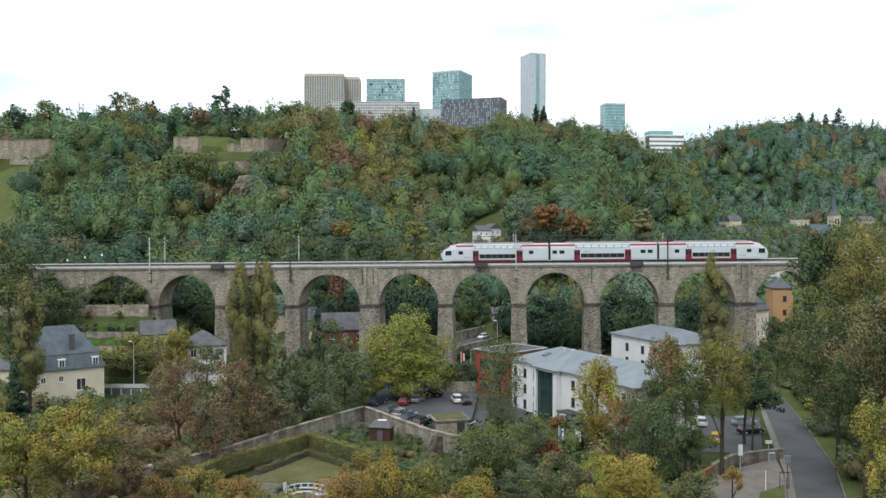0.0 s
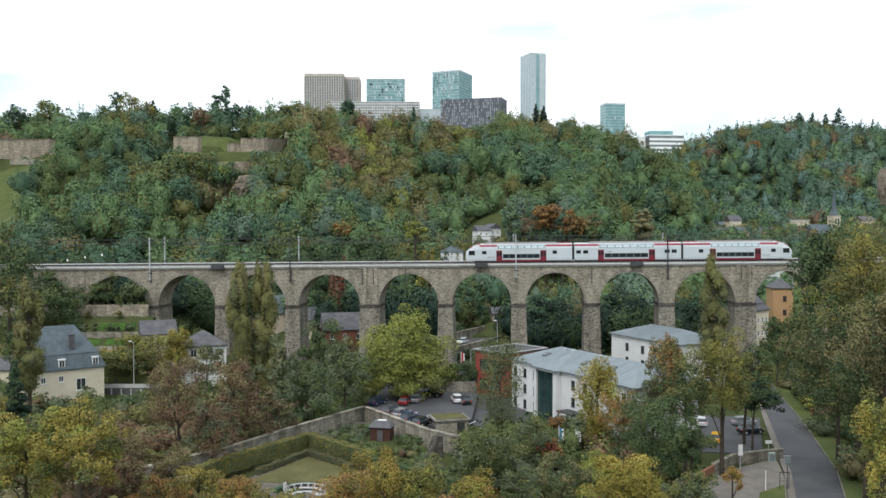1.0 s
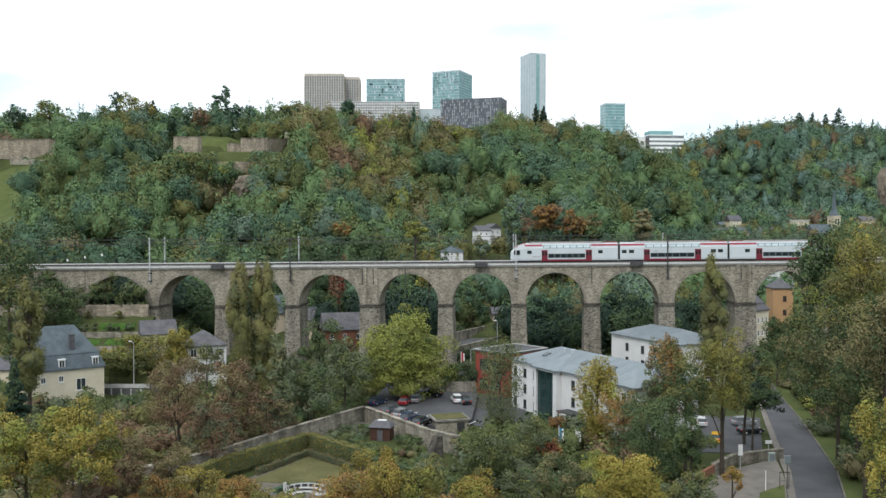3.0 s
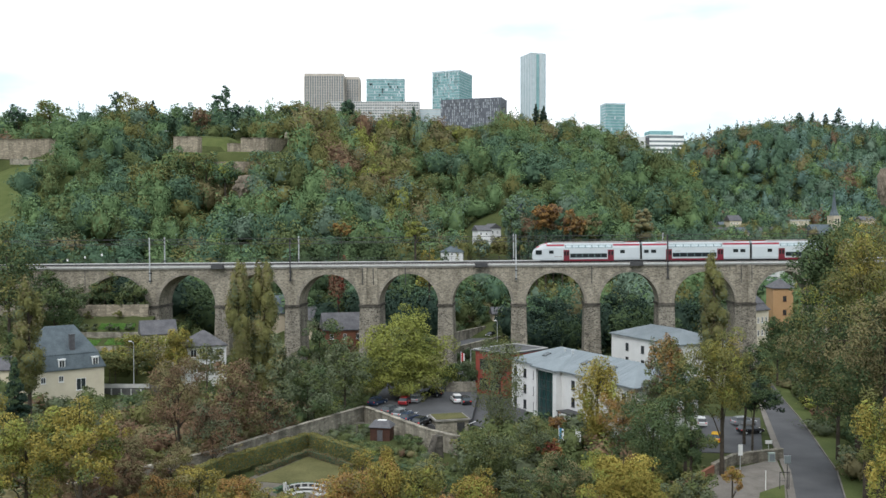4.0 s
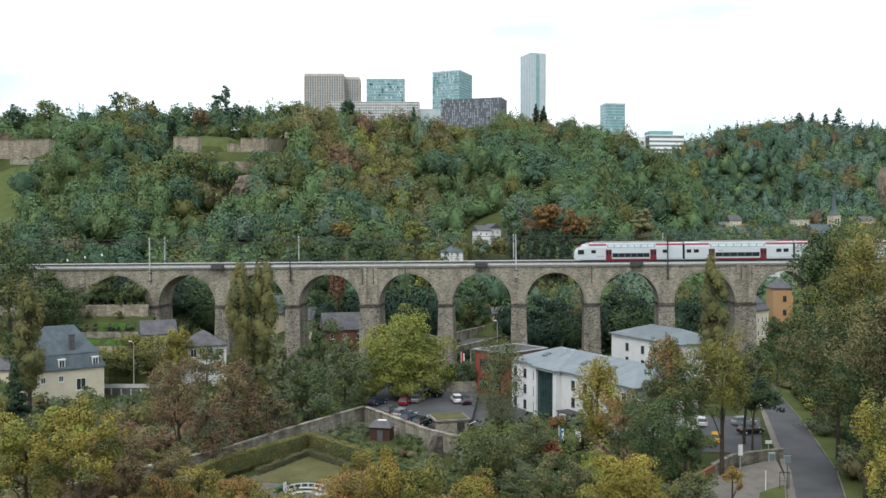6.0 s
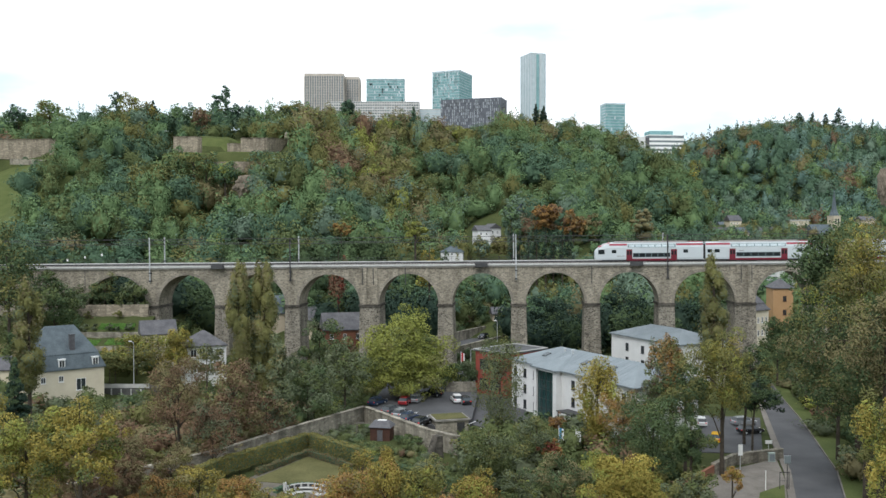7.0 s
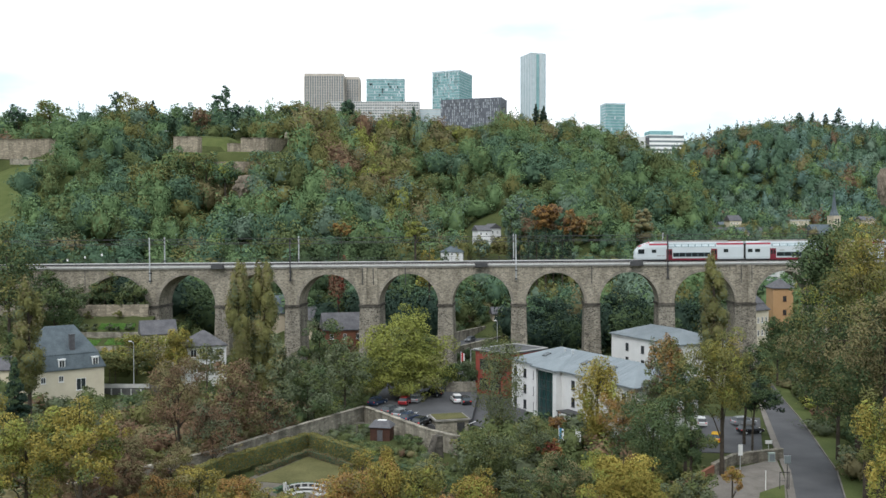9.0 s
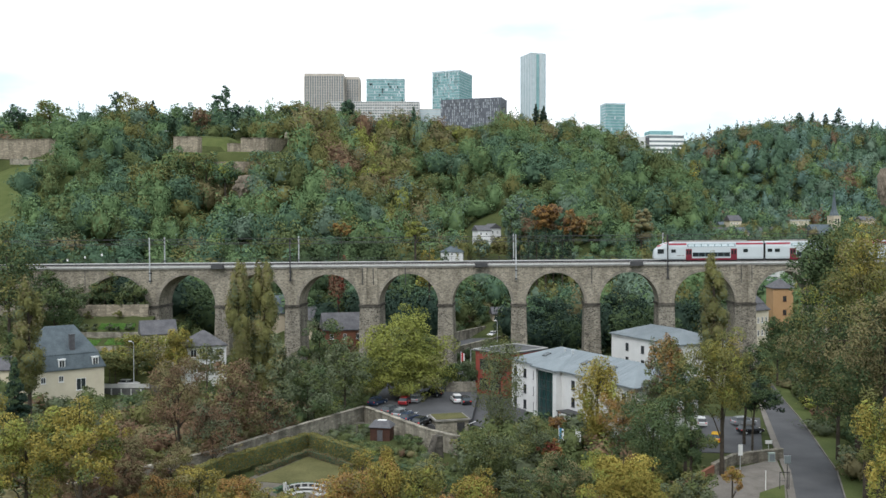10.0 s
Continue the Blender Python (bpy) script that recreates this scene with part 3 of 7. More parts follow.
# valley undergrowth: bushes wherever there is no paving, garden or building
KEEP_OPEN = [
    [(-35.67, 106.12), (-31.85, 126.97), (-14.32, 157.91), (-0.79, 134.20), (7.28, 105.05)],
    [(-14.32, 152.35), (-12.20, 199.07), (2.37, 226.87), (17.15, 226.87), (22.94, 155.54), (8.94, 142.70), (1.37, 131.48)],
    [(10, 171), (28, 134), (48, 140), (29, 182)],
    [(36, 208), (48, 176), (65, 184), (52, 218)],
    [(-96, 186), (-82, 165), (-63, 180), (-75, 196)],
    [(-92, 185), (-52, 185), (-52, 193), (-92, 193)],
    [(-66, 184), (-48, 184), (-48, 202), (-66, 202)],
    [(31.19, 110.67), (45.80, 162.87), (74.82, 226.87), (87.38, 226.87), (72.24, 179.79), (57.29, 122.46), (51.79, 108.35)],
    [(-100, 192), (-68, 192), (-68, 213), (-100, 213)],
    [(-70, 176), (-60, 176), (-58, 186), (-72, 186)],
    [(29, 86), (60, 86), (56, 112), (31, 112)],
]


def within(x, y, poly):
    c, j = False, len(poly) - 1
    for i in range(len(poly)):
        (xi, yi), (xj, yj) = poly[i], poly[j]
        if (yi > y) != (yj > y) and x < (xj - xi) * (y - yi) / (yj - yi) + xi:
            c = not c
        j = i
    return c


wood("undergrowth", scatter(-125, 125, 88, 232, 4.1, lambda x, y: in_view(x, y) and not any(within(x, y, p) for p in KEEP_OPEN), 21), undergrowth, "dense mixed shrubs and brambles on the valley floor", (1.8, 4.6), (4.0, 6.2), 0.0, 8, PROTO_BUSH)


GARDEN_EDGE = [(-20.81, 142.31), (-14.32, 152.35), (-1.92, 133.51), (5.50, 110.67), (-1.05, 115.10), (-10.65, 126.35)]
wood("garden_shrubs", scatter(-22, 10, 100, 156, 1.9, lambda x, y: within(x, y, GARDEN_EDGE) and not (-12.6 < x < -6 and 134 < y < 147), 41), undergrowth, "low shrubs and perennials between hedge and garden wall", (0.5, 1.5), (1.6, 2.8), 0.0, 12, PROTO_BUSH)


# single trees: left, right, top, foot of the crown
def crown(px0, px1, zt, zl, y, **kw):
    tree((px0 + px1) / 2, y, zl, zt, px1 - px0, **kw)


crown(-74.30, -68.84, 26.41, 7.61, 150, shape="poplar", colours="olive brown sage", leaves=8000, leaf=0.34, lobes=34, seed=40, label="tall olive-brown columnar poplar")
crown(-60.14, -56.45, 17.93, 9.21, 118, shape="conifer", colours="conifer shade", leaves=4500, leaf=0.34, lobes=65, seed=41, label="dense dark green spruce tree")
crown(-112.0, -93.0, 36.3, 9.63, 205, shape="round", colours="shade olive", leaves=5200, leaf=0.6, lobes=65, seed=42, label="broad dark green tree at the end of the viaduct")
crown(-99.63, -84.90, 25.62, 9.51, 206, shape="round", colours="shade moss", leaves=4200, leaf=0.55, lobes=65, seed=43, label="dense dark green shrub tree against the abutment")
crown(-95.51, -84.17, 22.24, 11.58, 218, shape="round", colours="sage shade", leaves=2600, leaf=0.5, lobes=65, seed=44, label="green bush growing by the viaduct wall")
crown(-47.14, -37.70, 17.09, 7.10, 88, shape="round", colours="yellow lime olive moss", leaves=9000, leaf=0.3, lobes=65, seed=45, label="yellow-green autumn tree with a forked trunk")
crown(-39.81, -30.69, 19.66, 9.19, 84, shape="round", colours="yellow lime olive moss", leaves=9000, leaf=0.3, lobes=65, seed=46, label="yellow-green autumn tree with a forked trunk")
crown(-45.26, -32.95, 18.49, 2.40, 128, shape="round", colours="rust brown", leaves=5600, leaf=0.32, lobes=65, seed=47, bare=1.0, label="thinning broad red-brown autumn tree")
crown(-36.25, -26.53, 15.52, 2.75, 130, shape="round", colours="rust brown olive", leaves=5000, leaf=0.32, lobes=65, seed=48, bare=1.0, label="broad red-brown autumn tree")
crown(-43.38, -37.79, 28.96, 3.60, 172, shape="poplar", colours="olive brown sage", leaves=9000, leaf=0.36, lobes=34, seed=49, label="tall brownish columnar poplar tree")
crown(-39.36, -32.76, 29.08, 3.05, 175, shape="poplar", colours="olive brown sage", leaves=9000, leaf=0.36, lobes=34, seed=50, label="tall brownish columnar poplar tree")
crown(-74.53, -63.25, 12.91, 1.31, 195, shape="round", colours="olive yellow lime", leaves=3000, leaf=0.4, lobes=65, seed=51, label="low yellow-green tree by the lamp post")
crown(-60.70, -52.72, 15.87, 3.48, 186, shape="round", colours="yellow olive lime", leaves=3000, leaf=0.4, lobes=65, seed=52, label="low yellow tree beside the house")
crown(-75.65, -66.48, 9.28, 3.75, 188, shape="round", colours="olive moss", leaves=2200, leaf=0.4, lobes=65, seed=53, label="olive bush by the road")
crown(-28.86, -17.94, 12.52, 0.25, 150, shape="round", colours="sage shade moss", leaves=5600, leaf=0.36, lobes=65, seed=54, label="grey-green tree behind the garden wall")
crown(-23.30, -12.90, 15.20, 0.03, 160, shape="round", colours="sage moss", leaves=4600, leaf=0.36, lobes=65, seed=55, label="grey-green tree behind the garden wall")
crown(-32.65, -23.68, 9.81, -0.14, 138, shape="round", colours="rust sage brown", leaves=4000, leaf=0.34, lobes=65, seed=56, bare=1.0, label="low red-brown shrub tree")
crown(-16.77, 0.67, 19.10, -2.26, 172, shape="round", colours="lime olive lime moss lime", leaves=26000, leaf=0.36, lobes=190, seed=57, label="large yellow-green lime tree over the car park")
crown(3.8, 14.6, 17.3, -0.65, 140, shape="birch", colours="sage olive moss", leaves=10000, leaf=0.24, lobes=90, seed=58, label="hanging olive-green birch with a pale trunk")
crown(19.4, 28.4, 15.2, 1.75, 134, shape="birch", colours="yellow lime yellow", leaves=8000, leaf=0.28, lobes=60, seed=59, bare=0.5, label="slender tree with bright yellow leaves")
crown(23.13, 30.45, 12.05, 2.40, 128, shape="round", colours="orange orange brown", leaves=3800, leaf=0.3, lobes=65, seed=60, label="orange-brown young tree in autumn")
crown(31.59, 36.47, 8.79, 4.18, 150, shape="round", colours="red rust", leaves=1600, leaf=0.3, lobes=65, seed=61, label="small bright red tree")
crown(34.25, 41.75, 17.85, 2.65, 148, shape="round", colours="sage orange shade", leaves=5200, leaf=0.34, lobes=65, seed=62, label="grey-green tree with an orange top")
crown(54.89, 61.42, 29.92, 7.12, 186, shape="poplar", colours="olive brown sage", leaves=7500, leaf=0.36, lobes=34, seed=63, label="tall olive poplar before the viaduct")
crown(33.62, 43.76, 22.11, 6.80, 120, shape="round", colours="olive lime yellow", leaves=9500, leaf=0.3, lobes=65, seed=64, label="large olive and yellow tree with dark trunks")
crown(44.4, 52.0, 12.6, 6.6, 132, root=-1.0, shape="round", colours="shade conifer", leaves=4600, leaf=0.28, lobes=60, seed=940, label="dark green tree overhanging the parking yard")
crown(45.39, 53.64, 17.47, 5.74, 138, shape="round", colours="shade olive", leaves=6000, leaf=0.3, root=-1.5, lobes=65, seed=65, label="dark green tree overhanging the road")
crown(21.55, 32.83, 14.55, 2.80, 112, shape="round", colours="shade moss shade", leaves=7500, leaf=0.32, lobes=65, seed=66, label="dense dark green broadleaf tree")
crown(29.61, 36.51, 17.32, 7.27, 118, shape="round", colours="shade olive", leaves=5000, leaf=0.32, lobes=65, seed=67, label="dark green tree by the hotel")
crown(64.2, 76.6, 37.05, 15.45, 158, shape="round", colours="shade moss shade", leaves=9000, leaf=0.52, lobes=150, seed=68, label="tall dark green tree on the bank")
crown(53.95, 66.30, 37.03, 19.53, 125, shape="round", colours="olive yellow brown lime", leaves=9000, leaf=0.36, lobes=110, seed=69, label="broad olive and yellow tree on the bank")
crown(44.93, 56.51, 26.77, 8.73, 115, shape="round", colours="shade brown olive", leaves=8000, leaf=0.36, root=6.0, lobes=65, seed=70, label="broad olive tree leaning over the road")
crown(46.54, 55.64, 30.45, 12.16, 100, shape="round", colours="brown shade olive", leaves=7500, leaf=0.36, lobes=65, seed=71, label="broad olive tree on the bank")
crown(34.8, 42.0, 23.50, 9.09, 72, shape="round", colours="yellow lime yellow", leaves=8500, leaf=0.27, lobes=65, seed=72, label="golden yellow tree beside the road")
crown(-9.17, -2.46, 12.25, 6.32, 86, shape="birch", colours="yellow orange olive", leaves=4200, leaf=0.26, lobes=65, seed=73, label="young tree in yellow and orange")
crown(-5.13, 0.87, 12.06, 6.43, 84, shape="birch", colours="olive yellow lime", leaves=3800, leaf=0.26, lobes=65, seed=74, label="young olive and yellow tree")
crown(-0.73, 6.03, 12.26, 7.26, 80, shape="birch", colours="yellow orange lime", leaves=3600, leaf=0.26, lobes=65, seed=75, label="young tree with yellow leaves")
crown(-13.01, -6.61, 11.96, 7.11, 82, shape="birch", colours="orange yellow brown", leaves=3400, leaf=0.26, lobes=65, seed=76, label="orange-brown young tree in autumn")
crown(13.19, 22.70, 13.95, 5.75, 86, shape="round", colours="yellow lime yellow", leaves=7500, leaf=0.27, lobes=65, seed=77, label="bushy yellow-green young tree")
crown(20.6, 25.4, 13.2, 7.0, 80, shape="round", colours="sage olive moss", leaves=5000, leaf=0.27, lobes=65, seed=78, label="fresh green young garden tree")
crown(1.16, 10.63, 10.52, 2.06, 112, shape="round", colours="moss olive sage", leaves=5600, leaf=0.3, lobes=65, seed=79, label="dense dark green bank shrubs")
crown(8.90, 16.57, 10.37, 1.08, 118, shape="round", colours="sage moss olive", leaves=4600, leaf=0.3, lobes=65, seed=80, label="dense dark green bank shrubs")
crown(9.49, 17.94, 9.53, 2.96, 100, shape="round", colours="brown moss shade", leaves=4600, leaf=0.28, lobes=65, seed=81, label="brownish shrubs on the bank")
crown(12.89, 16.29, 6.98, 4.32, 116, shape="round", colours="red orange", leaves=1500, leaf=0.26, lobes=65, seed=82, label="small bright red maple tree")
crown(62.79, 66.89, 12.52, 4.67, 150, shape="round", colours="shade moss", leaves=2600, leaf=0.36, lobes=65, seed=83, label="dark green bushes by the road")
crown(69.29, 77.32, 17.07, 5.28, 190, shape="round", colours="shade moss", leaves=3200, leaf=0.42, lobes=65, seed=84, label="dark green bushes before the houses")
crown(-35.41, -28.39, 12.31, 2.87, 120, shape="round", colours="rust sage", leaves=3800, leaf=0.3, lobes=65, seed=85, bare=1.0, label="bare-branched reddish shrub tree")
crown(-43.27, -35.77, 12.05, 4.12, 105, shape="round", colours="rust brown", leaves=4200, leaf=0.28, lobes=65, seed=86, bare=1.0, label="dark red-brown leafless shrub")
crown(16.7, 19.7, 5.5, 2.6, 140, shape="round", colours="orange rust", leaves=1500, leaf=0.22, lobes=65, seed=87, label="round copper-coloured bush by the entrance")
# pines and firs on the skyline, and coloured crowns on the slopes
crown(-126.0, -119.0, 108.2, 90.0, 470, shape="pine", colours="dark conifer", leaves=1100, leaf=0.62, lobes=26, seed=140, label="tall ragged pine on the skyline", group="hillside trees")
crown(-121.5, -113.5, 114.0, 90.0, 471, shape="pine", colours="dark conifer", leaves=1300, leaf=0.62, lobes=30, seed=139, label="tall ragged pine on the skyline", group="hillside trees")
crown(-180.0, -171.0, 110.0, 90.0, 468, shape="pine", colours="dark conifer", leaves=1200, leaf=0.62, lobes=28, seed=141, label="ragged pine on the skyline", group="hillside trees")
crown(-158.80, -152.11, 105.32, 95.04, 468, shape="conifer", colours="conifer", leaves=700, leaf=1.0, lobes=26, seed=142, label="dark fir on the skyline", group="hillside trees")
crown(-171.0, -155.0, 106.5, 82.0, 453, shape="round", colours="olive lime brown", leaves=2200, leaf=0.8, lobes=80, seed=143, label="tall olive tree on the skyline", group="hillside trees")
crown(-157.0, -146.0, 104.0, 82.0, 450, shape="round", colours="olive yellow brown", leaves=1700, leaf=0.8, lobes=70, seed=960, label="yellowish tree on the skyline", group="hillside trees")
crown(-180.0, -167.0, 101.0, 80.0, 446, shape="round", colours="dark green olive", leaves=1900, leaf=0.8, lobes=70, seed=961, label="dark green tree beside the fortress wall", group="hillside trees")
crown(-196.75, -189.12, 98.94, 91.35, 470, shape="pine", colours="conifer dark", leaves=1500, leaf=1.0, lobes=44, seed=144, label="small pine on the skyline", group="hillside trees")
crown(47.66, 52.24, 104.10, 94.39, 470, shape="conifer", colours="conifer", leaves=500, leaf=0.9, lobes=26, seed=145, label="dark fir on the skyline", group="hillside trees")
crown(51.55, 57.07, 102.87, 94.64, 472, shape="conifer", colours="conifer", leaves=500, leaf=0.9, lobes=26, seed=146, label="dark fir on the skyline", group="hillside trees")
crown(-55.62, -45.94, 107.87, 93.76, 465, shape="round", colours="dark conifer", leaves=900, leaf=1.2, lobes=26, seed=147, label="dark tree before the offices", group="hillside trees")
crown(-18.74, -12.70, 101.87, 90.75, 465, shape="conifer", colours="dark", leaves=600, leaf=1.0, lobes=26, seed=148, label="dark pointed tree before the offices", group="hillside trees")
crown(278, 298, 131.8, 112.0, 705, shape="conifer", colours="conifer dark", leaves=1100, leaf=1.0, lobes=60, seed=149, label="dark fir on the far ridge", group="hillside trees")
crown(292, 306, 131.6, 112.0, 705, shape="conifer", colours="conifer dark", leaves=1100, leaf=1.0, lobes=60, seed=150, label="dark fir on the far ridge", group="hillside trees")
crown(303, 316, 130.6, 112.0, 705, shape="conifer", colours="conifer dark", leaves=1100, leaf=1.0, lobes=60, seed=151, label="dark fir on the far ridge", group="hillside trees")
crown(309, 331, 135.5, 112.0, 705, shape="conifer", colours="conifer dark", leaves=1100, leaf=1.0, lobes=60, seed=152, label="broad dark fir on the far ridge", group="hillside trees")
crown(32.43, 44.44, 45.94, 35.00, 324, shape="round", colours="orange orange rust", leaves=2600, leaf=0.85, lobes=70, seed=153, label="rust-coloured beech on the slope", group="hillside trees")
crown(43.12, 53.58, 42.95, 31.86, 322, shape="round", colours="orange rust brown", leaves=2600, leaf=0.85, lobes=70, seed=154, label="russet tree on the slope", group="hillside trees")
crown(47.19, 52.77, 36.07, 30.71, 330, shape="round", colours="orange rust", leaves=700, leaf=0.7, lobes=26, seed=155, label="orange bush on the slope", group="hillside trees")
crown(74.17, 85.54, 44.09, 31.59, 350, shape="poplar", colours="brown grey", leaves=900, leaf=0.7, lobes=30, seed=156, label="brown columnar tree on the slope", group="hillside trees")
crown(-35.59, -27.59, 32.45, 9.0, 262, shape="round", colours="rust red", leaves=1400, leaf=0.6, lobes=26, seed=157, label="dark red tree behind the viaduct", group="hillside trees")
crown(-38.61, -31.59, 39.29, 32.08, 300, shape="round", colours="orange olive", leaves=900, leaf=0.7, lobes=26, seed=158, label="orange-tinted tree on the slope", group="hillside trees")
crown(-15.41, -3.71, 39.87, 29.15, 300, shape="round", colours="lime olive", leaves=1600, leaf=0.7, lobes=26, seed=159, label="yellow-green tree on the slope", group="hillside trees")
crown(-8.54, 0.17, 33.26, 12.0, 268, shape="round", colours="yellow olive lime", leaves=1300, leaf=0.6, lobes=26, seed=160, label="yellow bush behind the viaduct", group="hillside trees")
# next four crowns: shade behind the arches is put into the leaf colours
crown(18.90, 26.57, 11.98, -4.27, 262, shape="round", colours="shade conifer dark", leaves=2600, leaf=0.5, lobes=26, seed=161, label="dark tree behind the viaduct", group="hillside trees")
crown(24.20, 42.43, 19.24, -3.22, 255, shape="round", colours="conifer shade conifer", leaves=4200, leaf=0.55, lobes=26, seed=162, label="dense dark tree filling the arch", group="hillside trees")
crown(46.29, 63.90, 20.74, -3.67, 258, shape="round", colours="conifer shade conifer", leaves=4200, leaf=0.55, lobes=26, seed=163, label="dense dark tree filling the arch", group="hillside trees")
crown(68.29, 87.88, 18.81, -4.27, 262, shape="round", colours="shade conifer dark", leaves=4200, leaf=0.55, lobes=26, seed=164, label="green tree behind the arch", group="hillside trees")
crown(189, 200, 90.5, 78, 672, shape="round", colours="yellow lime", leaves=900, leaf=0.9, lobes=50, seed=930, label="yellow tree on the far slope", group="hillside trees")
crown(229, 243, 106, 92.5, 663, shape="round", colours="orange rust", leaves=1100, leaf=0.9, lobes=50, seed=931, label="orange-brown tree on the far slope", group="hillside trees")
for i in range(8):  # dark spruces below the farmhouses
    crown(21.0 + 2.9 * i, 26.4 + 2.9 * i, 36.6 - 0.9 * (i % 3), 21.0, 299.0 + 2.0 * (i % 2), shape="conifer", colours="conifer shade", leaves=900, leaf=0.45, lobes=50, seed=970 + i, label="dark green spruce below the hamlet", group="hillside trees")
crown(155.07, 165.99, 77.86, 64.07, 560, shape="round", colours="yellow lime", leaves=600, leaf=1.2, lobes=26, seed=165, label="yellow tree on the far slope", group="hillside trees")
# leaf colours darkened here too, as painted arch shade
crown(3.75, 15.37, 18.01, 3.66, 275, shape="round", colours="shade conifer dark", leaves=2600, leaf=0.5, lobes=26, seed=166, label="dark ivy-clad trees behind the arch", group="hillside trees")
crown(46.72, 56.91, 22.58, 8.70, 106, shape="round", colours="shade brown moss", leaves=6500, leaf=0.36, lobes=50, seed=340, label="broad olive tree beside the road")
crown(54.25, 62.57, 20.00, 7.44, 128, shape="round", colours="shade olive moss", leaves=5200, leaf=0.38, lobes=50, seed=341, label="dark green tree beside the road")
crown(42.82, 50.00, 17.60, 7.95, 92, shape="round", colours="olive moss", leaves=4200, leaf=0.32, lobes=50, seed=342, label="olive bush on the bank")
crown(63.39, 71.97, 20.50, 4.88, 165, shape="round", colours="shade moss olive", leaves=4200, leaf=0.4, root=1.5, lobes=50, seed=343, label="dark green tree by the road")
crown(30.36, 36.51, 14.77, 4.16, 135, shape="round", colours="sage rust moss", leaves=3600, leaf=0.32, lobes=50, seed=344, label="grey-green tree before the hotel")
crown(26.39, 30.94, 14.12, 6.25, 100, shape="round", colours="shade moss", leaves=3600, leaf=0.3, lobes=50, seed=345, label="dark green shrub by the yard")
crown(-89.69, -78.23, 9.0, 5.63, 192, shape="round", colours="shade sage", leaves=2600, leaf=0.4, lobes=50, seed=346, label="dark green shrubs on the terraces")
crown(-88.5, -80.0, 24.2, 15.0, 216.4, shape="round", colours="shade moss olive", leaves=3200, leaf=0.4, lobes=70, seed=910, label="green bush growing under the first arch")
crown(-81.0, -72.5, 23.0, 15.0, 216.2, shape="round", colours="moss shade sage", leaves=3000, leaf=0.4, lobes=70, seed=911, label="green bush growing under the first arch")
crown(-34.32, -22.62, 15.47, 2.41, 200, shape="round", colours="shade sage moss", leaves=3800, leaf=0.42, lobes=50, seed=347, label="dark tree before the viaduct pier")
crown(-22.25, -14.99, 7.12, -0.18, 186, shape="round", colours="moss sage", leaves=2600, leaf=0.4, lobes=50, seed=348, label="green bush beside the car park")
crown(-34.75, -26.17, 14.58, 1.64, 165, shape="round", colours="sage brown moss", leaves=4200, leaf=0.38, lobes=50, seed=349, label="grey-green tree near the poplars")
crown(-85.62, -79.07, 18.60, 5.43, 168, shape="round", colours="shade moss", leaves=3000, leaf=0.38, lobes=50, seed=350, label="dark green bushes by the house")
crown(-46.5, -40.0, 9.6, 2.6, 101, shape="round", colours="rust brown", leaves=3600, leaf=0.26, lobes=60, seed=920, bare=0.5, label="red-brown thicket before the garden wall")
crown(-41.5, -35.5, 9.2, 2.6, 104, shape="round", colours="rust brown olive", leaves=3600, leaf=0.26, lobes=60, seed=921, bare=0.5, label="red-brown thicket before the garden wall")
crown(-37.0, -31.0, 8.4, 2.4, 108, shape="round", colours="brown olive rust", leaves=3400, leaf=0.26, lobes=60, seed=922, bare=0.5, label="olive-brown thicket before the garden wall")
crown(-33.43, -27.15, 9.46, 4.31, 92, shape="round", colours="orange brown olive", leaves=3000, leaf=0.26, lobes=50, seed=440, label="russet shrub on the slope below the garden")
crown(-30.20, -23.96, 9.61, 3.61, 96, shape="round", colours="yellow olive brown", leaves=3000, leaf=0.26, lobes=50, seed=441, label="yellowish shrub on the slope below the garden")
crown(-24.46, -18.78, 9.76, 4.31, 92, shape="round", colours="orange yellow olive", leaves=2800, leaf=0.26, lobes=50, seed=442, label="orange-yellow shrub below the garden")
crown(-20.25, -15.10, 9.01, 5.07, 88, shape="round", colours="olive yellow brown", leaves=2200, leaf=0.24, lobes=50, seed=443, label="olive shrub below the garden")
crown(-11.60, -5.62, 11.57, 5.53, 92, shape="birch", colours="yellow olive orange", leaves=2600, leaf=0.24, lobes=34, seed=444, label="slender young yellow garden tree")
crown(-8.19, -3.91, 11.68, 5.50, 94, shape="birch", colours="yellow orange olive", leaves=2600, leaf=0.24, lobes=34, seed=445, label="slender young yellow garden tree")
crown(-4.04, 0.38, 10.30, 5.20, 97, shape="round", colours="sage olive", leaves=2200, leaf=0.26, lobes=50, seed=446, label="low grey-green garden shrub")
crown(-36.44, -32.70, 10.55, 4.88, 96, shape="round", colours="brown rust", leaves=2400, leaf=0.26, lobes=50, seed=447, label="brown shrub on the slope")
crown(2.93, 6.12, 8.76, 3.60, 98, shape="round", colours="olive yellow", leaves=1800, leaf=0.26, lobes=50, seed=448, label="olive shrub beside the hedge")
crown(5.93, 10.87, 8.94, 4.25, 95, shape="round", colours="sage moss olive", leaves=2400, leaf=0.26, lobes=50, seed=449, label="grey-green shrub on the bank")
crown(18.08, 23.22, 10.86, 5.65, 88, shape="round", colours="yellow lime", leaves=2600, leaf=0.26, lobes=50, seed=450, label="yellow-green shrub on the bank")
crown(30.51, 33.10, 9.56, 6.44, 95, shape="round", colours="orange yellow", leaves=900, leaf=0.22, lobes=50, seed=451, label="small orange tree by the forecourt")
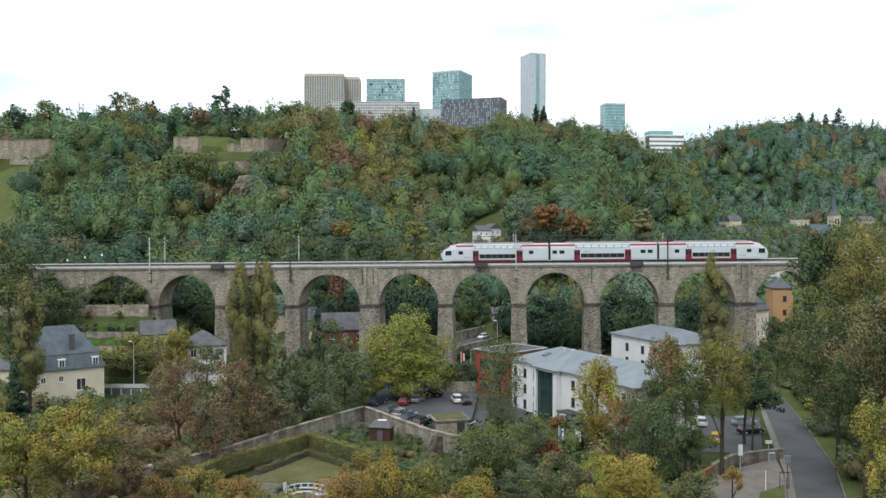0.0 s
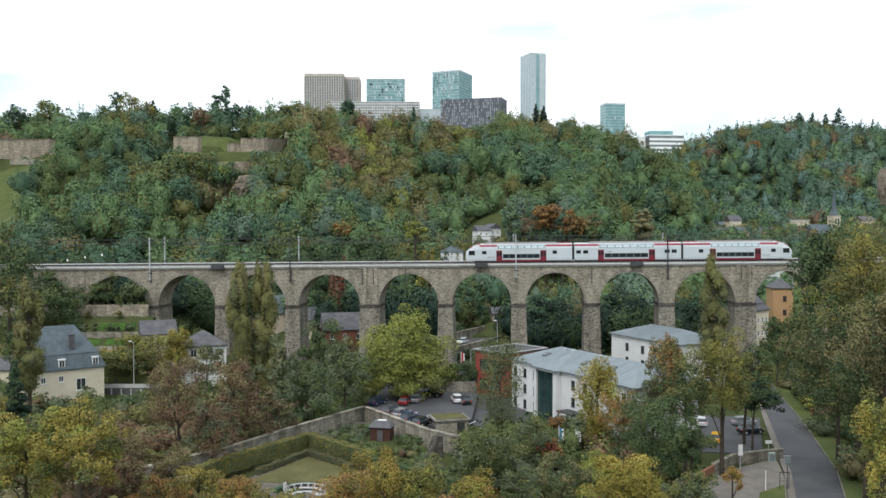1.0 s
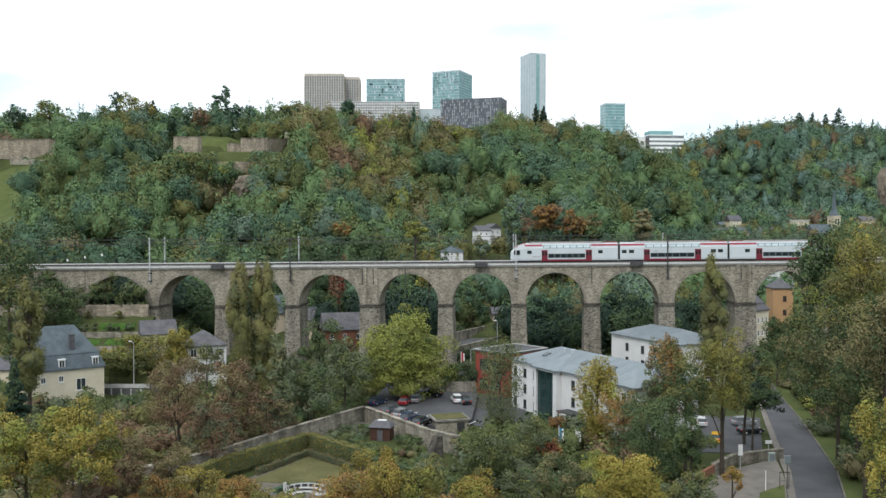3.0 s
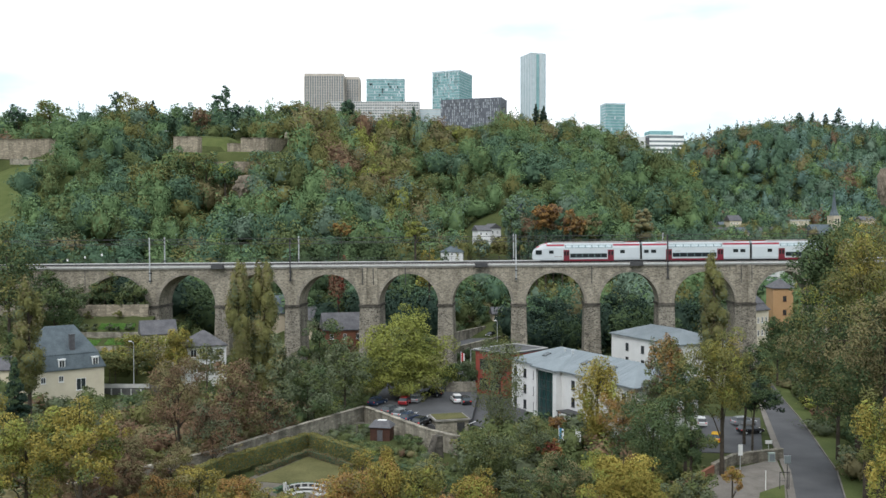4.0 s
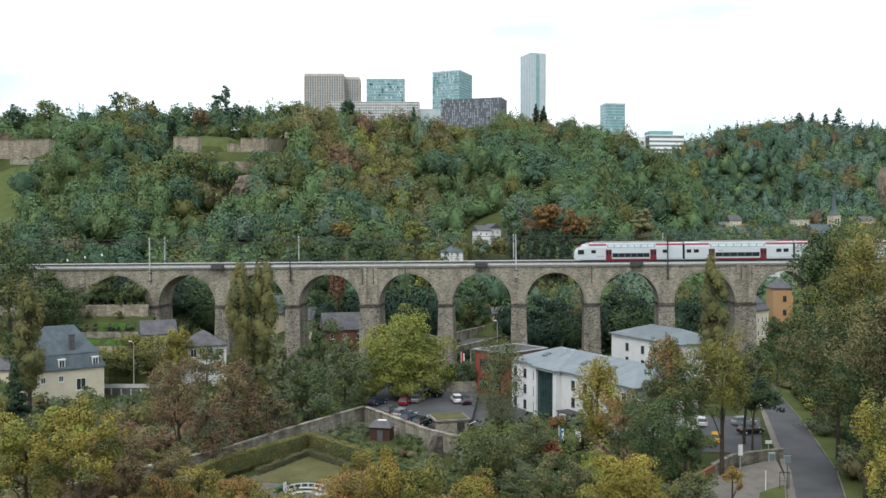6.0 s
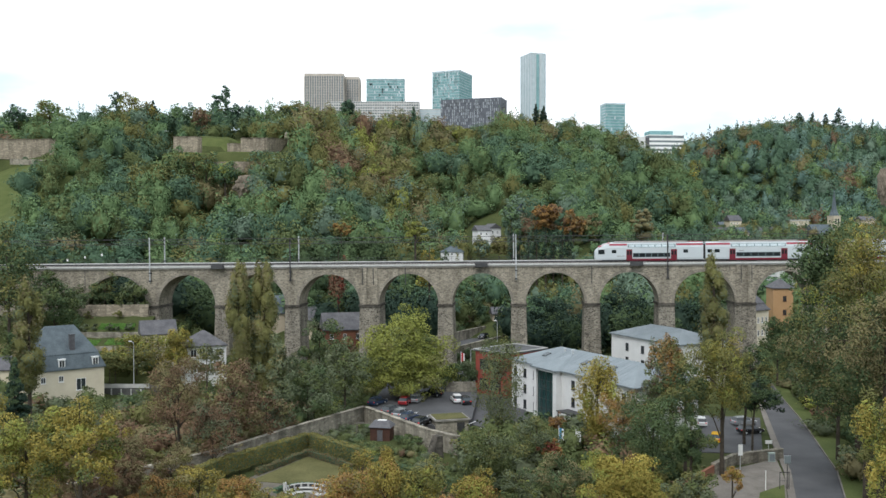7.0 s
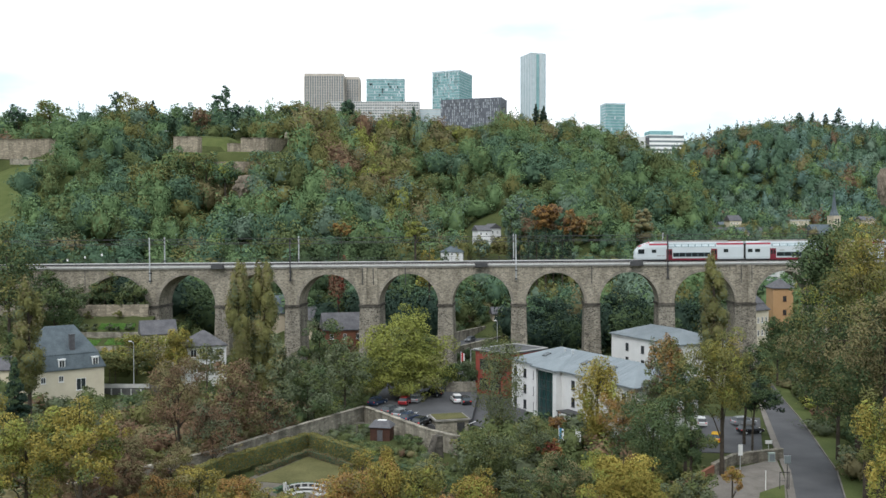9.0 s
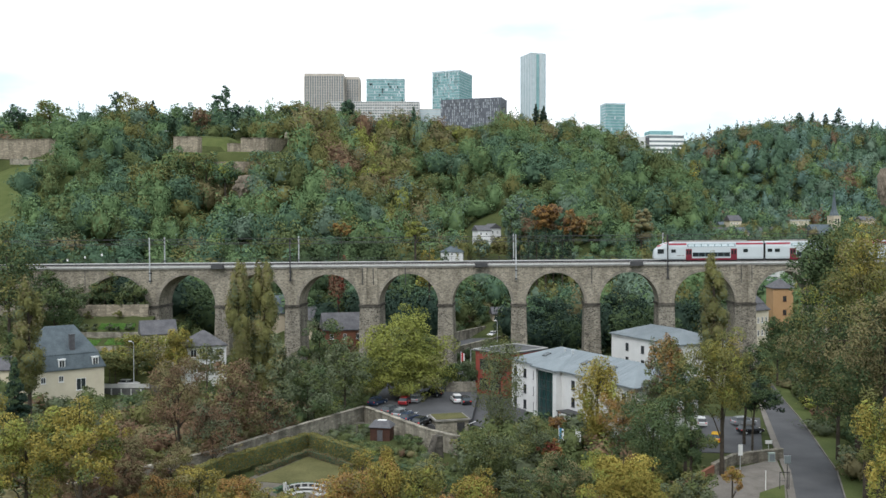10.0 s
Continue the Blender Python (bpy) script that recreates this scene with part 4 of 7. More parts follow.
crown(-8.43, -1.70, 2.39, -0.69, 138, shape="round", colours="shade moss", leaves=1500, leaf=0.26, lobes=50, seed=540, label="low dark shrubs by the garden wall")
crown(-17.53, -12.16, 1.12, -1.45, 145, shape="round", colours="moss sage", leaves=1300, leaf=0.26, lobes=50, seed=541, label="low green shrubs by the shed")
crown(-16.03, -8.19, 2.11, -0.44, 134, shape="round", colours="moss shade olive", leaves=1500, leaf=0.24, lobes=50, seed=542, label="low green garden shrubs by the hedge")
crown(-75.83, -70.28, 9.63, 4.66, 190, shape="round", colours="olive yellow", leaves=1500, leaf=0.32, lobes=50, seed=543, label="yellowish bush by the house")
crown(-51.94, -43.93, 13.22, 4.02, 176, shape="round", colours="sage olive", leaves=2000, leaf=0.34, lobes=50, seed=544, label="grey-green bush before the villa")
crown(-15.91, 0.88, 11.97, -1.38, 170, shape="round", colours="lime moss lime olive", leaves=13000, leaf=0.36, lobes=120, seed=640, label="low spreading branches of a lime tree")
crown(-217.43, -199.41, 106.21, 90.39, 462, shape="round", colours="olive green", leaves=900, leaf=1.1, lobes=50, seed=641, label="olive tree on the skyline", group="hillside trees")
crown(-144.09, -130.70, 103.82, 86.95, 458, shape="round", colours="green grey", leaves=1200, leaf=1.1, lobes=50, seed=642, label="green tree on the skyline", group="hillside trees")
crown(-131.61, -120.94, 101.46, 85.25, 456, shape="round", colours="rust brown", leaves=1000, leaf=1.0, lobes=50, seed=643, label="russet tree on the skyline", group="hillside trees")
crown(-111.35, -97.95, 103.23, 86.95, 458, shape="round", colours="dark conifer", leaves=1200, leaf=1.1, lobes=50, seed=644, label="dark tree on the skyline", group="hillside trees")
crown(-91.35, -74.55, 105.02, 92.87, 470, shape="round", colours="olive grey", leaves=1000, leaf=1.1, lobes=50, seed=645, label="grey-green tree on the skyline", group="hillside trees")
crown(-236.47, -221.19, 102.59, 91.35, 470, shape="round", colours="dark conifer", leaves=900, leaf=1.1, lobes=50, seed=646, label="dark pine wood edge on the skyline", group="hillside trees")
crown(-69.04, -55.45, 12.73, 0.31, 190, shape="round", colours="olive yellow sage", leaves=2800, leaf=0.36, lobes=50, seed=740, label="olive-yellow bushy tree by the road")
crown(-124.5, -110.5, 71.5, 57.0, 386.5, shape="round", colours="green olive dark", leaves=1600, leaf=0.7, lobes=70, seed=950, label="green tree below the fort terrace", group="hillside trees")
crown(-112.5, -98.0, 72.0, 57.0, 387.0, shape="round", colours="olive green dark", leaves=1600, leaf=0.7, lobes=70, seed=951, label="olive tree below the fort terrace", group="hillside trees")
crown(-101.5, -89.0, 65.5, 54.0, 382.0, shape="round", colours="dark green", leaves=1400, leaf=0.7, lobes=70, seed=952, label="dark green tree below the fort terrace", group="hillside trees")
crown(-116.82, -102.84, 70.36, 57.43, 384, shape="round", colours="olive green", leaves=900, leaf=0.8, lobes=50, seed=741, label="olive tree below the fort", group="hillside trees")
crown(-90.08, -66.24, 71.54, 55.04, 386, shape="round", colours="dark olive green", leaves=1500, leaf=0.8, lobes=50, seed=742, label="dark tree below the fort bastion", group="hillside trees")
crown(-102.31, -89.14, 66.71, 56.07, 382, shape="round", colours="green lime", leaves=900, leaf=0.8, lobes=50, seed=743, label="green tree below the fort", group="hillside trees")


crown(-1.06, 4.94, 7.87, 2.0, 181, root=1.0, shape="round", colours="shade moss", leaves=2600, leaf=0.36, lobes=80, seed=810, label="dark green hedge bushes beside the car park")
crown(2.87, 8.13, 8.15, 2.0, 184, root=1.0, shape="round", colours="shade sage", leaves=2200, leaf=0.36, lobes=80, seed=811, label="dark green hedge bushes beside the car park")
crown(9.73, 17.44, 33.78, 24.45, 312, shape="round", colours="grey olive", leaves=1300, leaf=0.7, lobes=60, seed=812, label="grey-green tree below the farmhouses", group="hillside trees")
crown(15.77, 24.46, 34.60, 24.49, 311, shape="round", colours="olive brown", leaves=1300, leaf=0.7, lobes=60, seed=813, label="olive-brown tree below the farmhouses", group="hillside trees")
crown(47.89, 58.91, 41.35, 30.76, 326, shape="round", colours="brown olive rust", leaves=1600, leaf=0.8, lobes=60, seed=814, label="brown-olive tree on the slope", group="hillside trees")
crown(20.93, 29.51, 48.59, 33.95, 322, shape="round", colours="grey green", leaves=1600, leaf=0.8, lobes=60, seed=815, label="grey-green tree beside the meadow", group="hillside trees")
crown(58.97, 69.89, 69.05, 56.81, 420, shape="round", colours="olive grey", leaves=900, leaf=1.0, lobes=60, seed=816, label="pale olive tree on the slope", group="hillside trees")
crown(16.35, 20.10, 12.84, 0.53, 262, shape="round", colours="shade moss", leaves=1500, leaf=0.5, lobes=60, seed=817, label="dark ivy-clad tree by the lane", group="hillside trees")

crown(32.75, 37.80, 18.77, 9.66, 134, shape="birch", colours="orange brown olive", leaves=3000, leaf=0.3, lobes=60, seed=818, bare=0.6, label="orange-brown tree before the hotel wing")


# ---- viaduct ----
WEATHERED = mat("weathered_concrete", (0.16, 0.15, 0.135), (0.30, 0.285, 0.255), 0.9, 0.7, 7, 0.3)
EDGE = mat("pale_edge_concrete", (0.46, 0.46, 0.45), (0.66, 0.66, 0.64), 0.85, 0.8, 9, 0.2)
VIA = pose(0, 213.0, 0, 0, -0.56, -3.0)
PIERS = [(-72.47, 1.55), (-54.99, 1.55), (-37.24, 1.7), (-17.96, 2.4), (0.72, 1.7), (18.68, 1.75),
         (36.49, 1.8), (54.41, 1.8), (73.11, 2.4), (90.84, 1.8)]
DECK, IMPOST, CROWN, WIDE = 26.2, 17.2, 24.7, 8.2


def skew(ob):
    """The viaduct crosses its valley slightly askew."""
    for v in ob.data.vertices:
        v.co.x += 0.042 * v.co.y
    return ob


def build_viaduct():
    top = empty("viaduct", VIA, label="long railway viaduct of weathered sandstone with round arches", category="viaduct")
    for i, (x, hw) in enumerate(PIERS):
        bm = bmesh.new()
        b = hw + 0.55
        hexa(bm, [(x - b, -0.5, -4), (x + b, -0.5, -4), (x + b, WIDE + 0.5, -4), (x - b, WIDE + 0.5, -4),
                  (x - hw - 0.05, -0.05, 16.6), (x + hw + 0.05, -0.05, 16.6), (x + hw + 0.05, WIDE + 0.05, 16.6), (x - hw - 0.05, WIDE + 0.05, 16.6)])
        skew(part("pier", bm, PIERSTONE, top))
        k = hw + 0.28
        bm = boxes((x - k, x + k, -0.32, WIDE + 0.32, 16.6, 16.95), (x - k + 0.12, x + k - 0.12, -0.2, WIDE + 0.2, 16.95, IMPOST))
        skew(part("impost", bm, DARKSTONE, top))
        if hw > 2:
            for s in (-1, 1):
                bm = boxes((x + s * 1.35 - 0.75, x + s * 1.35 + 0.75, -0.34, 0.02, IMPOST, DECK - 0.003))
                skew(part("pilaster", bm, SANDSTONE, top))
    ends = [(-115.0, 1.0), (-90.3, 1.5)] + PIERS + [(110.0, 1.8), (130.0, 1.8)]
    for (xl, hl), (xr, hr) in zip(ends, ends[1:]):
        bm = bmesh.new()
        if xl < -100:
            extrude_xz(bm, [(xl, 12.0), (xr, 10.0), (xr, DECK), (xl, DECK)], 0, WIDE)
            skew(part("abutment_wall", bm, SANDSTONE, top))
            continue
        a, b = xl + hl, xr - hr
        c, rr = (a + b) / 2, (b - a) / 2
        arc = [(c - rr * math.cos(t), IMPOST + 0.003 + (CROWN - IMPOST) * math.sin(t)) for t in np.linspace(0, math.pi, 33)]
        # spandrel in slices, so that the opening stays clean
        n = len(arc)
        v = {}
        for y in (0.0, WIDE):
            lo = [bm.verts.new((px, y, pz)) for px, pz in arc]
            hi = [bm.verts.new((px, y, DECK)) for px, pz in arc]
            e = [bm.verts.new(q) for q in ((xl, y, arc[0][1]), (xl, y, DECK), (xr, y, arc[-1][1]), (xr, y, DECK))]
            v[y] = (lo, hi, e)
            for i in range(n - 1):
                bm.faces.new((lo[i], lo[i + 1], hi[i + 1], hi[i]))
            bm.faces.new((e[0], lo[0], hi[0], e[1]))
            bm.faces.new((lo[-1], e[2], e[3], hi[-1]))
        f, k = v[0.0], v[WIDE]
        for i in range(n - 1):
            bm.faces.new((f[0][i], k[0][i], k[0][i + 1], f[0][i + 1]))
        bmesh.ops.recalc_face_normals(bm, faces=bm.faces)
        skew(part("spandrel_wall", bm, SANDSTONE, top))
        # ring of voussoirs, each set a little proud
        bm = bmesh.new()
        ts = np.linspace(0, math.pi, 32)
        for t0, t1 in zip(ts, ts[1:]):
            g = 0.004
            q = []
            for t in (t0 + g, t1 - g):
                for s in (0.0, 0.62):
                    q.append((c - (rr + s) * math.cos(t), IMPOST + 0.01 + (CROWN - IMPOST + s) * math.sin(t)))
            p0 = -0.05 - 0.03 * ((int(t0 * 1000) % 7) / 7)
            hexa(bm, [(q[0][0], p0, q[0][1]), (q[1][0], p0, q[1][1]), (q[3][0], p0, q[3][1]), (q[2][0], p0, q[2][1]),
                      (q[0][0], 0.4, q[0][1]), (q[1][0], 0.4, q[1][1]), (q[3][0], 0.4, q[3][1]), (q[2][0], 0.4, q[2][1])])
        bmesh.ops.recalc_face_normals(bm, faces=bm.faces)
        skew(part("arch_ring", bm, ASHLAR, top))["kind"] = "stuff"
    x0, x1 = -150, 150
    skew(part("deck", boxes((x0, x1, -0.3, WIDE + 0.45, DECK, DECK + 0.3)), WEATHERED, top, "dark stained deck slab"))
    edge = [(x0, -57.0), (-54.0, 8.2), (11.2, 45.6), (48.6, x1)]
    for a, b in edge:
        skew(part("edge_beam", boxes((a, b, -0.50, -0.28, DECK + 0.50, DECK + 0.82), (a, b, -0.28, 0.12, DECK + 0.303, DECK + 0.55)), EDGE, top, "pale concrete edge beam"))
    for (_, a), (b, _) in zip(edge, edge[1:]):
        skew(part("refuge", boxes((a, b, -1.5, -0.5, DECK + 0.25, DECK + 1.1), (a - 0.2, b + 0.2, -1.6, -0.45, DECK + 0.08, DECK + 0.25)), DARKSTEEL, top, "dark steel refuge platform"))
    skew(part("edge_beam", boxes((x0, x1, WIDE + 0.5, WIDE + 0.75, DECK + 1.12, DECK + 1.35)), EDGE, top, "pale concrete edge beam"))
    skew(part("edge_wall", boxes((x0, x1, WIDE + 0.52, WIDE + 0.73, DECK + 0.3, DECK + 1.117)), DARKCONC, top))
    # downpipes on the masonry
    for px in (-89.38, -19.56, -16.90, -8.94, 36.40, 72.06, 74.60):
        skew(part("downpipe", rods(((px, -0.45, 22.0), (px, -0.45, DECK), 0.09, 0.09, 6)), DARKSTEEL, top))
    # track bed
    bm = bmesh.new()
    for y in (0.0, 4.1):
        hexa(bm, [(x0, y + 0.1, DECK + 0.3), (x1, y + 0.1, DECK + 0.3), (x1, y + 4.0, DECK + 0.3), (x0, y + 4.0, DECK + 0.3),
                  (x0, y + 0.6, DECK + 0.92), (x1, y + 0.6, DECK + 0.92), (x1, y + 3.5, DECK + 0.92), (x0, y + 3.5, DECK + 0.92)])
    skew(part("ballast_bed", bm, BALLAST, top))
    for y in (2.05, 6.15):
        bm = bmesh.new()
        for i in range(430):
            x = x0 + 0.5 + i * 0.695
            box(bm, x - 0.13, x + 0.13, y - 1.25, y + 1.25, DECK + 0.86, DECK + 1.0)
        part("sleepers", bm, CONCRETE, top)["kind"] = "stuff"
        for s in (-0.75, 0.75):
            part("rail", boxes((x0, x1, y + s - 0.07, y + s + 0.07, DECK + 0.995, DECK + 1.02), (x0, x1, y + s - 0.02, y + s + 0.02, DECK + 1.02, DECK + 1.10), (x0, x1, y + s - 0.037, y + s + 0.037, DECK + 1.10, DECK + 1.15)), DARKSTEEL, top)
    # hand rail along the far edge
    bm = bmesh.new()
    for i in range(76):
        x = x0 + 4 * i
        rod(bm, (x, WIDE + 0.62, DECK + 1.35), (x, WIDE + 0.62, DECK + 2.3), 0.03, 0.03, 5)
    for z in (1.8, 2.3):
        rod(bm, (x0, WIDE + 0.62, DECK + z), (x1, WIDE + 0.62, DECK + z), 0.025, 0.025, 5)
    part("railing", bm, DARKSTEEL, top)


build_viaduct()
RAIL = DECK + 1.15


def catenary_mast(x, y, z0, z1, reach, material):
    top = empty("catenary_mast", VIA @ pose(x, y, z0), label="slim steel overhead line mast fixed to the viaduct", category="mast", group="overhead line masts")
    h = z1 - z0
    part("post", boxes((-0.13, 0.13, -0.03, 0.03, 0, h), (-0.13, -0.09, -0.13, 0.13, 0, h), (0.09, 0.13, -0.13, 0.13, 0, h)), material, top)
    for zb in (0.2, 2.2):
        part("bracket", boxes((-0.3, 0.3, -0.2 * reach, 0.5 * reach, zb, zb + 0.3)), DARKSTEEL, top)
    zc = RAIL + 5.05 - z0
    part("cantilever", rods(((0, 0, zc + 1.2), (0, 2.2 * reach, zc + 1.0), 0.04), ((0, 0, zc - 0.2), (0, 2.2 * reach, zc + 1.0), 0.035), ((0, 0.6 * reach, zc + 0.25), (0, 2.7 * reach, zc), 0.025)), DARKSTEEL, top)
    part("insulator", rods(((0, 0.15 * reach, zc + 1.2), (0, 0.6 * reach, zc + 1.15), 0.09), ((0, 0.15 * reach, zc - 0.1), (0, 0.55 * reach, zc + 0.15), 0.09)), BRICKRED, top)


for px, far in ((-72.83, 0), (-72.65, 1), (-37.50, 2), (-37.42, 1), (18.10, 0), (54.60, 2), (55.36, 1), (17.79, 1)):
    catenary_mast(px, WIDE + 0.95 if far == 1 else -0.5, DECK - 0.5 if far == 1 else 23.0, RAIL + (6.8 if far != 2 else 6.3), -1 if far == 1 else 1, DARKSTEEL if far == 2 else STEEL)
lines = empty("overhead_lines", VIA, label="thin dark overhead wires above both tracks", category="wire")
for y in (2.05, 6.15):
    part("contact_wire", rods(((-150, y, RAIL + 5.0), (150, y, RAIL + 5.0), 0.03, 0.03, 4)), DARKSTEEL, lines)
    bm = bmesh.new()
    xs = [-150, -113, -72, -37, -2, 18, 55, 92, 150]
    for a, b in zip(xs, xs[1:]):
        pts = [(a + (b - a) * k / 8, y, RAIL + 6.1 - 0.8 * (1 - (2 * k / 8 - 1) ** 2)) for k in range(9)]
        for p, q in zip(pts, pts[1:]):
            rod(bm, p, q, 0.028, 0.028, 4)
        for p in pts[1:-1]:
            rod(bm, p, (p[0], y, RAIL + 5.0), 0.01, 0.01, 3)
    part("carrier_wire", bm, DARKSTEEL, lines)["kind"] = "stuff"
for y in (-0.6, 9.2):
    part("feeder_wire", rods(((-150, y, RAIL + 6.3), (150, y, RAIL + 6.3), 0.032, 0.032, 4)), DARKSTEEL, lines)


# ---- train ----
BANDGREY = mat("window_band_grey", (0.13, 0.185, 0.20), (0.17, 0.225, 0.24), 0.35, 0.6, 6, 0.0, spec=0.4)
STRIPE = mat("roof_stripe_red", (0.27, 0.030, 0.050), (0.34, 0.045, 0.070), 0.4, 0.6, 6, 0.0, spec=0.4)


def carriage(top, x0, kind):
    """One double-deck carriage, 26.2 m long; kind -1 has its cab at the low end, 1 at the high end, 0 none."""
    L, half = 26.2, 1.4
    def X(u):  # positions run from the cab end
        return x0 + (L - u if kind == 1 else u)

    def span(u0, u1):
        a, b = X(u0), X(u1)
        return min(a, b), max(a, b)
    prof = [(-half + 0.1, 0.35), (-half, 0.8), (-half, 3.3), (-half + 0.22, 4.25), (-half + 0.75, 4.6), (half - 0.75, 4.6), (half - 0.22, 4.25), (half, 3.3), (half, 0.8), (half - 0.1, 0.35)]
    bm = bmesh.new()
    stations = [(0.25, 1, 1, 0), (25.95, 1, 1, 0)] if kind == 0 else [(0.0, 0.72, 0.40, 0.25), (0.25, 0.84, 0.55, 0.1), (0.9, 0.93, 0.72, 0), (1.9, 0.98, 0.88, 0), (3.2, 1, 0.98, 0), (4.2, 1, 1, 0), (25.95, 1, 1, 0)]
    rings = []
    for u, sy, sz, lift in stations:
        rings.append([bm.verts.new((X(u), y * sy, lift + 0.35 + (z - 0.35) * sz)) for y, z in prof])
    m = len(prof)
    for a, b in zip(rings, rings[1:]):
        for i in range(m):
            bm.faces.new((a[i], a[(i + 1) % m], b[(i + 1) % m], b[i]))
    bm.faces.new(rings[0]), bm.faces.new(rings[-1])
    bmesh.ops.recalc_face_normals(bm, faces=bm.faces)
    body = part("carriage", bm, TRAINWHITE, top, "white double-deck carriage with red doors")
    side = -half - 0.012

    def plate(name, u0, u1, z0, z1, material, t=0.03, both=True):
        a, b = span(u0, u1)
        bb = [(a, b, side - t * 0.5, side + 0.04, z0, z1)]
        part(name, boxes(*bb), material, body)
        if both:
            part(name, boxes((a, b, half - 0.03, half + 0.012 + t * 0.5, z0, z1)), material, body)
    def sloped(name, u0, u1, z0, z1, material):
        a, b = span(u0, u1)
        k = 0.22 / 0.95
        y0, y1 = -half + (z0 - 3.3) * k - 0.025, -half + (z1 - 3.3) * k - 0.025
        for s in (1, -1):
            bm = bmesh.new()
            hexa(bm, [(a, s * y0, z0), (b, s * y0, z0), (b, s * (y0 + 0.05), z0), (a, s * (y0 + 0.05), z0), (a, s * y1, z1), (b, s * y1, z1), (b, s * (y1 + 0.05), z1), (a, s * (y1 + 0.05), z1)])
            bmesh.ops.recalc_face_normals(bm, faces=bm.faces)
            part(name, bm, material, body)
    doors = ((7.5, 8.95), (18.2, 19.7)) if kind else ((5.95, 7.4), (18.2, 19.7))
    for a, b in doors:
        plate("door", a, b, 0.55, 2.85, REDPAINT)
        plate("door_window", a + 0.2, a + 0.62, 1.5, 2.5, TRAINGLASS, 0.05)
        plate("door_window", b - 0.62, b - 0.2, 1.5, 2.5, TRAINGLASS, 0.05)
    lo, hi = doors[0][1] + 0.15, doors[1][0] - 0.15
    n = 6
    w = (hi - lo) / n
    plate("lower_band", lo, hi, 0.92, 1.98, BANDGREY, 0.015)
    for i in range(n):
        plate("lower_window", lo + i * w + 0.06, lo + (i + 1) * w - 0.06, 1.0, 1.9, TRAINGLASS)
    a0, a1 = doors[0][0] + 0.5, doors[1][1] - 0.5
    sloped("window_band", a0 - 0.15, a1 + 0.15, 3.32, 4.06, BANDGREY)
    w = (a1 - a0) / 7
    for i in range(7):
        a, b = a0 + i * w + 0.12, a0 + (i + 1) * w - 0.12
        p, q = span(a, b)
        k = 0.22 / 0.95
        for s in (1, -1):
            y0, y1 = -half + (3.42 - 3.3) * k - 0.04, -half + (3.96 - 3.3) * k - 0.04
            bm = bmesh.new()
            hexa(bm, [(p, s * y0, 3.42), (q, s * y0, 3.42), (q, s * (y0 + 0.05), 3.42), (p, s * (y0 + 0.05), 3.42), (p, s * y1, 3.96), (q, s * y1, 3.96), (q, s * (y1 + 0.05), 3.96), (p, s * (y1 + 0.05), 3.96)])
            bmesh.ops.recalc_face_normals(bm, faces=bm.faces)
            part("upper_window", bm, SKYPANE, body)
    for a, b in (((4.0, 5.1), (21.2, 22.3)) if kind else ((0.7, 1.8), (2.4, 3.6), (22.0, 23.2), (23.7, 24.9))):
        plate("small_window", a, b, 1.95, 2.75, TRAINGLASS)
    for a, b in (((5.3, 6.3), (6.5, 7.1)) if kind else ((8.2, 9.4),)):
        plate("lettering_bar", a, b, 1.15 if kind else 2.3, 1.32 if kind else 2.45, TRAINGREY)
    # red stripe below the roof, on the low ends
    sloped("stripe", 3.4 if kind else 0.3, doors[0][0] + 0.2, 3.78, 4.24, STRIPE)
    sloped("stripe", doors[1][1] - 0.2, 25.9, 3.78, 4.24, STRIPE)
    a, b = span(5.0 if kind else 4.2, 22.0)
    bm = bmesh.new()
    hexa(bm, [(a - 0.5, -0.95, 4.55), (b + 0.5, -0.95, 4.55), (b + 0.5, 0.95, 4.55), (a - 0.5, 0.95, 4.55), (a, -0.7, 4.82), (b, -0.7, 4.82), (b, 0.7, 4.82), (a, 0.7, 4.82)])
    part("roof_housing", bm, TRAINGREY, body)
    a, b = span(4.4 if kind else 0.3, 25.8)
    part("roof", boxes((a, b, -0.72, 0.72, 4.56, 4.63)), TRAINGREY, body)
    a, b = span(22.6, 25.7)
    part("roof_equipment", boxes((a, b, -0.8, 0.8, 4.55, 4.72)), STRIPE, body)
    # bogies, skirt and wheels
    a, b = span(0.5 if kind == 0 else 2.2, 25.9)
    part("skirt", boxes((a, b, -1.28, 1.28, 0.22, 0.5)), DARKSTEEL, body)
    a, b = span(doors[0][0], doors[1][1])
    part("sill_band", boxes((a, b, -half - 0.02, half + 0.02, 0.12, 0.56)), REDPAINT, body)
    for u in (3.6, 22.6):
        p, q = span(u - 1.7, u + 1.7)
        part("bogie", boxes((p, q, -1.22, -1.05, 0.3, 0.72), (p, q, 1.05, 1.22, 0.3, 0.72)), RUBBER, body)
        for du in (-1.25, 1.25):
            for s in (-0.75, 0.75):
                c = X(u + du)
                part("wheel", rods(((c, s - 0.07, 0.44), (c, s + 0.07, 0.44), 0.44, 0.44, 16)), DARKSTEEL, body)
    if kind:
        # cab side window, windscreen, lamps and red brow
        p, q = span(0.75, 2.25)
        part("cab_window", boxes((p, q, -1.43, -1.2, 1.75, 2.85)), TRAINGLASS, body)
        part("cab_window", boxes((p, q, 1.2, 1.43, 1.75, 2.85)), TRAINGLASS, body)
        bm = bmesh.new()
        c0, c1, c2, c3 = X(0.06), X(0.85), X(0.5), X(1.3)
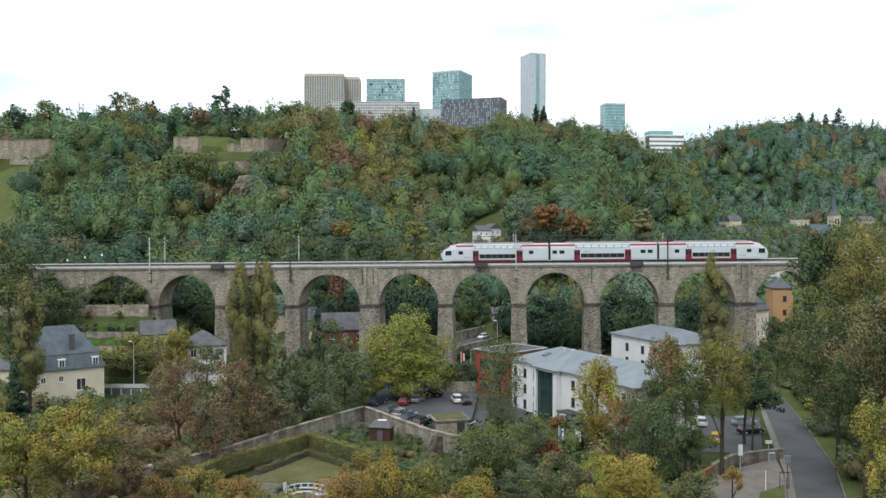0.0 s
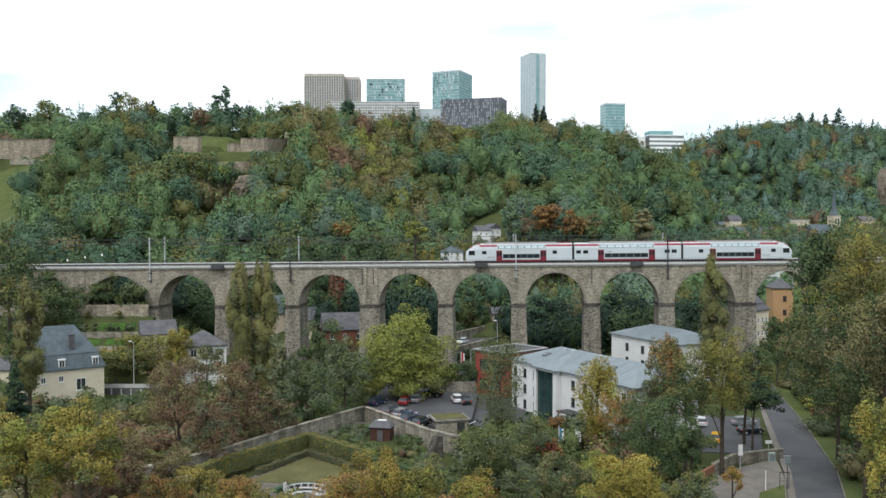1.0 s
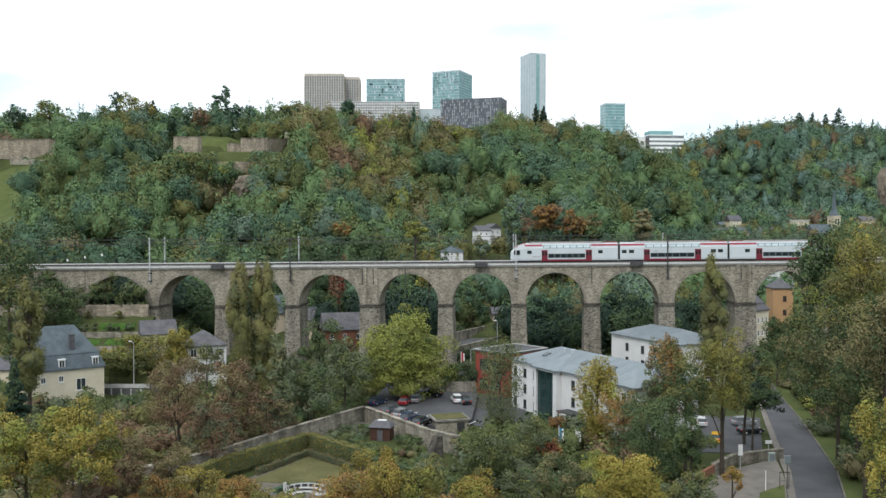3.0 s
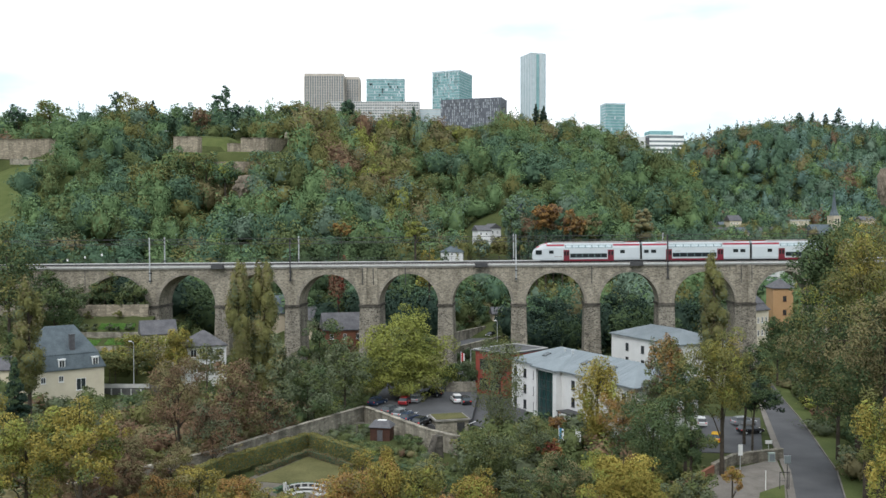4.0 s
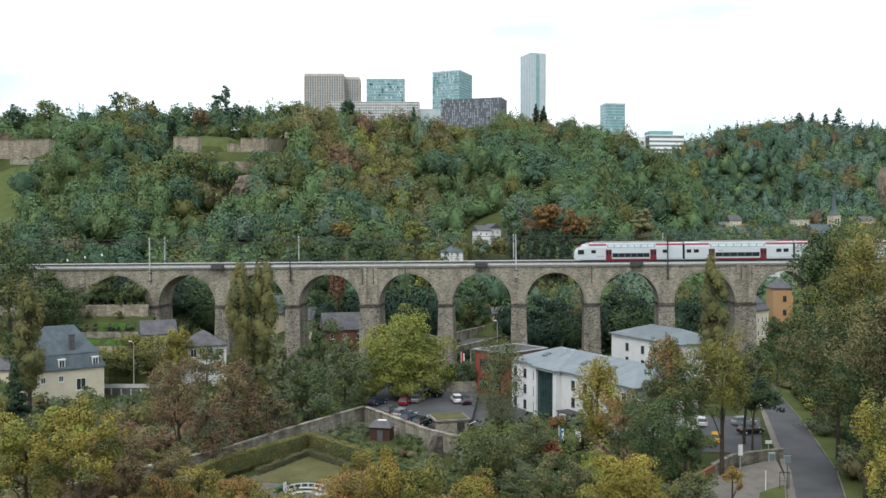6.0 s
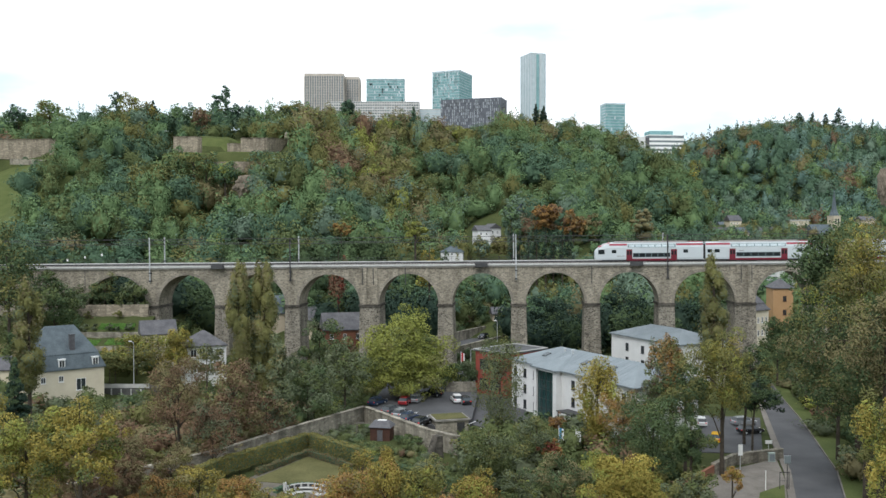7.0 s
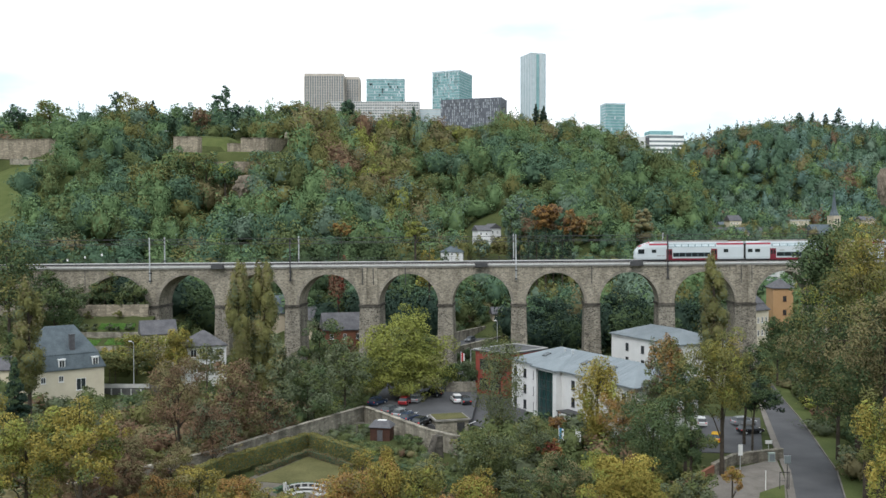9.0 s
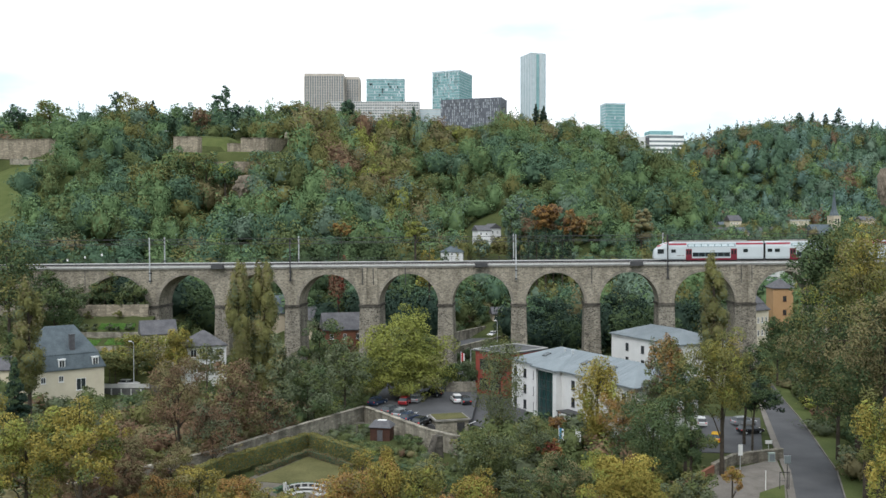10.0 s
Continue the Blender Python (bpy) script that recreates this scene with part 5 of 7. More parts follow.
        hexa(bm, [(c0, -1.0, 1.75), (c0, 1.0, 1.75), (c2, 1.05, 1.75), (c2, -1.05, 1.75), (c1, -1.0, 3.3), (c1, 1.0, 3.3), (c3, 1.0, 3.2), (c3, -1.0, 3.2)])
        bmesh.ops.recalc_face_normals(bm, faces=bm.faces)
        part("windscreen", bm, TRAINGLASS, body)
        bm = bmesh.new()
        hexa(bm, [(X(0.95), -1.05, 3.35), (X(0.95), 1.05, 3.35), (X(3.5), 1.05, 4.3), (X(3.5), -1.05, 4.3), (X(1.0), -0.9, 3.62), (X(1.0), 0.9, 3.62), (X(3.6), 0.85, 4.66), (X(3.6), -0.85, 4.66)])
        bmesh.ops.recalc_face_normals(bm, faces=bm.faces)
        part("brow", bm, STRIPE, body)
        for s in (-0.75, 0.75):
            a, b = span(-0.06, 0.2)
            part("headlight", boxes((a, b, s - 0.2, s + 0.2, 1.05, 1.25)), WFRAME, body)


TRAIN_Y = 2.05
train = empty("train", VIA @ pose(0, TRAIN_Y, RAIL), label="white and red double-deck electric train crossing the viaduct", category="train")
for i, kind in enumerate((-1, 0, 1)):
    carriage(train, 26.25 * i, kind)
for i in (1, 2):
    part("gangway", boxes((26.25 * i - 0.35, 26.25 * i + 0.3, -1.15, 1.15, 0.5, 4.1)), RUBBER, train)


# ---- houses ----
def window(wall, face, w, d, u, z, ww, wh, frame_mat, glass=None):
    """A window on a wall face: f front (y 0), b back, l (x 0), r (x w)."""
    t, fr = 0.05, 0.09
    def put(a0, a1, z0, z1, o0, o1):
        if face == "f":
            return (a0, a1, -o1, -o0, z0, z1)
        if face == "b":
            return (a0, a1, d + o0, d + o1, z0, z1)
        if face == "l":
            return (-o1, -o0, a0, a1, z0, z1)
        return (w + o0, w + o1, a0, a1, z0, z1)
    f = part("window", boxes(put(u, u + ww, z, z + fr, -0.05, t), put(u, u + ww, z + wh - fr, z + wh, -0.05, t), put(u, u + fr, z + fr, z + wh - fr, -0.05, t), put(u + ww - fr, u + ww, z + fr, z + wh - fr, -0.05, t),
                             put(u + ww / 2 - 0.04, u + ww / 2 + 0.04, z + fr, z + wh - fr, -0.05, t), put(u - 0.08, u + ww + 0.08, z - 0.1, z - 0.003, -0.05, 0.14)), frame_mat, wall)
    part("pane", boxes(put(u + fr, u + ww - fr, z + fr, z + wh - fr, -0.1, 0.012)), glass or PANE, f)


def house(name, x, y, z, rz, w, d, h, roof="gable", rh=3.0, wall_mat=None, roof_mat=None, frame_mat=None, rows=(), over=0.35, chimneys=(), label="", ridge="x", group="", seams=0):
    """A house; x runs along its front. rows: (face, first, step, count, sill, width, height)."""
    wall_mat, roof_mat, frame_mat = wall_mat or WHITE, roof_mat or SLATE, frame_mat or WFRAME
    if group:  # on the hillside, houses stand on the slope
        z = max(z, ground_z(x + 0.5 * w, y + 0.5 * d) + 0.3)
    top = empty(name, pose(x, y, z, 0, 0, rz), label=label, category="house", group=group)
    wall = part("wall", boxes((0, w, 0, d, -7.0 if group else -2.5, h)), wall_mat, top)
    bm = bmesh.new()
    o = over
    e = h + 0.003
    base = [(-o, -o, e), (w + o, -o, e), (w + o, d + o, e), (-o, d + o, e)]
    b2 = [(p[0], p[1], e + 0.22) for p in base]
    if roof == "flat":
        hexa(bm, base + [(p[0], p[1], e + rh) for p in base])
    elif roof == "gable":
        hexa(bm, base + b2)
        if ridge == "x":
            r = [(-o, d / 2, e + rh), (w + o, d / 2, e + rh)]
        else:
            r = [(w / 2, -o, e + rh), (w / 2, d + o, e + rh)]
        v = [bm.verts.new((p[0], p[1], e + 0.225)) for p in base] + [bm.verts.new(q) for q in r]
        fs = ((0, 1, 5, 4), (2, 3, 4, 5), (1, 2, 5), (3, 0, 4)) if ridge == "x" else ((1, 2, 5, 4), (3, 0, 4, 5), (0, 1, 4), (2, 3, 5))
        for q in fs:
            bm.faces.new([v[i] for i in q])
    elif roof == "hip":
        hexa(bm, base + b2)
        k = min(w, d) / 2
        r = [(k, d / 2, e + rh), (max(w - k, k + 0.3), d / 2, e + rh)] if w >= d else [(w / 2, k, e + rh), (w / 2, max(d - k, k + 0.3), e + rh)]
        v = [bm.verts.new((p[0], p[1], e + 0.225)) for p in base] + [bm.verts.new(q) for q in r]
        fs = ((0, 1, 5, 4), (2, 3, 4, 5), (1, 2, 5), (3, 0, 4)) if w >= d else ((1, 2, 5, 4), (3, 0, 4, 5), (0, 1, 4), (2, 3, 5))
        for q in fs:
            bm.faces.new([v[i] for i in q])
    elif roof == "mansard":
        k, hh = 0.9, rh * 0.36
        hexa(bm, base + b2)
        mid = [(k, k, e + hh), (w - k, k, e + hh), (w - k, d - k, e + hh), (k, d - k, e + hh)]
        hexa(bm, [(p[0], p[1], e + 0.225) for p in base] + mid)
        o2 = 0.12
        m2 = [(k - o2, k - o2, e + hh + 0.01), (w - k + o2, k - o2, e + hh + 0.01), (w - k + o2, d - k + o2, e + hh + 0.01), (k - o2, d - k + o2, e + hh + 0.01)]
        kk = 0.30 * w
        v = [bm.verts.new(p) for p in m2] + [bm.verts.new((kk, d / 2, e + rh)), bm.verts.new((w - kk, d / 2, e + rh))]
        for q in ((0, 1, 5, 4), (2, 3, 4, 5), (1, 2, 5), (3, 0, 4), (3, 2, 1, 0)):
            bm.faces.new([v[i] for i in q])
    rf = part("roof", bm, roof_mat, top)
    if seams and roof == "hip":
        bm = bmesh.new()
        long_y = d > w
        L, B = (d, w) if long_y else (w, d)
        k = B / 2
        for i in range(1, seams):
            a = L * i / seams
            run = min(1.0, a / k, (L - a) / k)
            for s in (0, 1):
                p0, p1 = (-o if s == 0 else B + o), (k * run if s == 0 else B - k * run)
                z0, z1 = e + 0.25, e + 0.25 + (rh - 0.2) * run
                c = [(a - 0.03, p0), (a + 0.03, p0), (a + 0.03, p1), (a - 0.03, p1)]
                lo = [((q[1], q[0]) if long_y else q) for q in c]
                zz = [z0, z0, z1, z1]
                hexa(bm, [(*lo[j], zz[j]) for j in range(4)] + [(*lo[j], zz[j] + 0.015) for j in range(4)])
        bmesh.ops.recalc_face_normals(bm, faces=bm.faces)
        part("standing_seams", bm, roof_mat, rf)
    for cx, cy, cw, ct in chimneys:
        part("chimney", boxes((cx, cx + cw, cy, cy + cw * 0.8, h + 0.4, h + ct), (cx - 0.06, cx + cw + 0.06, cy - 0.06, cy + cw * 0.8 + 0.06, h + ct + 0.003, h + ct + 0.12)), DARKSLATE if roof_mat == SLATE else TANWALL, rf)
    for face, first, step, count, sill, ww, wh in rows:
        for i in range(count):
            window(wall, face, w, d, first + step * i, sill, ww, wh, frame_mat)
    return top


# hotel by the car park: its long front runs towards the camera
HRZ = -62.1
hotel = house("hotel_building", 13.4, 168.7, 1.0, HRZ, 36, 13.5, 9.1, "hip", 2.9, WHITE, ZINC, DARKSTEEL,
              [("f", 0.9, 3.3, 3, 6.4, 0.95, 1.6), ("f", 0.9, 3.3, 3, 3.4, 0.95, 1.6), ("f", 0.9, 3.3, 3, 0.5, 0.95, 1.6),
               ("f", 19.4, 3.4, 5, 6.4, 0.95, 1.6), ("f", 19.4, 3.4, 5, 3.4, 0.95, 1.6), ("f", 26.2, 3.4, 3, 0.5, 0.95, 1.6)],
              over=0.5, label="three-storey white rendered hotel with a grey zinc hipped roof", seams=30)


def stair_tower(parent):
    """The glazed stair: a projecting white frame with its own small hipped roof."""
    fr = part("entrance_frame", boxes((9.4, 10.1, -1.2, -0.003, 0, 9.05), (15.4, 16.4, -1.2, -0.003, 0, 9.05), (10.1, 15.4, -1.2, -0.003, 8.7, 9.05)), WHITE, parent)
    for i in range(4):
        for j in range(5):
            part("pane", boxes((10.1 + i * 1.325 + 0.05, 10.1 + (i + 1) * 1.325 - 0.05, -0.75, -0.7, 0.2 + j * 1.7, 0.2 + (j + 1) * 1.7 - 0.08)), PANE_GREEN, fr)
    bm = bmesh.new()
    for i in range(5):
        box(bm, 10.1 + i * 1.325 - 0.05, 10.1 + i * 1.325 + 0.05, -0.8, -0.66, 0.003, 8.697)
    for j in range(6):
        box(bm, 10.11, 15.39, -0.79, -0.67, 0.2 + j * 1.7 - 0.06, 0.2 + j * 1.7)
    part("mullions", bm, DARKSTEEL, fr)
    bm = bmesh.new()
    hexa(bm, [(8.9, -1.75, 9.11), (16.9, -1.75, 9.11), (16.9, -0.52, 9.11), (8.9, -0.52, 9.11), (8.9, -1.75, 9.34), (16.9, -1.75, 9.34), (16.9, -0.52, 9.34), (8.9, -0.52, 9.34)])
    v = [bm.verts.new(q) for q in ((8.9, -1.75, 9.345), (16.9, -1.75, 9.345), (16.9, 0.6, 9.345), (8.9, 0.6, 9.345), (12.9, 2.6, 10.95), (12.9, 5.2, 11.55))]
    for q in ((0, 1, 4), (1, 2, 5, 4), (3, 0, 4, 5)):
        bm.faces.new([v[i] for i in q])
    bmesh.ops.recalc_face_normals(bm, faces=bm.faces)
    part("stair_roof", bm, ZINC, parent)
    part("canopy", boxes((18.5, 23.0, -2.6, -0.003, 2.6, 2.8), (18.7, 18.9, -2.5, -2.3, -0.5, 2.597), (22.6, 22.8, -2.5, -2.3, -0.5, 2.597)), DARKSTEEL, parent)


PANE_GREEN = mat("green_tinted_glass", (0.012, 0.035, 0.035), (0.03, 0.07, 0.068), 0.07, 0.3, 2, 0.0, spec=0.6)
stair_tower(hotel)
for u in (6.5, 18.5, 26.0):
    bm = bmesh.new()
    k = lambda v: 9.36 + (v + 0.5) * 0.37
    hexa(bm, [(u, 2.6, k(2.6) - 0.1), (u + 1.1, 2.6, k(2.6) - 0.1), (u + 1.1, 4.0, k(4.0) - 0.1), (u, 4.0, k(4.0) - 0.1), (u, 2.6, k(2.6) + 0.12), (u + 1.1, 2.6, k(2.6) + 0.12), (u + 1.1, 4.0, k(4.0) + 0.12), (u, 4.0, k(4.0) + 0.12)])
    part("skylight", bm, PANE, hotel, "dark roof skylight")
for u, v in ((10.0, 5.4), (13.0, 5.0), (20.5, 5.6)):
    part("roof_vent", rods(((u, v, 11.0), (u, v, 12.1), 0.16, 0.16, 8), ((u, v, 12.1), (u, v, 12.25), 0.26, 0.22, 8)), STEEL, hotel)
house("hotel_annex", 40.0, 205.8, -0.4, -66.0, 24, 13, 11.2, "hip", 2.6, WHITE, ZINC, DARKSTEEL,
      [("f", 5.6, 5.8, 3, 8.0, 1.1, 1.7), ("f", 5.6, 5.8, 3, 4.8, 1.1, 1.7), ("f", 5.6, 5.8, 3, 1.6, 1.1, 1.7)], over=0.5, label="white rendered hotel annex with a pale zinc roof", seams=26)
red_house = house("red_building", 6.90, 183, 0.5, -48, 9, 12, 9.4, "flat", 0.3, REDWALL, ASPHALT, DARKSTEEL, [("f", 1.3, 2.9, 2, 5.7, 2.6, 2.1), ("f", 1.3, 2.9, 2, 1.7, 2.6, 2.1)], label="flat-roofed red rendered building beside the hotel")
for e_ in ((-0.38, 9.38, -0.38, -0.12), (-0.38, 9.38, 12.12, 12.38), (-0.38, -0.12, -0.117, 12.117), (9.12, 9.38, -0.117, 12.117)):
    part("parapet_coping", boxes((*e_, 9.705, 9.86)), CONCRETE, red_house, "pale metal parapet coping")
part("roof_hatch", boxes((3.0, 4.4, 6.0, 7.4, 9.705, 10.3)), DARKSTEEL, red_house)

# cream house with a slate mansard
cream = house("cream_house", -81.5, 170.5, 0.8, 40, 14.6, 10.5, 6.2, "mansard", 8.6, CREAM, SLATE, WFRAME,
              [("f", 5.6, 0, 1, 3.9, 0.95, 1.25), ("f", 9.0, 0, 1, 1.9, 1.9, 2.4), ("f", 2.2, 0, 1, 3.9, 0.95, 1.25)], over=0.3, chimneys=((8.2, 1.3, 1.0, 6.9),), label="cream rendered house with a blue slate mansard roof")
for u in (5.6, 12.2):
    dm = part("dormer", boxes((u, u + 1.25, -0.1, 1.5, 6.75, 8.35), (u - 0.1, u + 1.35, -0.2, 1.7, 8.353, 8.5)), WFRAME, cream, "white framed dormer window")
    part("pane", boxes((u + 0.16, u + 0.56, -0.13, -0.08, 6.95, 8.15)), PANE, dm)
    part("pane", boxes((u + 0.69, u + 1.09, -0.13, -0.08, 6.95, 8.15)), PANE, dm)
for u, v, w_ in ((4.6, 2.2, 0.5), (9.6, 2.0, 0.35)):
    rl = part("roof_light", boxes((u, u + w_, v, v + 0.5, 10.55, 10.72)), WFRAME, cream, "small white framed roof light")
    part("pane", boxes((u + 0.07, u + w_ - 0.07, v - 0.03, v + 0.42, 10.723, 10.75)), PANE, rl)
house("cream_annex", -93.23, 180, 0.8, 12, 8, 7, 5.2, "gable", 2.8, CREAM, DARKSLATE, label="low cream annex with a dark slate roof")
house("barn", -69.0, 199, 4.6, 25, 7.5, 6, 6.5, "gable", 3.2, TANWALL, DARKSLATE, label="stone barn with a grey slate roof")
house("white_villa", -55.66, 188, 2.2, 25, 8.6, 8, 7.6, "hip", 3.2, WHITE, DARKSLATE, WFRAME, [("f", 0.9, 1.8, 4, 5.4, 1.3, 1.7), ("f", 0.9, 1.8, 4, 2.0, 1.3, 1.9)], label="white villa with bay windows and a brown slate roof")
house("brown_house", -32.6, 238, -0.3, 14, 12.5, 9, 8.0, "gable", 4.6, BRICKRED, DARKSLATE, WFRAME, [("f", 1.6, 3.6, 3, 5.6, 1.0, 1.5), ("f", 1.6, 3.6, 3, 2.2, 1.0, 1.5)], label="red-brown rendered house with a dark slate roof")
house("grey_house", -44.4, 258, 1, -8, 5.6, 8, 7.4, "gable", 4.0, TANWALL, DARKSLATE, WFRAME, [("f", 0.8, 2.6, 2, 5.0, 1.0, 1.5)], label="grey house with a slate roof behind the viaduct")
house("blue_roof_house", -50.58, 262, 2, 30, 9, 8, 8.0, "gable", 5.5, TANWALL, SLATE, label="house with a steep blue slate roof")
house("ochre_house", 95.9, 252, 3, -4, 5.6, 7, 15.4, "hip", 2.8, OCHRE, DARKSLATE, WOOD, [("f", 2.7, 2.6, 1, 11.8, 1.0, 1.5), ("f", 2.7, 2.6, 1, 7.8, 1.0, 1.5), ("f", 2.7, 2.6, 1, 4.0, 1.0, 1.5)], label="tall ochre rendered house with a dark roof")
house("terrace_house", 86.43, 240, 1, 35, 6.0, 9, 12.0, "mansard", 5.5, CREAM, DARKSLATE, WFRAME, [("f", 0.8, 1.8, 3, 8.6, 0.9, 1.6), ("f", 0.8, 1.8, 3, 5.0, 0.9, 1.6)], label="cream terrace house with a dark mansard")
house("white_house", 115.45, 300, 6, 5, 7, 8, 16.5, "gable", 3.0, WHITE, DARKSLATE, WFRAME, [("f", 1.0, 2.2, 3, 13.0, 1.0, 1.5)], label="white house among dark roofs")

house("lane_cottage", 15.93, 278.00, 6.41, 8, 5.5, 5, 2.0, "gable", 2.2, TANWALL, DARKSLATE, WFRAME, [("f", 0.6, 1.8, 2, 0.3, 0.8, 1.0)], label="small stone cottage with a dark roof by the lane")

# hamlet on the slope behind the viaduct
house("farmhouse", 12.97, 322.00, 32.70, 18, 5, 6, 2.6, "gable", 2.0, WHITE, DARKSLATE, WFRAME, [("f", 0.8, 2.2, 2, 0.8, 0.8, 1.1)], label="white farmhouse with a grey roof on the meadow", group="hamlet houses")
house("farmhouse", 17.53, 325.00, 32.04, 24, 4.6, 6, 3.8, "gable", 1.9, WHITE, DARKSLATE, WFRAME, [("f", 0.8, 2.0, 2, 1.8, 0.8, 1.1)], ridge="y", label="white gabled farmhouse on the meadow", group="hamlet houses")
house("cottage", -0.81, 310.00, 26.2, -12, 8, 6, 1.4, "hip", 2.2, WHITE, SLATE, WFRAME, [("f", 1.2, 2.4, 3, 0.3, 0.8, 0.9)], label="low white cottage with a blue-grey roof", group="hamlet houses")
house("lodge", 28.91, 345.00, 37.24, 8, 6, 6, 3.0, "gable", 4.4, TANWALL, SLATE, WFRAME, ridge="y", label="lodge with a steep gable", group="hamlet houses")
house("villa", 139.27, 470.00, 33.47, 10, 6, 6, 8.5, "hip", 3.5, CREAM, DARKSLATE, WFRAME, [("f", 0.8, 1.8, 3, 6.0, 1.0, 1.6), ("f", 0.8, 1.8, 3, 2.6, 1.0, 1.6)], label="narrow cream villa with a dark roof", group="village houses")
for x, y, z, rz, w, d, h, rh, wm, rm in ((156.77, 475.00, 38.70, 15, 10, 8, 3.0, 4.5, CREAM, DARKSLATE), (139.78, 450.00, 32.66, -10, 11, 8, 2.5, 4.0, TANWALL, DARKSLATE), (154.94, 455.00, 32.64, 20, 9, 8, 2.6, 4.0, TANWALL, SLATE),
                                         (171.34, 470.00, 33.47, 0, 12, 8, 2.2, 3.6, TANWALL, DARKSLATE), (199.45, 500.00, 38.25, 5, 16, 9, 4.2, 0.8, CREAM, CONCRETE), (161.38, 420.00, 23.53, 18, 8, 8, 2.2, 3.4, WHITE, SLATE),
                                         (132.69, 462.00, 33.80, 30, 8, 7, 2.5, 3.6, TANWALL, DARKSLATE), (240.70, 500.00, 38.90, 10, 12, 9, 3.5, 3.5, TANWALL, DARKSLATE), (156.01, 490.00, 35.64, 5, 8, 7, 4.0, 3.0, TANWALL, SLATE)):
    house("village_house", x, y, z, rz, 0.72 * w, 0.72 * d, 0.7 * h, "gable" if rh > 1 else "flat", 0.7 * rh, wm, rm, WFRAME, [("f", 0.7, 1.7, 3, 0.4, 0.8, 0.9)], label="small rendered village house with a slate roof", group="village houses")


def church():
    top = empty("church", pose(207.6, 462.00, 28.40, 0, 0, 20), label="village church with a slender slate spire", category="church")
    part("tower", boxes((0, 4.6, 0, 4.6, -3, 14.6), (-0.2, 4.8, -0.2, 4.8, 14.603, 15.0)), TANWALL, top)
    for u in (0.9, 2.7):
        part("belfry_opening", boxes((u, u + 0.9, -0.06, 0.02, 10.5, 13.4)), PANE, top)
    bm = bmesh.new()
    base = [bm.verts.new((2.3 + 2.6 * math.cos(a), 2.3 + 2.6 * math.sin(a), 15.003)) for a in np.arange(8) * math.tau / 8]
    mid = [bm.verts.new((2.3 + 1.35 * math.cos(a), 2.3 + 1.35 * math.sin(a), 18.2)) for a in np.arange(8) * math.tau / 8]
    tip = bm.verts.new((2.3, 2.3, 29.2))
    for i in range(8):
        bm.faces.new((base[i], base[(i + 1) % 8], mid[(i + 1) % 8], mid[i]))
        bm.faces.new((mid[i], mid[(i + 1) % 8], tip))
    part("spire", bm, SLATE, top)
    part("nave", boxes((-14, -0.003, -2, 7, -3, 4.6)), CREAM, top)
    bm = bmesh.new()
    v = [bm.verts.new(p) for p in ((-14.4, -2.5, 4.6), (-0.01, -2.5, 4.6), (-0.01, 7.5, 4.6), (-14.4, 7.5, 4.6), (-14.4, 2.5, 10.4), (-0.01, 2.5, 10.4))]
    for q in ((0, 1, 5, 4), (2, 3, 4, 5), (1, 2, 5), (3, 0, 4), (3, 2, 1, 0)):
        bm.faces.new([v[i] for i in q])
    part("nave_roof", bm, SLATE, top)


church()

# ---- office towers on the plateau ----
TEAL = mat("teal_glass", (0.09, 0.22, 0.225), (0.19, 0.36, 0.365), 0.12, 0.12, 0.9, 0.0, spec=0.9)
DEEPTEAL = mat("deep_teal_glass", (0.07, 0.18, 0.185), (0.13, 0.27, 0.275), 0.5, 0.12, 0.9, 0.0, spec=0.9)
PALEGLASS = mat("pale_glass", (0.34, 0.42, 0.45), (0.48, 0.56, 0.58), 0.15, 0.1, 0.9, 0.0, spec=0.9)
BRONZE = mat("bronze_cladding", (0.38, 0.34, 0.29), (0.50, 0.45, 0.39), 0.5, 0.2, 2, 0.0, metal=0.3)
DARKGRID = mat("dark_cladding", (0.085, 0.092, 0.11), (0.15, 0.16, 0.185), 0.5, 0.2, 2, 0.0)
COOLPANEL = mat("cool_grey_panel", (0.32, 0.35, 0.38), (0.44, 0.47, 0.50), 0.4, 0.2, 2, 0.0)
PALECLAD = mat("pale_cladding", (0.42, 0.41, 0.39), (0.55, 0.54, 0.52), 0.6, 0.2, 2, 0.0)
COOLCLAD = mat("cool_cladding", (0.40, 0.45, 0.47), (0.52, 0.57, 0.59), 0.4, 0.2, 2, 0.0)
MIDGLASS = mat("office_glass", (0.10, 0.12, 0.13), (0.22, 0.25, 0.26), 0.12, 0.15, 1.2, 0.0, spec=0.8)


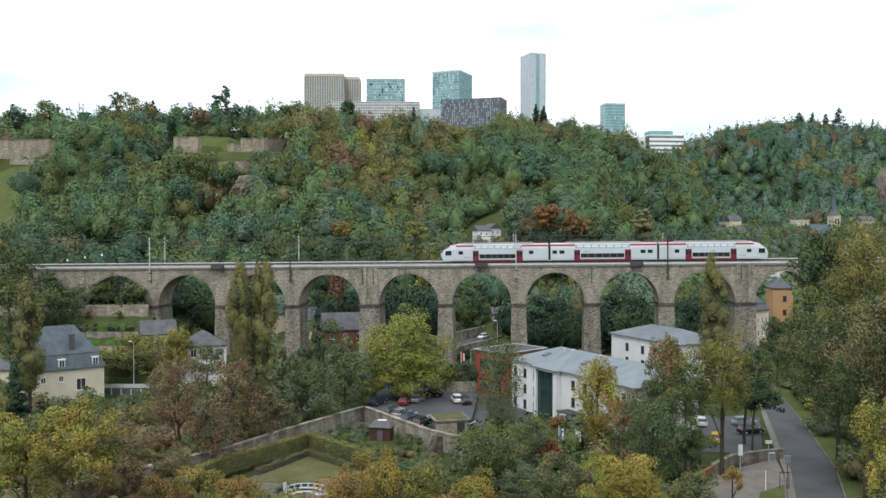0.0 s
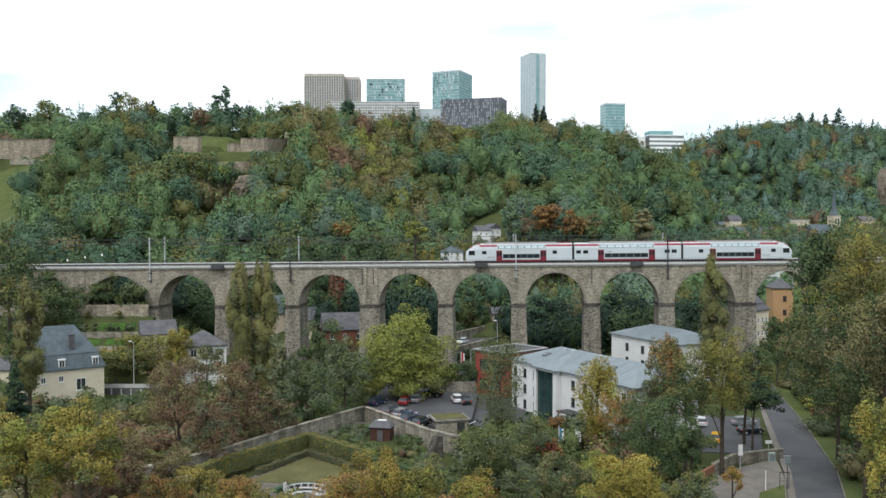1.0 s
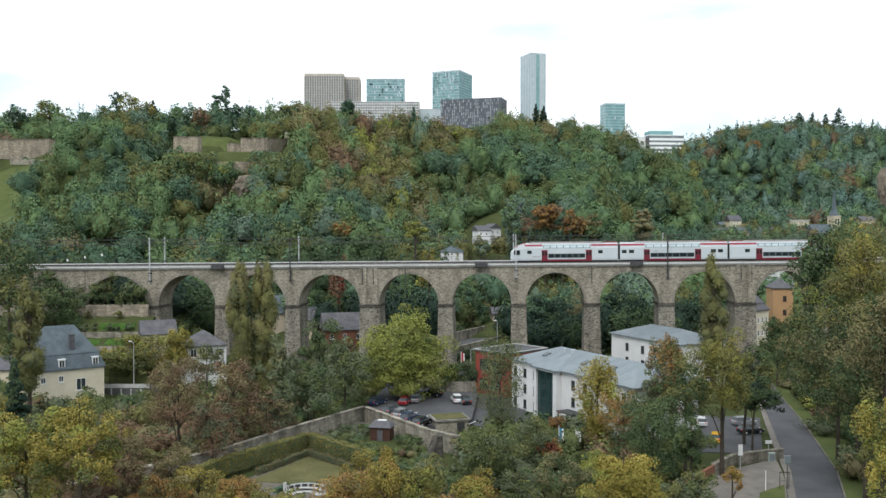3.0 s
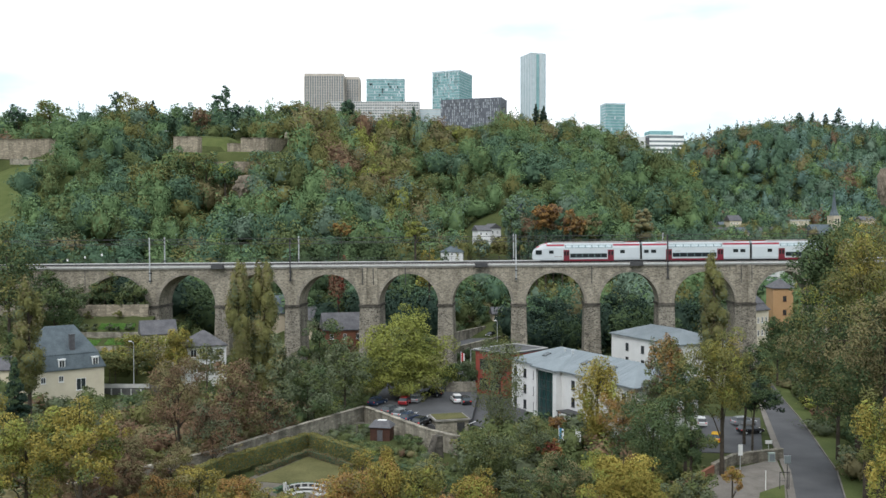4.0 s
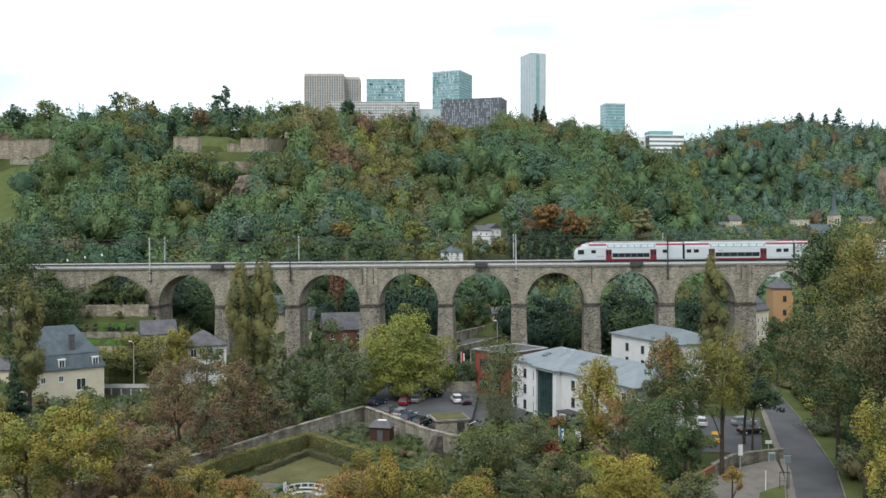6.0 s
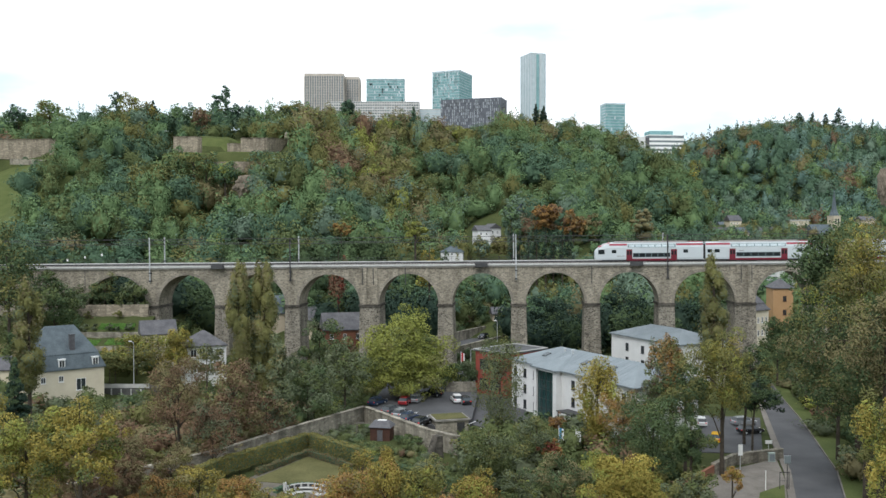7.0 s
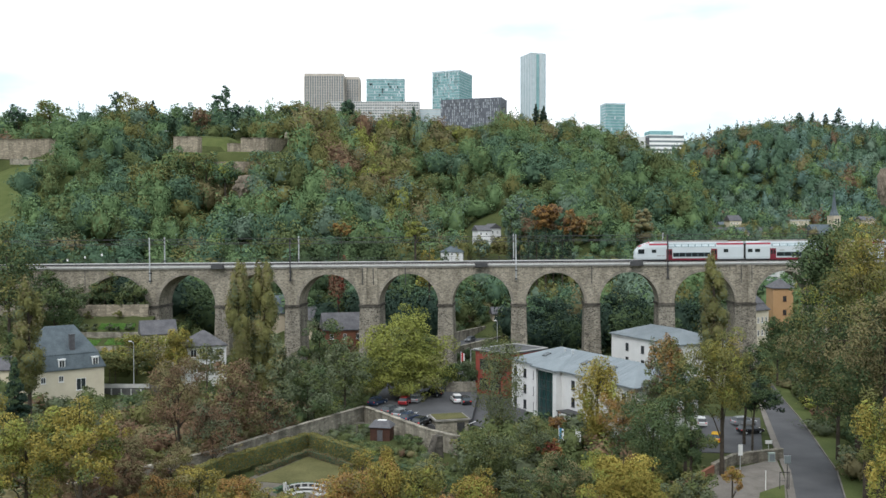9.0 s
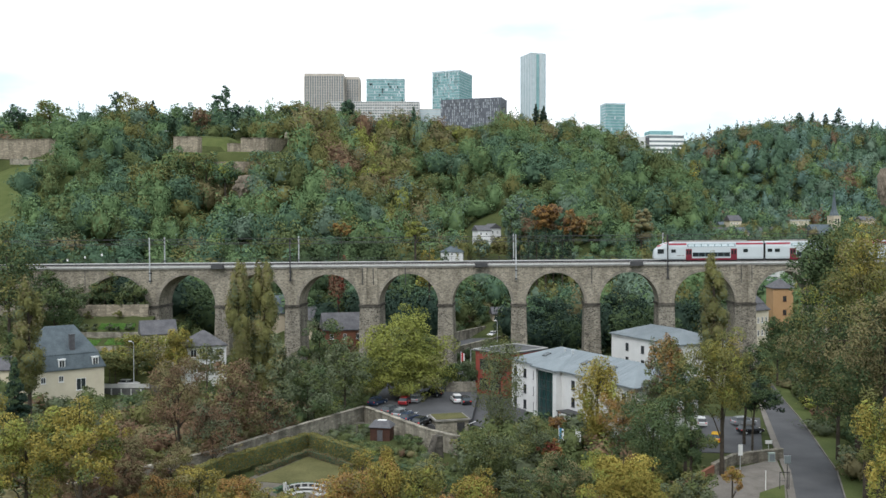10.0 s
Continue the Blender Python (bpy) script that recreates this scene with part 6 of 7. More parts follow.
def office(name, x, y, rz, w, d, z0, z1, body_mat, trim_mat, floor_h, bay, fin=0.0, crown_h=0.0, label="", scatter_panes=0, slab=0.5):
    """An office block: glass body, floor slabs and fins that stand proud."""
    top = empty(name, pose(x, y, z0, 0, 0, rz), label=label, category="office building", group="plateau offices")
    h = z1 - z0
    part("body", boxes((0, w, 0, d, 0, h)), body_mat, top)
    n = int(h / floor_h)
    for i in range(n + 1):
        part("floor_band", boxes((-0.25, w + 0.25, -0.25, d + 0.25, i * floor_h - slab, i * floor_h)), trim_mat, top)
    if fin:
        for i in range(int(w / bay) + 1):
            part("fin", boxes((i * bay - 0.15 * bay, i * bay + 0.15 * bay, -fin, -0.26, 0, h)), trim_mat, top)
        for i in range(int(d / bay) + 1):
            for xx in ((-fin, -0.26), (w + 0.26, w + fin)):
                part("fin", boxes((*xx, i * bay - 0.15 * bay, i * bay + 0.15 * bay, 0, h)), trim_mat, top)
    if scatter_panes:
        r = np.random.default_rng(int(w * 10))
        for i in range(scatter_panes):
            a, b = r.integers(0, int(w / 2.4)), r.integers(max(0, n - 14), max(1, n))
            part("blind", boxes((a * 2.4 + 0.4, a * 2.4 + (1.3 if body_mat == DARKGRID else 2.2), -0.6 if body_mat == DARKGRID else -0.12, -0.004, b * floor_h + 0.1, (b + 1) * floor_h - slab - 0.1)), COOLPANEL if body_mat == DARKGRID else PALEGLASS if r.random() < 0.35 else DEEPTEAL, top)
    if crown_h:
        part("parapet", boxes((-0.4, w + 0.4, -0.4, d + 0.4, h, h + crown_h)), trim_mat, top)
    return top


office("bronze_tower", -206.19, 1300, 0, 57.45, 26, 60, 266.41, MIDGLASS, BRONZE, 3.9, 3.6, 0.9, 4.0, "bronze-clad office tower with vertical fins")
office("bronze_tower", -150.43, 1330, 0, 22.47, 26, 60, 266.61, MIDGLASS, BRONZE, 3.9, 3.6, 0.9, 4.0, "bronze-clad office tower with vertical fins")
office("glass_tower", -121.10, 1380, 0, 60.09, 30, 60, 275.31, TEAL, PALEGLASS, 4.2, 3.6, 0, 1.6, "teal glass office block", 150)
office("glass_tower", -16.43, 1350, -24, 45.29, 52.25, 60, 279.58, TEAL, PALEGLASS, 4.2, 3.6, 0, 2.4, "teal glass office tower", 170)
office("office_slab", -153.99, 1150, 0, 122.57, 20, 60, 205.57, MIDGLASS, PALECLAD, 3.6, 3.2, 0.45, 0.8, "long grey office slab with window bands", 70, slab=1.5)
office("dark_cube", -2.18, 1120, -18, 78.7, 30, 55, 203.0, DARKGRID, DARKGRID, 4.0, 3.0, 0.5, 0.8, "dark clad office block with scattered windows", 420)
office("pale_pavilion", -64.43, 1180, 0, 62.88, 20, 60, 200.11, PALEGLASS, PALECLAD, 4, 4, 0, 0.8, "low pale pavilion between the towers")
sky_tower = office("slender_tower", 145.15, 1440, 22, 26.39, 38, 60, 328.64, PALEGLASS, COOLCLAD, 3.9, 9.0, 0.6, 1.5, "slender pale glass high-rise with roof masts", slab=0.35)
part("glass_strip", boxes((9.5, 14.5, -1.0, -0.61, 0, 327.70 - 60)), TEAL, sky_tower)
for i in range(7):
    hh = 3 + 4 * ((i * 37) % 5) / 5
    part("roof_mast", rods(((2 + i * 3.4, 4 + (i % 3) * 8, 328.64 - 60), (2 + i * 3.4, 4 + (i % 3) * 8, 328.64 - 60 + hh), 0.25, 0.15, 6)), STEEL, sky_tower)
office("glass_tower", 224.0, 1200, 10, 28.0, 22, 50, 209.89, TEAL, PALEGLASS, 4.0, 3.6, 0, 2.0, "teal glass office tower with a rounded top", 20)
white_office = office("white_office", 203.49, 860, 6, 35.5, 22, 60, 129.77, MIDGLASS, WFRAME, 4.2, 6, 0, 0.8, "white banded office building on the ridge", slab=2.2)
part("wing", boxes((-14, -4.5, -2, 14, 0, 128.10 - 60)), WHITE, white_office)
part("link", boxes((-4.4, -0.3, -1, 12, 0, 127.54 - 60)), DARKSLATE, white_office)
part("penthouse", boxes((2, 25.71, 4, 20, 129.77 - 59, 134.77 - 60)), TEAL, white_office)


# ---- fort on the hill ----
def wall_run(name, pts, h, t, material, label, category="wall", coping=None, kind=""):
    """A wall along ground points (x, y, foot); one mesh with an optional coping part."""
    top = empty(name, None, label=label, category=category, kind=kind)
    for (x0, y0, z0), (x1, y1, z1) in zip(pts, pts[1:]):
        d = Vector((x1 - x0, y1 - y0, 0)).normalized()
        n = Vector((-d.y, d.x, 0)) * t / 2
        c = [(x0 - n.x, y0 - n.y), (x1 - n.x, y1 - n.y), (x1 + n.x, y1 + n.y), (x0 + n.x, y0 + n.y)]
        zz = (z0, z1, z1, z0)
        bm = bmesh.new()
        hexa(bm, [(*c[i], zz[i] - 1.5) for i in range(4)] + [(*c[i], zz[i] + h) for i in range(4)])
        part("stretch", bm, material, top)
        if coping:
            k = n * 1.35
            c = [(x0 - k.x, y0 - k.y), (x1 - k.x, y1 - k.y), (x1 + k.x, y1 + k.y), (x0 + k.x, y0 + k.y)]
            bm = bmesh.new()
            hexa(bm, [(*c[i], zz[i] + h + 0.003) for i in range(4)] + [(*c[i], zz[i] + h + 0.18) for i in range(4)])
            part("coping", bm, coping, top)
    return top


wall_run("fort_wall", [(-232.67, 425.00, 71.66), (-198.22, 428.00, 71.92), (-179.89, 432.00, 72.82)], 8.2, 2.0, FORTSTONE, "long weathered pinkish fortress wall above a lawn", coping=FORTSTONE)
wall_run("ruin_wall", [(-207.71, 418.00, 68.62), (-181.46, 420.00, 68.23)], 1.2, 0.8, GARDENSTONE, "low broken ruin wall on the lawn")
wall_run("fort_wall", [(-124.10, 402.00, 72.54), (-112.63, 402.00, 72.54), (-114.90, 412.00, 72.94)], 6.0, 1.8, FORTSTONE, "pale fortress wall corner on a grassy terrace", coping=FORTSTONE)
wall_run("fort_wall", [(-99.34, 402.00, 71.23), (-92.82, 402.00, 71.23)], 4.2, 1.5, FORTSTONE, "fortress wall with small openings", coping=FORTSTONE)
wall_run("fort_wall", [(-92.16, 398.00, 70.36), (-81.32, 398.00, 70.62), (-76.35, 425.00, 73.0)], 7.0, 1.8, FORTSTONE, "pale angular fortress bastion wall", coping=FORTSTONE)
wall_run("fort_wall", [(-101.71, 388.00, 62.69), (-79.46, 390.00, 62.83)], 3.4, 1.5, FORTSTONE, "lower terrace wall of the fort")
turret = empty("watch_turret", pose(-75.89, 424.00, 75.69), label="small round stone watch turret with a pointed cap", category="turret")
part("drum", rods(((0, 0, 0), (0, 0, 6.2), 1.1, 1.25, 12)), FORTSTONE, turret)
part("cap", rods(((0, 0, 6.203), (0, 0, 8.4), 1.5, 0.1, 12)), ASHLAR, turret)


def field(name, outline, material, label, lift=0.12, step=4.0, category="lawn"):
    """A patch of lawn or path that follows the ground."""
    xs, ys = [p[0] for p in outline], [p[1] for p in outline]
    gx, gy = np.arange(min(xs), max(xs) + step, step), np.arange(min(ys), max(ys) + step, step)
    mx, my = np.meshgrid(gx, gy)
    v = np.stack([mx, my, height(mx, my) + lift], -1).reshape(-1, 3)
    n = len(gx)

    def inside(x, y):
        c, j = False, len(outline) - 1
        for i in range(len(outline)):
            (xi, yi), (xj, yj) = outline[i], outline[j]
            if (yi > y) != (yj > y) and x < (xj - xi) * (y - yi) / (yj - yi) + xi:
                c = not c
            j = i
        return c
    f = [(i * n + j, i * n + j + 1, (i + 1) * n + j + 1, (i + 1) * n + j) for i in range(len(gy) - 1) for j in range(n - 1) if inside(gx[j] + step / 2, gy[i] + step / 2)]
    ob = new(name, smesh(name, v, f, [material], smooth=True))
    return tagged(ob, label, category, kind="structure")


field("lawn_fort", [(-262, 318), (-146, 318), (-156, 360), (-172, 422), (-262, 422)], LAWN, "green lawn sloping below the fortress wall")
field("lawn_terrace", [(-128, 388), (-84, 388), (-80, 412), (-97, 446), (-126, 446)], LAWN, "grass terrace inside the fort", lift=0.5)
field("meadow", [(6, 300), (26, 300), (27, 350), (8, 352)], GRASS, "green meadow beside the farmhouses", step=2.0)

# ---- raised street behind the viaduct ----
def strip(a, b, w):
    d = (Vector(b[:2]) - Vector(a[:2])).normalized() * w / 2
    return [(a[0] + d.y, a[1] - d.x), (b[0] + d.y, b[1] - d.x), (b[0] - d.y, b[1] + d.x), (a[0] - d.y, a[1] + d.x)]


SA, SB = (-16.86, 208.61, 3.00), (34.31, 299.34, 3.00)
STREET_TURN = math.degrees(math.atan2(SA[1] - SB[1], SA[0] - SB[0]))
tagged(part("road_street", sheet("road_street", strip(SA, SB, 6.4), 3.0, 4.0), ASPHALT), "grey asphalt street on a stone embankment", "road", kind="structure")
dS = (Vector(SB[:2]) - Vector(SA[:2])).normalized()
nS = Vector((dS.y, -dS.x)) * 3.45
wall_run("street_wall", [(SA[0] + nS.x, SA[1] + nS.y, 0.5), (SB[0] + nS.x, SB[1] + nS.y, 0.5)], 2.75, 0.5, GARDENSTONE, "stone retaining wall along the street", coping=GARDENSTONE)
wall_run("car_park_wall", [(0.69, 177, 2.2), (6.67, 177, 2.2)], 1.9, 0.4, GARDENSTONE, "low rubble wall at the end of the car park", coping=GARDENSTONE)
BA = Vector(SA[:2]) + dS * 12 - nS * 1.15
BB = Vector(SA[:2]) + dS * 68 - nS * 1.15
wall_run("bank_wall", [(BA.x, BA.y, 2.6), (BB.x, BB.y, 2.6)], 2.9, 0.5, GARDENSTONE, "low dark stone wall holding the bank above the street", coping=GARDENSTONE)
field("grass_bank", [(0, 262), (18, 262), (16, 284), (-6, 284)], GRASS, "grass bank above the street", step=2.0)
# ---- hotel car park and garden wall ----
tagged(part("pavement_car_park", sheet("pavement_car_park", [(-14.17, 159.65), (-1.33, 145.24), (5.02, 150.95), (6.88, 172.91), (7.21, 204.79), (-10.90, 199.09)], 2.3, 2.0), ASPHALT), "grey asphalt car park beside the hotel", "car park", kind="structure")
tagged(part("pavement_hotel", sheet("pavement_hotel", [(5.16, 151.90), (11.05, 145.90), (16.95, 147.56), (14.05, 185.68), (6.55, 179.26)], 1.1, 0.5), ASPHALT), "grey asphalt apron before the hotel", "car park", kind="structure")
bm = bmesh.new()
for i in range(7):
    a = Vector((-9.11, 155.18)) + Vector((2.55, -1.9)) * i
    d = Vector((2.0, 3.6))
    q = strip(a, a + d, 0.14)
    hexa(bm, [(*p, 2.29) for p in q] + [(*p, 2.306) for p in q])
tagged(part("bay_lines", bm, WFRAME), "painted white parking bay lines", "marking", kind="structure")
wall_run("garden_wall", [(-46.08, 106.12, 1.00), (-31.24, 124.52, 1.00), (-24.43, 137.04, 1.00), (-13.99, 154.16, 1.00), (-2.22, 135.96, 1.00), (2.40, 131.48, 1.00)], 2.8, 0.6, GARDENSTONE, "tall stained stone garden wall between car park and garden", coping=GARDENSTONE)
bx = pose(-1.35, 129.51, 1.00, 0, 0, -52)
butt = empty("buttress", bx, label="dark sloping stone buttress against the garden wall", category="buttress")
bm = bmesh.new()
hexa(bm, [(-0.9, -1.5, -1), (0.9, -1.5, -1), (0.9, 1.2, -1), (-0.9, 1.2, -1), (-0.6, 0.2, 3.4), (0.6, 0.2, 3.4), (0.6, 1.2, 3.4), (-0.6, 1.2, 3.4)])
part("block", bm, DARKSTONE, butt)
# roofed store at the car park's edge
store = empty("bin_store", pose(-1.13, 144.69, 1.00, 0, 0, 14), label="low rendered bin store with a grassed flat roof", category="shed")
part("wall", boxes((0, 5.6, 0, 4.5, -0.5, 2.2)), GARDENSTONE, store)
part("roof", boxes((-0.25, 5.85, -0.25, 4.75, 2.203, 2.5)), WEATHERED, store)
part("green_roof", boxes((0.1, 5.5, 0.1, 4.4, 2.503, 2.6)), DRYLAWN, store)
part("door", boxes((3.6, 4.9, -0.05, 0.02, -0.2, 1.9)), DARKSTEEL, store)
shed = empty("garden_shed", pose(-11.86, 140.77, 1.00, 0, 0, -12), label="small red-brown wooden garden shed with a skylight", category="shed")
part("wall", boxes((0, 3.3, 0, 2.6, -0.3, 2.2)), WOOD, shed)
bm = bmesh.new()
hexa(bm, [(-0.25, -0.3, 2.203), (3.55, -0.3, 2.203), (3.55, 2.9, 2.203), (-0.25, 2.9, 2.203), (0.4, 0.9, 3.1), (2.9, 0.9, 3.1), (2.9, 1.7, 3.1), (0.4, 1.7, 3.1)])
part("roof", bm, DARKSLATE, shed)
part("skylight", boxes((1.0, 2.4, 0.95, 1.65, 3.103, 3.2)), WFRAME, shed)
part("door", boxes((1.2, 2.1, -0.05, 0.02, -0.2, 1.8)), DARKSLATE, shed)
swing = empty("climbing_frame", pose(-14.28, 143.89, 1.00, 0, 0, -15), label="pale timber climbing frame on the grass", category="play frame")
for a in ((0, 0), (2.6, 0)):
    part("post", rods(((a[0], -0.5, 0), (a[0], 0.0, 2.2), 0.06), ((a[0], 0.5, 0), (a[0], 0.0, 2.2), 0.06)), PAVING, swing)
part("beam", rods(((-0.2, 0, 2.22), (2.8, 0, 2.22), 0.07)), PAVING, swing)


# ---- formal garden with clipped hedges ----
def hedge_run(a, b, z0, z1, t, colours, leaves, label, stems=False, name="hedge"):
    """A clipped hedge: dense leaf sprays over a straight block, on short stems."""
    a, b = Vector(a), Vector(b)
    L = (b - a).length
    top = empty(name, pose(a.x, a.y, 1.0, 0, 0, math.degrees(math.atan2(b.y - a.y, b.x - a.x))), label=label, category="hedge", group="garden hedges")
    r = np.random.default_rng(int(L * 100))
    n = leaves
    side = r.choice(5, n, p=[0.34, 0.34, 0.26, 0.03, 0.03])
    p = np.stack([r.uniform(0, L, n), r.uniform(-t / 2, t / 2, n), r.uniform(z0, z1, n)], 1)
    nn = r.normal(size=(n, 3)) * 0.4
    for k, (ax, val, sg) in enumerate(((1, -t / 2, -1), (1, t / 2, 1), (2, z1, 1), (0, 0, -1), (0, L, 1))):
        m = side == k
        p[m, ax] = val + r.normal(size=m.sum()) * 0.06
        nn[m, ax] += sg
    p[:, 2] += 0.08 * np.sin(p[:, 0] * 1.7)
    v, f = leaf_faces(p, nn, 0.17, r, 4)
    idx = r.choice(len(colours), n, p=[0.7] + [0.3 / (len(colours) - 1)] * (len(colours) - 1))
    ob = new("leaves", smesh("leaves", v, f, [LEAF[c] for c in colours], idx))
    ob.parent = top
    part("core", boxes((0.15, L - 0.15, -t / 2 + 0.12, t / 2 - 0.12, z0 + 0.1, z1 - 0.12)), LEAF["dark"], top)
    bm = bmesh.new()
    for i in range(max(2, int(L / 2.2))):
        x = 0.5 + i * 2.2
        if x < L:
            rod(bm, (x, 0, -0.2), (x, 0, z0 + 0.2), 0.07, 0.06, 6)
    part("stems", bm, BARK, top)


HA, HB, HC, HD = (-30.11, 119.35), (-20.67, 133.51), (-11.66, 123.93), (5.36, 107.90)
HE = (-34.72, 109.73)
hedge_run(HA, HB, 0.7, 2.9, 1.3, ("olive", "brown", "yellow"), 9500, "tall clipped olive hedge on bare stems")
hedge_run(HE, HA, 0.7, 2.9, 1.3, ("olive", "brown", "yellow"), 6500, "tall clipped olive hedge on bare stems")
hedge_run(HB, HC, 0.7, 2.9, 1.3, ("olive", "yellow", "brown"), 6200, "tall clipped olive hedge on bare stems")
hedge_run(HC, HD, 0.2, 2.2, 1.4, ("moss", "olive", "shade"), 9500, "long clipped green hedge")
LA, LB, LC = (-25.90, 120.46), (-20.47, 131.15), (-12.51, 122.75)
hedge_run(LA, LB, 0.05, 0.95, 0.7, ("brown", "rust", "dark"), 2600, "low dark brown hedge round the lawn")
hedge_run(LB, LC, 0.05, 0.95, 0.7, ("brown", "rust", "dark"), 2000, "low dark brown hedge round the lawn")
PATH = mat("gravel_path", (0.085, 0.076, 0.06), (0.15, 0.135, 0.11), 0.95, 0.6, 12, 0.4)
tagged(part("path_garden", sheet("path_garden", [(-28.60, 113.92), (-21.03, 134.70), (-10.68, 121.99), (-6.02, 109.57), (-25.75, 108.19)], 1.06, 0.3), PATH), "pale gravel path round the garden lawn", "path", kind="structure")
tagged(part("lawn_garden", sheet("lawn_garden", [(-26.2, 117.6), (-20.35, 130.3), (-12.4, 122.1), (-16.4, 115.2)], 1.12, 0.3), DRYLAWN), "small triangular lawn inside low hedges", "lawn", kind="structure")
# curved bench on a stone plinth, with a curved clipped border behind
seat_c = Vector((-17.80, 110.67))
bench = empty("curved_bench", pose(seat_c.x, seat_c.y, 1.06), label="curved pale stone bench with wooden slats on a paved plinth", category="bench")


def arc_block(r0, r1, z0, z1, a0, a1, n=14):
    bm = bmesh.new()
    an = np.linspace(radians(a0), radians(a1), n)
    for p, q in zip(an, an[1:]):
        hexa(bm, [(r0 * math.cos(p), r0 * math.sin(p), z0), (r1 * math.cos(p), r1 * math.sin(p), z0), (r1 * math.cos(q), r1 * math.sin(q), z0), (r0 * math.cos(q), r0 * math.sin(q), z0),
                  (r0 * math.cos(p), r0 * math.sin(p), z1), (r1 * math.cos(p), r1 * math.sin(p), z1), (r1 * math.cos(q), r1 * math.sin(q), z1), (r0 * math.cos(q), r0 * math.sin(q), z1)])
    bmesh.ops.recalc_face_normals(bm, faces=bm.faces)
    return bm


part("plinth", arc_block(1.5, 3.2, -0.2, 0.14, 10, 170), CONCRETE, bench)
part("backrest", arc_block(2.65, 2.9, 0.14, 0.95, 25, 155), CONCRETE, bench)
part("seat", arc_block(2.1, 2.64, 0.4, 0.52, 25, 155), CONCRETE, bench)
for a in range(30, 155, 20):
    part("slat_panel", arc_block(2.60, 2.648, 0.55, 0.9, a, a + 14, 4), DARKSTEEL, bench)
for a in (22, 158):
    part("pillar", rods(((2.8 * math.cos(radians(a)), 2.8 * math.sin(radians(a)), 0), (2.8 * math.cos(radians(a)), 2.8 * math.sin(radians(a)), 1.5), 0.28, 0.28, 10)), CONCRETE, bench)
border = empty("curved_border", pose(seat_c.x, seat_c.y, 1.0), label="low curved clipped border of dark box", category="hedge", group="garden hedges")
part("core", arc_block(3.9, 4.5, 0, 0.6, 20, 160), LEAF["dark"], border)
r_ = np.random.default_rng(3)
an_ = r_.uniform(radians(20), radians(160), 1800)
rr_ = r_.uniform(3.8, 4.6, 1800)
pp_ = np.stack([rr_ * np.cos(an_), rr_ * np.sin(an_), r_.uniform(0.1, 0.68, 1800)], 1)
v_, f_ = leaf_faces(pp_, r_.normal(size=(1800, 3)) + np.array([0, 0, 0.8]), 0.16, r_, 4)
ob_ = new("leaves", smesh("leaves", v_, f_, [LEAF["dark"]]))
ob_.parent = border

# ---- road on the east side, and its forecourt ----
ROADPTS = [((43.46, 105.81), (49.55, 105.81)), ((49.03, 121.81), (55.48, 121.81)), ((53.04, 136.28), (59.27, 136.28)), ((58.33, 154.62), (64.08, 154.62)), ((63.32, 172.11), (68.84, 175.61)), ((71.10, 201.58), (75.17, 201.58)), ((78.72, 226.20), (82.70, 226.20))]


def ribbon(name, rows, z, thick, material):
    bm = bmesh.new()
    for (a, b), (c, d) in zip(rows, rows[1:]):
        hexa(bm, [(*a, z - thick), (*b, z - thick), (*d, z - thick), (*c, z - thick), (*a, z), (*b, z), (*d, z), (*c, z)])
    return part(name, bm, material)


tagged(ribbon("road_east", ROADPTS, 1.12, 0.5, ASPHALT), "grey asphalt road running under the viaduct", "road", kind="structure")


def beside(rows, which, off0, off1):
    out = []
    for a, b in rows:
        v = (Vector(b) - Vector(a)).normalized()
        p = Vector(b) if which else Vector(a)
        s = 1 if which else -1
        out.append((tuple(p + v * s * off0), tuple(p + v * s * off1)))
    return out


tagged(ribbon("kerb", beside(ROADPTS, 0, 0.0, 0.18), 1.26, 0.5, PAVING), "pale concrete kerb along the road", "kerb", kind="structure")
tagged(ribbon("kerb", beside(ROADPTS, 1, 0.0, 0.18), 1.26, 0.5, PAVING), "pale concrete kerb along the road", "kerb", kind="structure")
tagged(ribbon("pavement_east", beside(ROADPTS, 0, 0.184, 1.0), 1.24, 0.4, PAVING), "narrow pavement along the road", "pavement", kind="structure")
tagged(ribbon("verge", beside(ROADPTS, 1, 0.184, 3.4), 1.22, 0.4, LAWN), "mown grass verge along the road", "lawn", kind="structure")
tagged(part("pavement_forecourt", sheet("pavement_forecourt", [(32.08, 110.02), (39.06, 121.74), (49.62, 128.74), (46.56, 117.57), (42.16, 105.50), (31.14, 104.43)], 1.2, 0.5), PAVING), "pale paved forecourt beside the road", "pavement", kind="structure")
tagged(part("lawn_forecourt", sheet("lawn_forecourt", [(40.99, 111.77), (45.51, 115.28), (41.46, 104.27), (37.92, 104.27)], 1.26, 0.5), LAWN), "small patch of bright mown grass", "lawn", kind="structure")
wall_run("forecourt_wall", [(37.69, 120.67, 1.10), (42.47, 125.97, 1.10), (50.61, 129.12, 1.10)], 1.4, 0.5, GARDENSTONE, "low curved stone wall round the forecourt", coping=GARDENSTONE)
wall_run("brick_wall", [(29.17, 109.87, 1.10), (37.69, 120.67, 1.10)], 1.3, 0.4, BRICKRED, "low reddish brick wall by the forecourt")
tagged(part("pavement_yard", sheet("pavement_yard", [(37.47, 133.12), (48.83, 132.10), (57.64, 157.45), (47.05, 159.88)], 1.13, 0.5), ASPHALT), "asphalt parking yard under the trees", "car park", kind="structure")
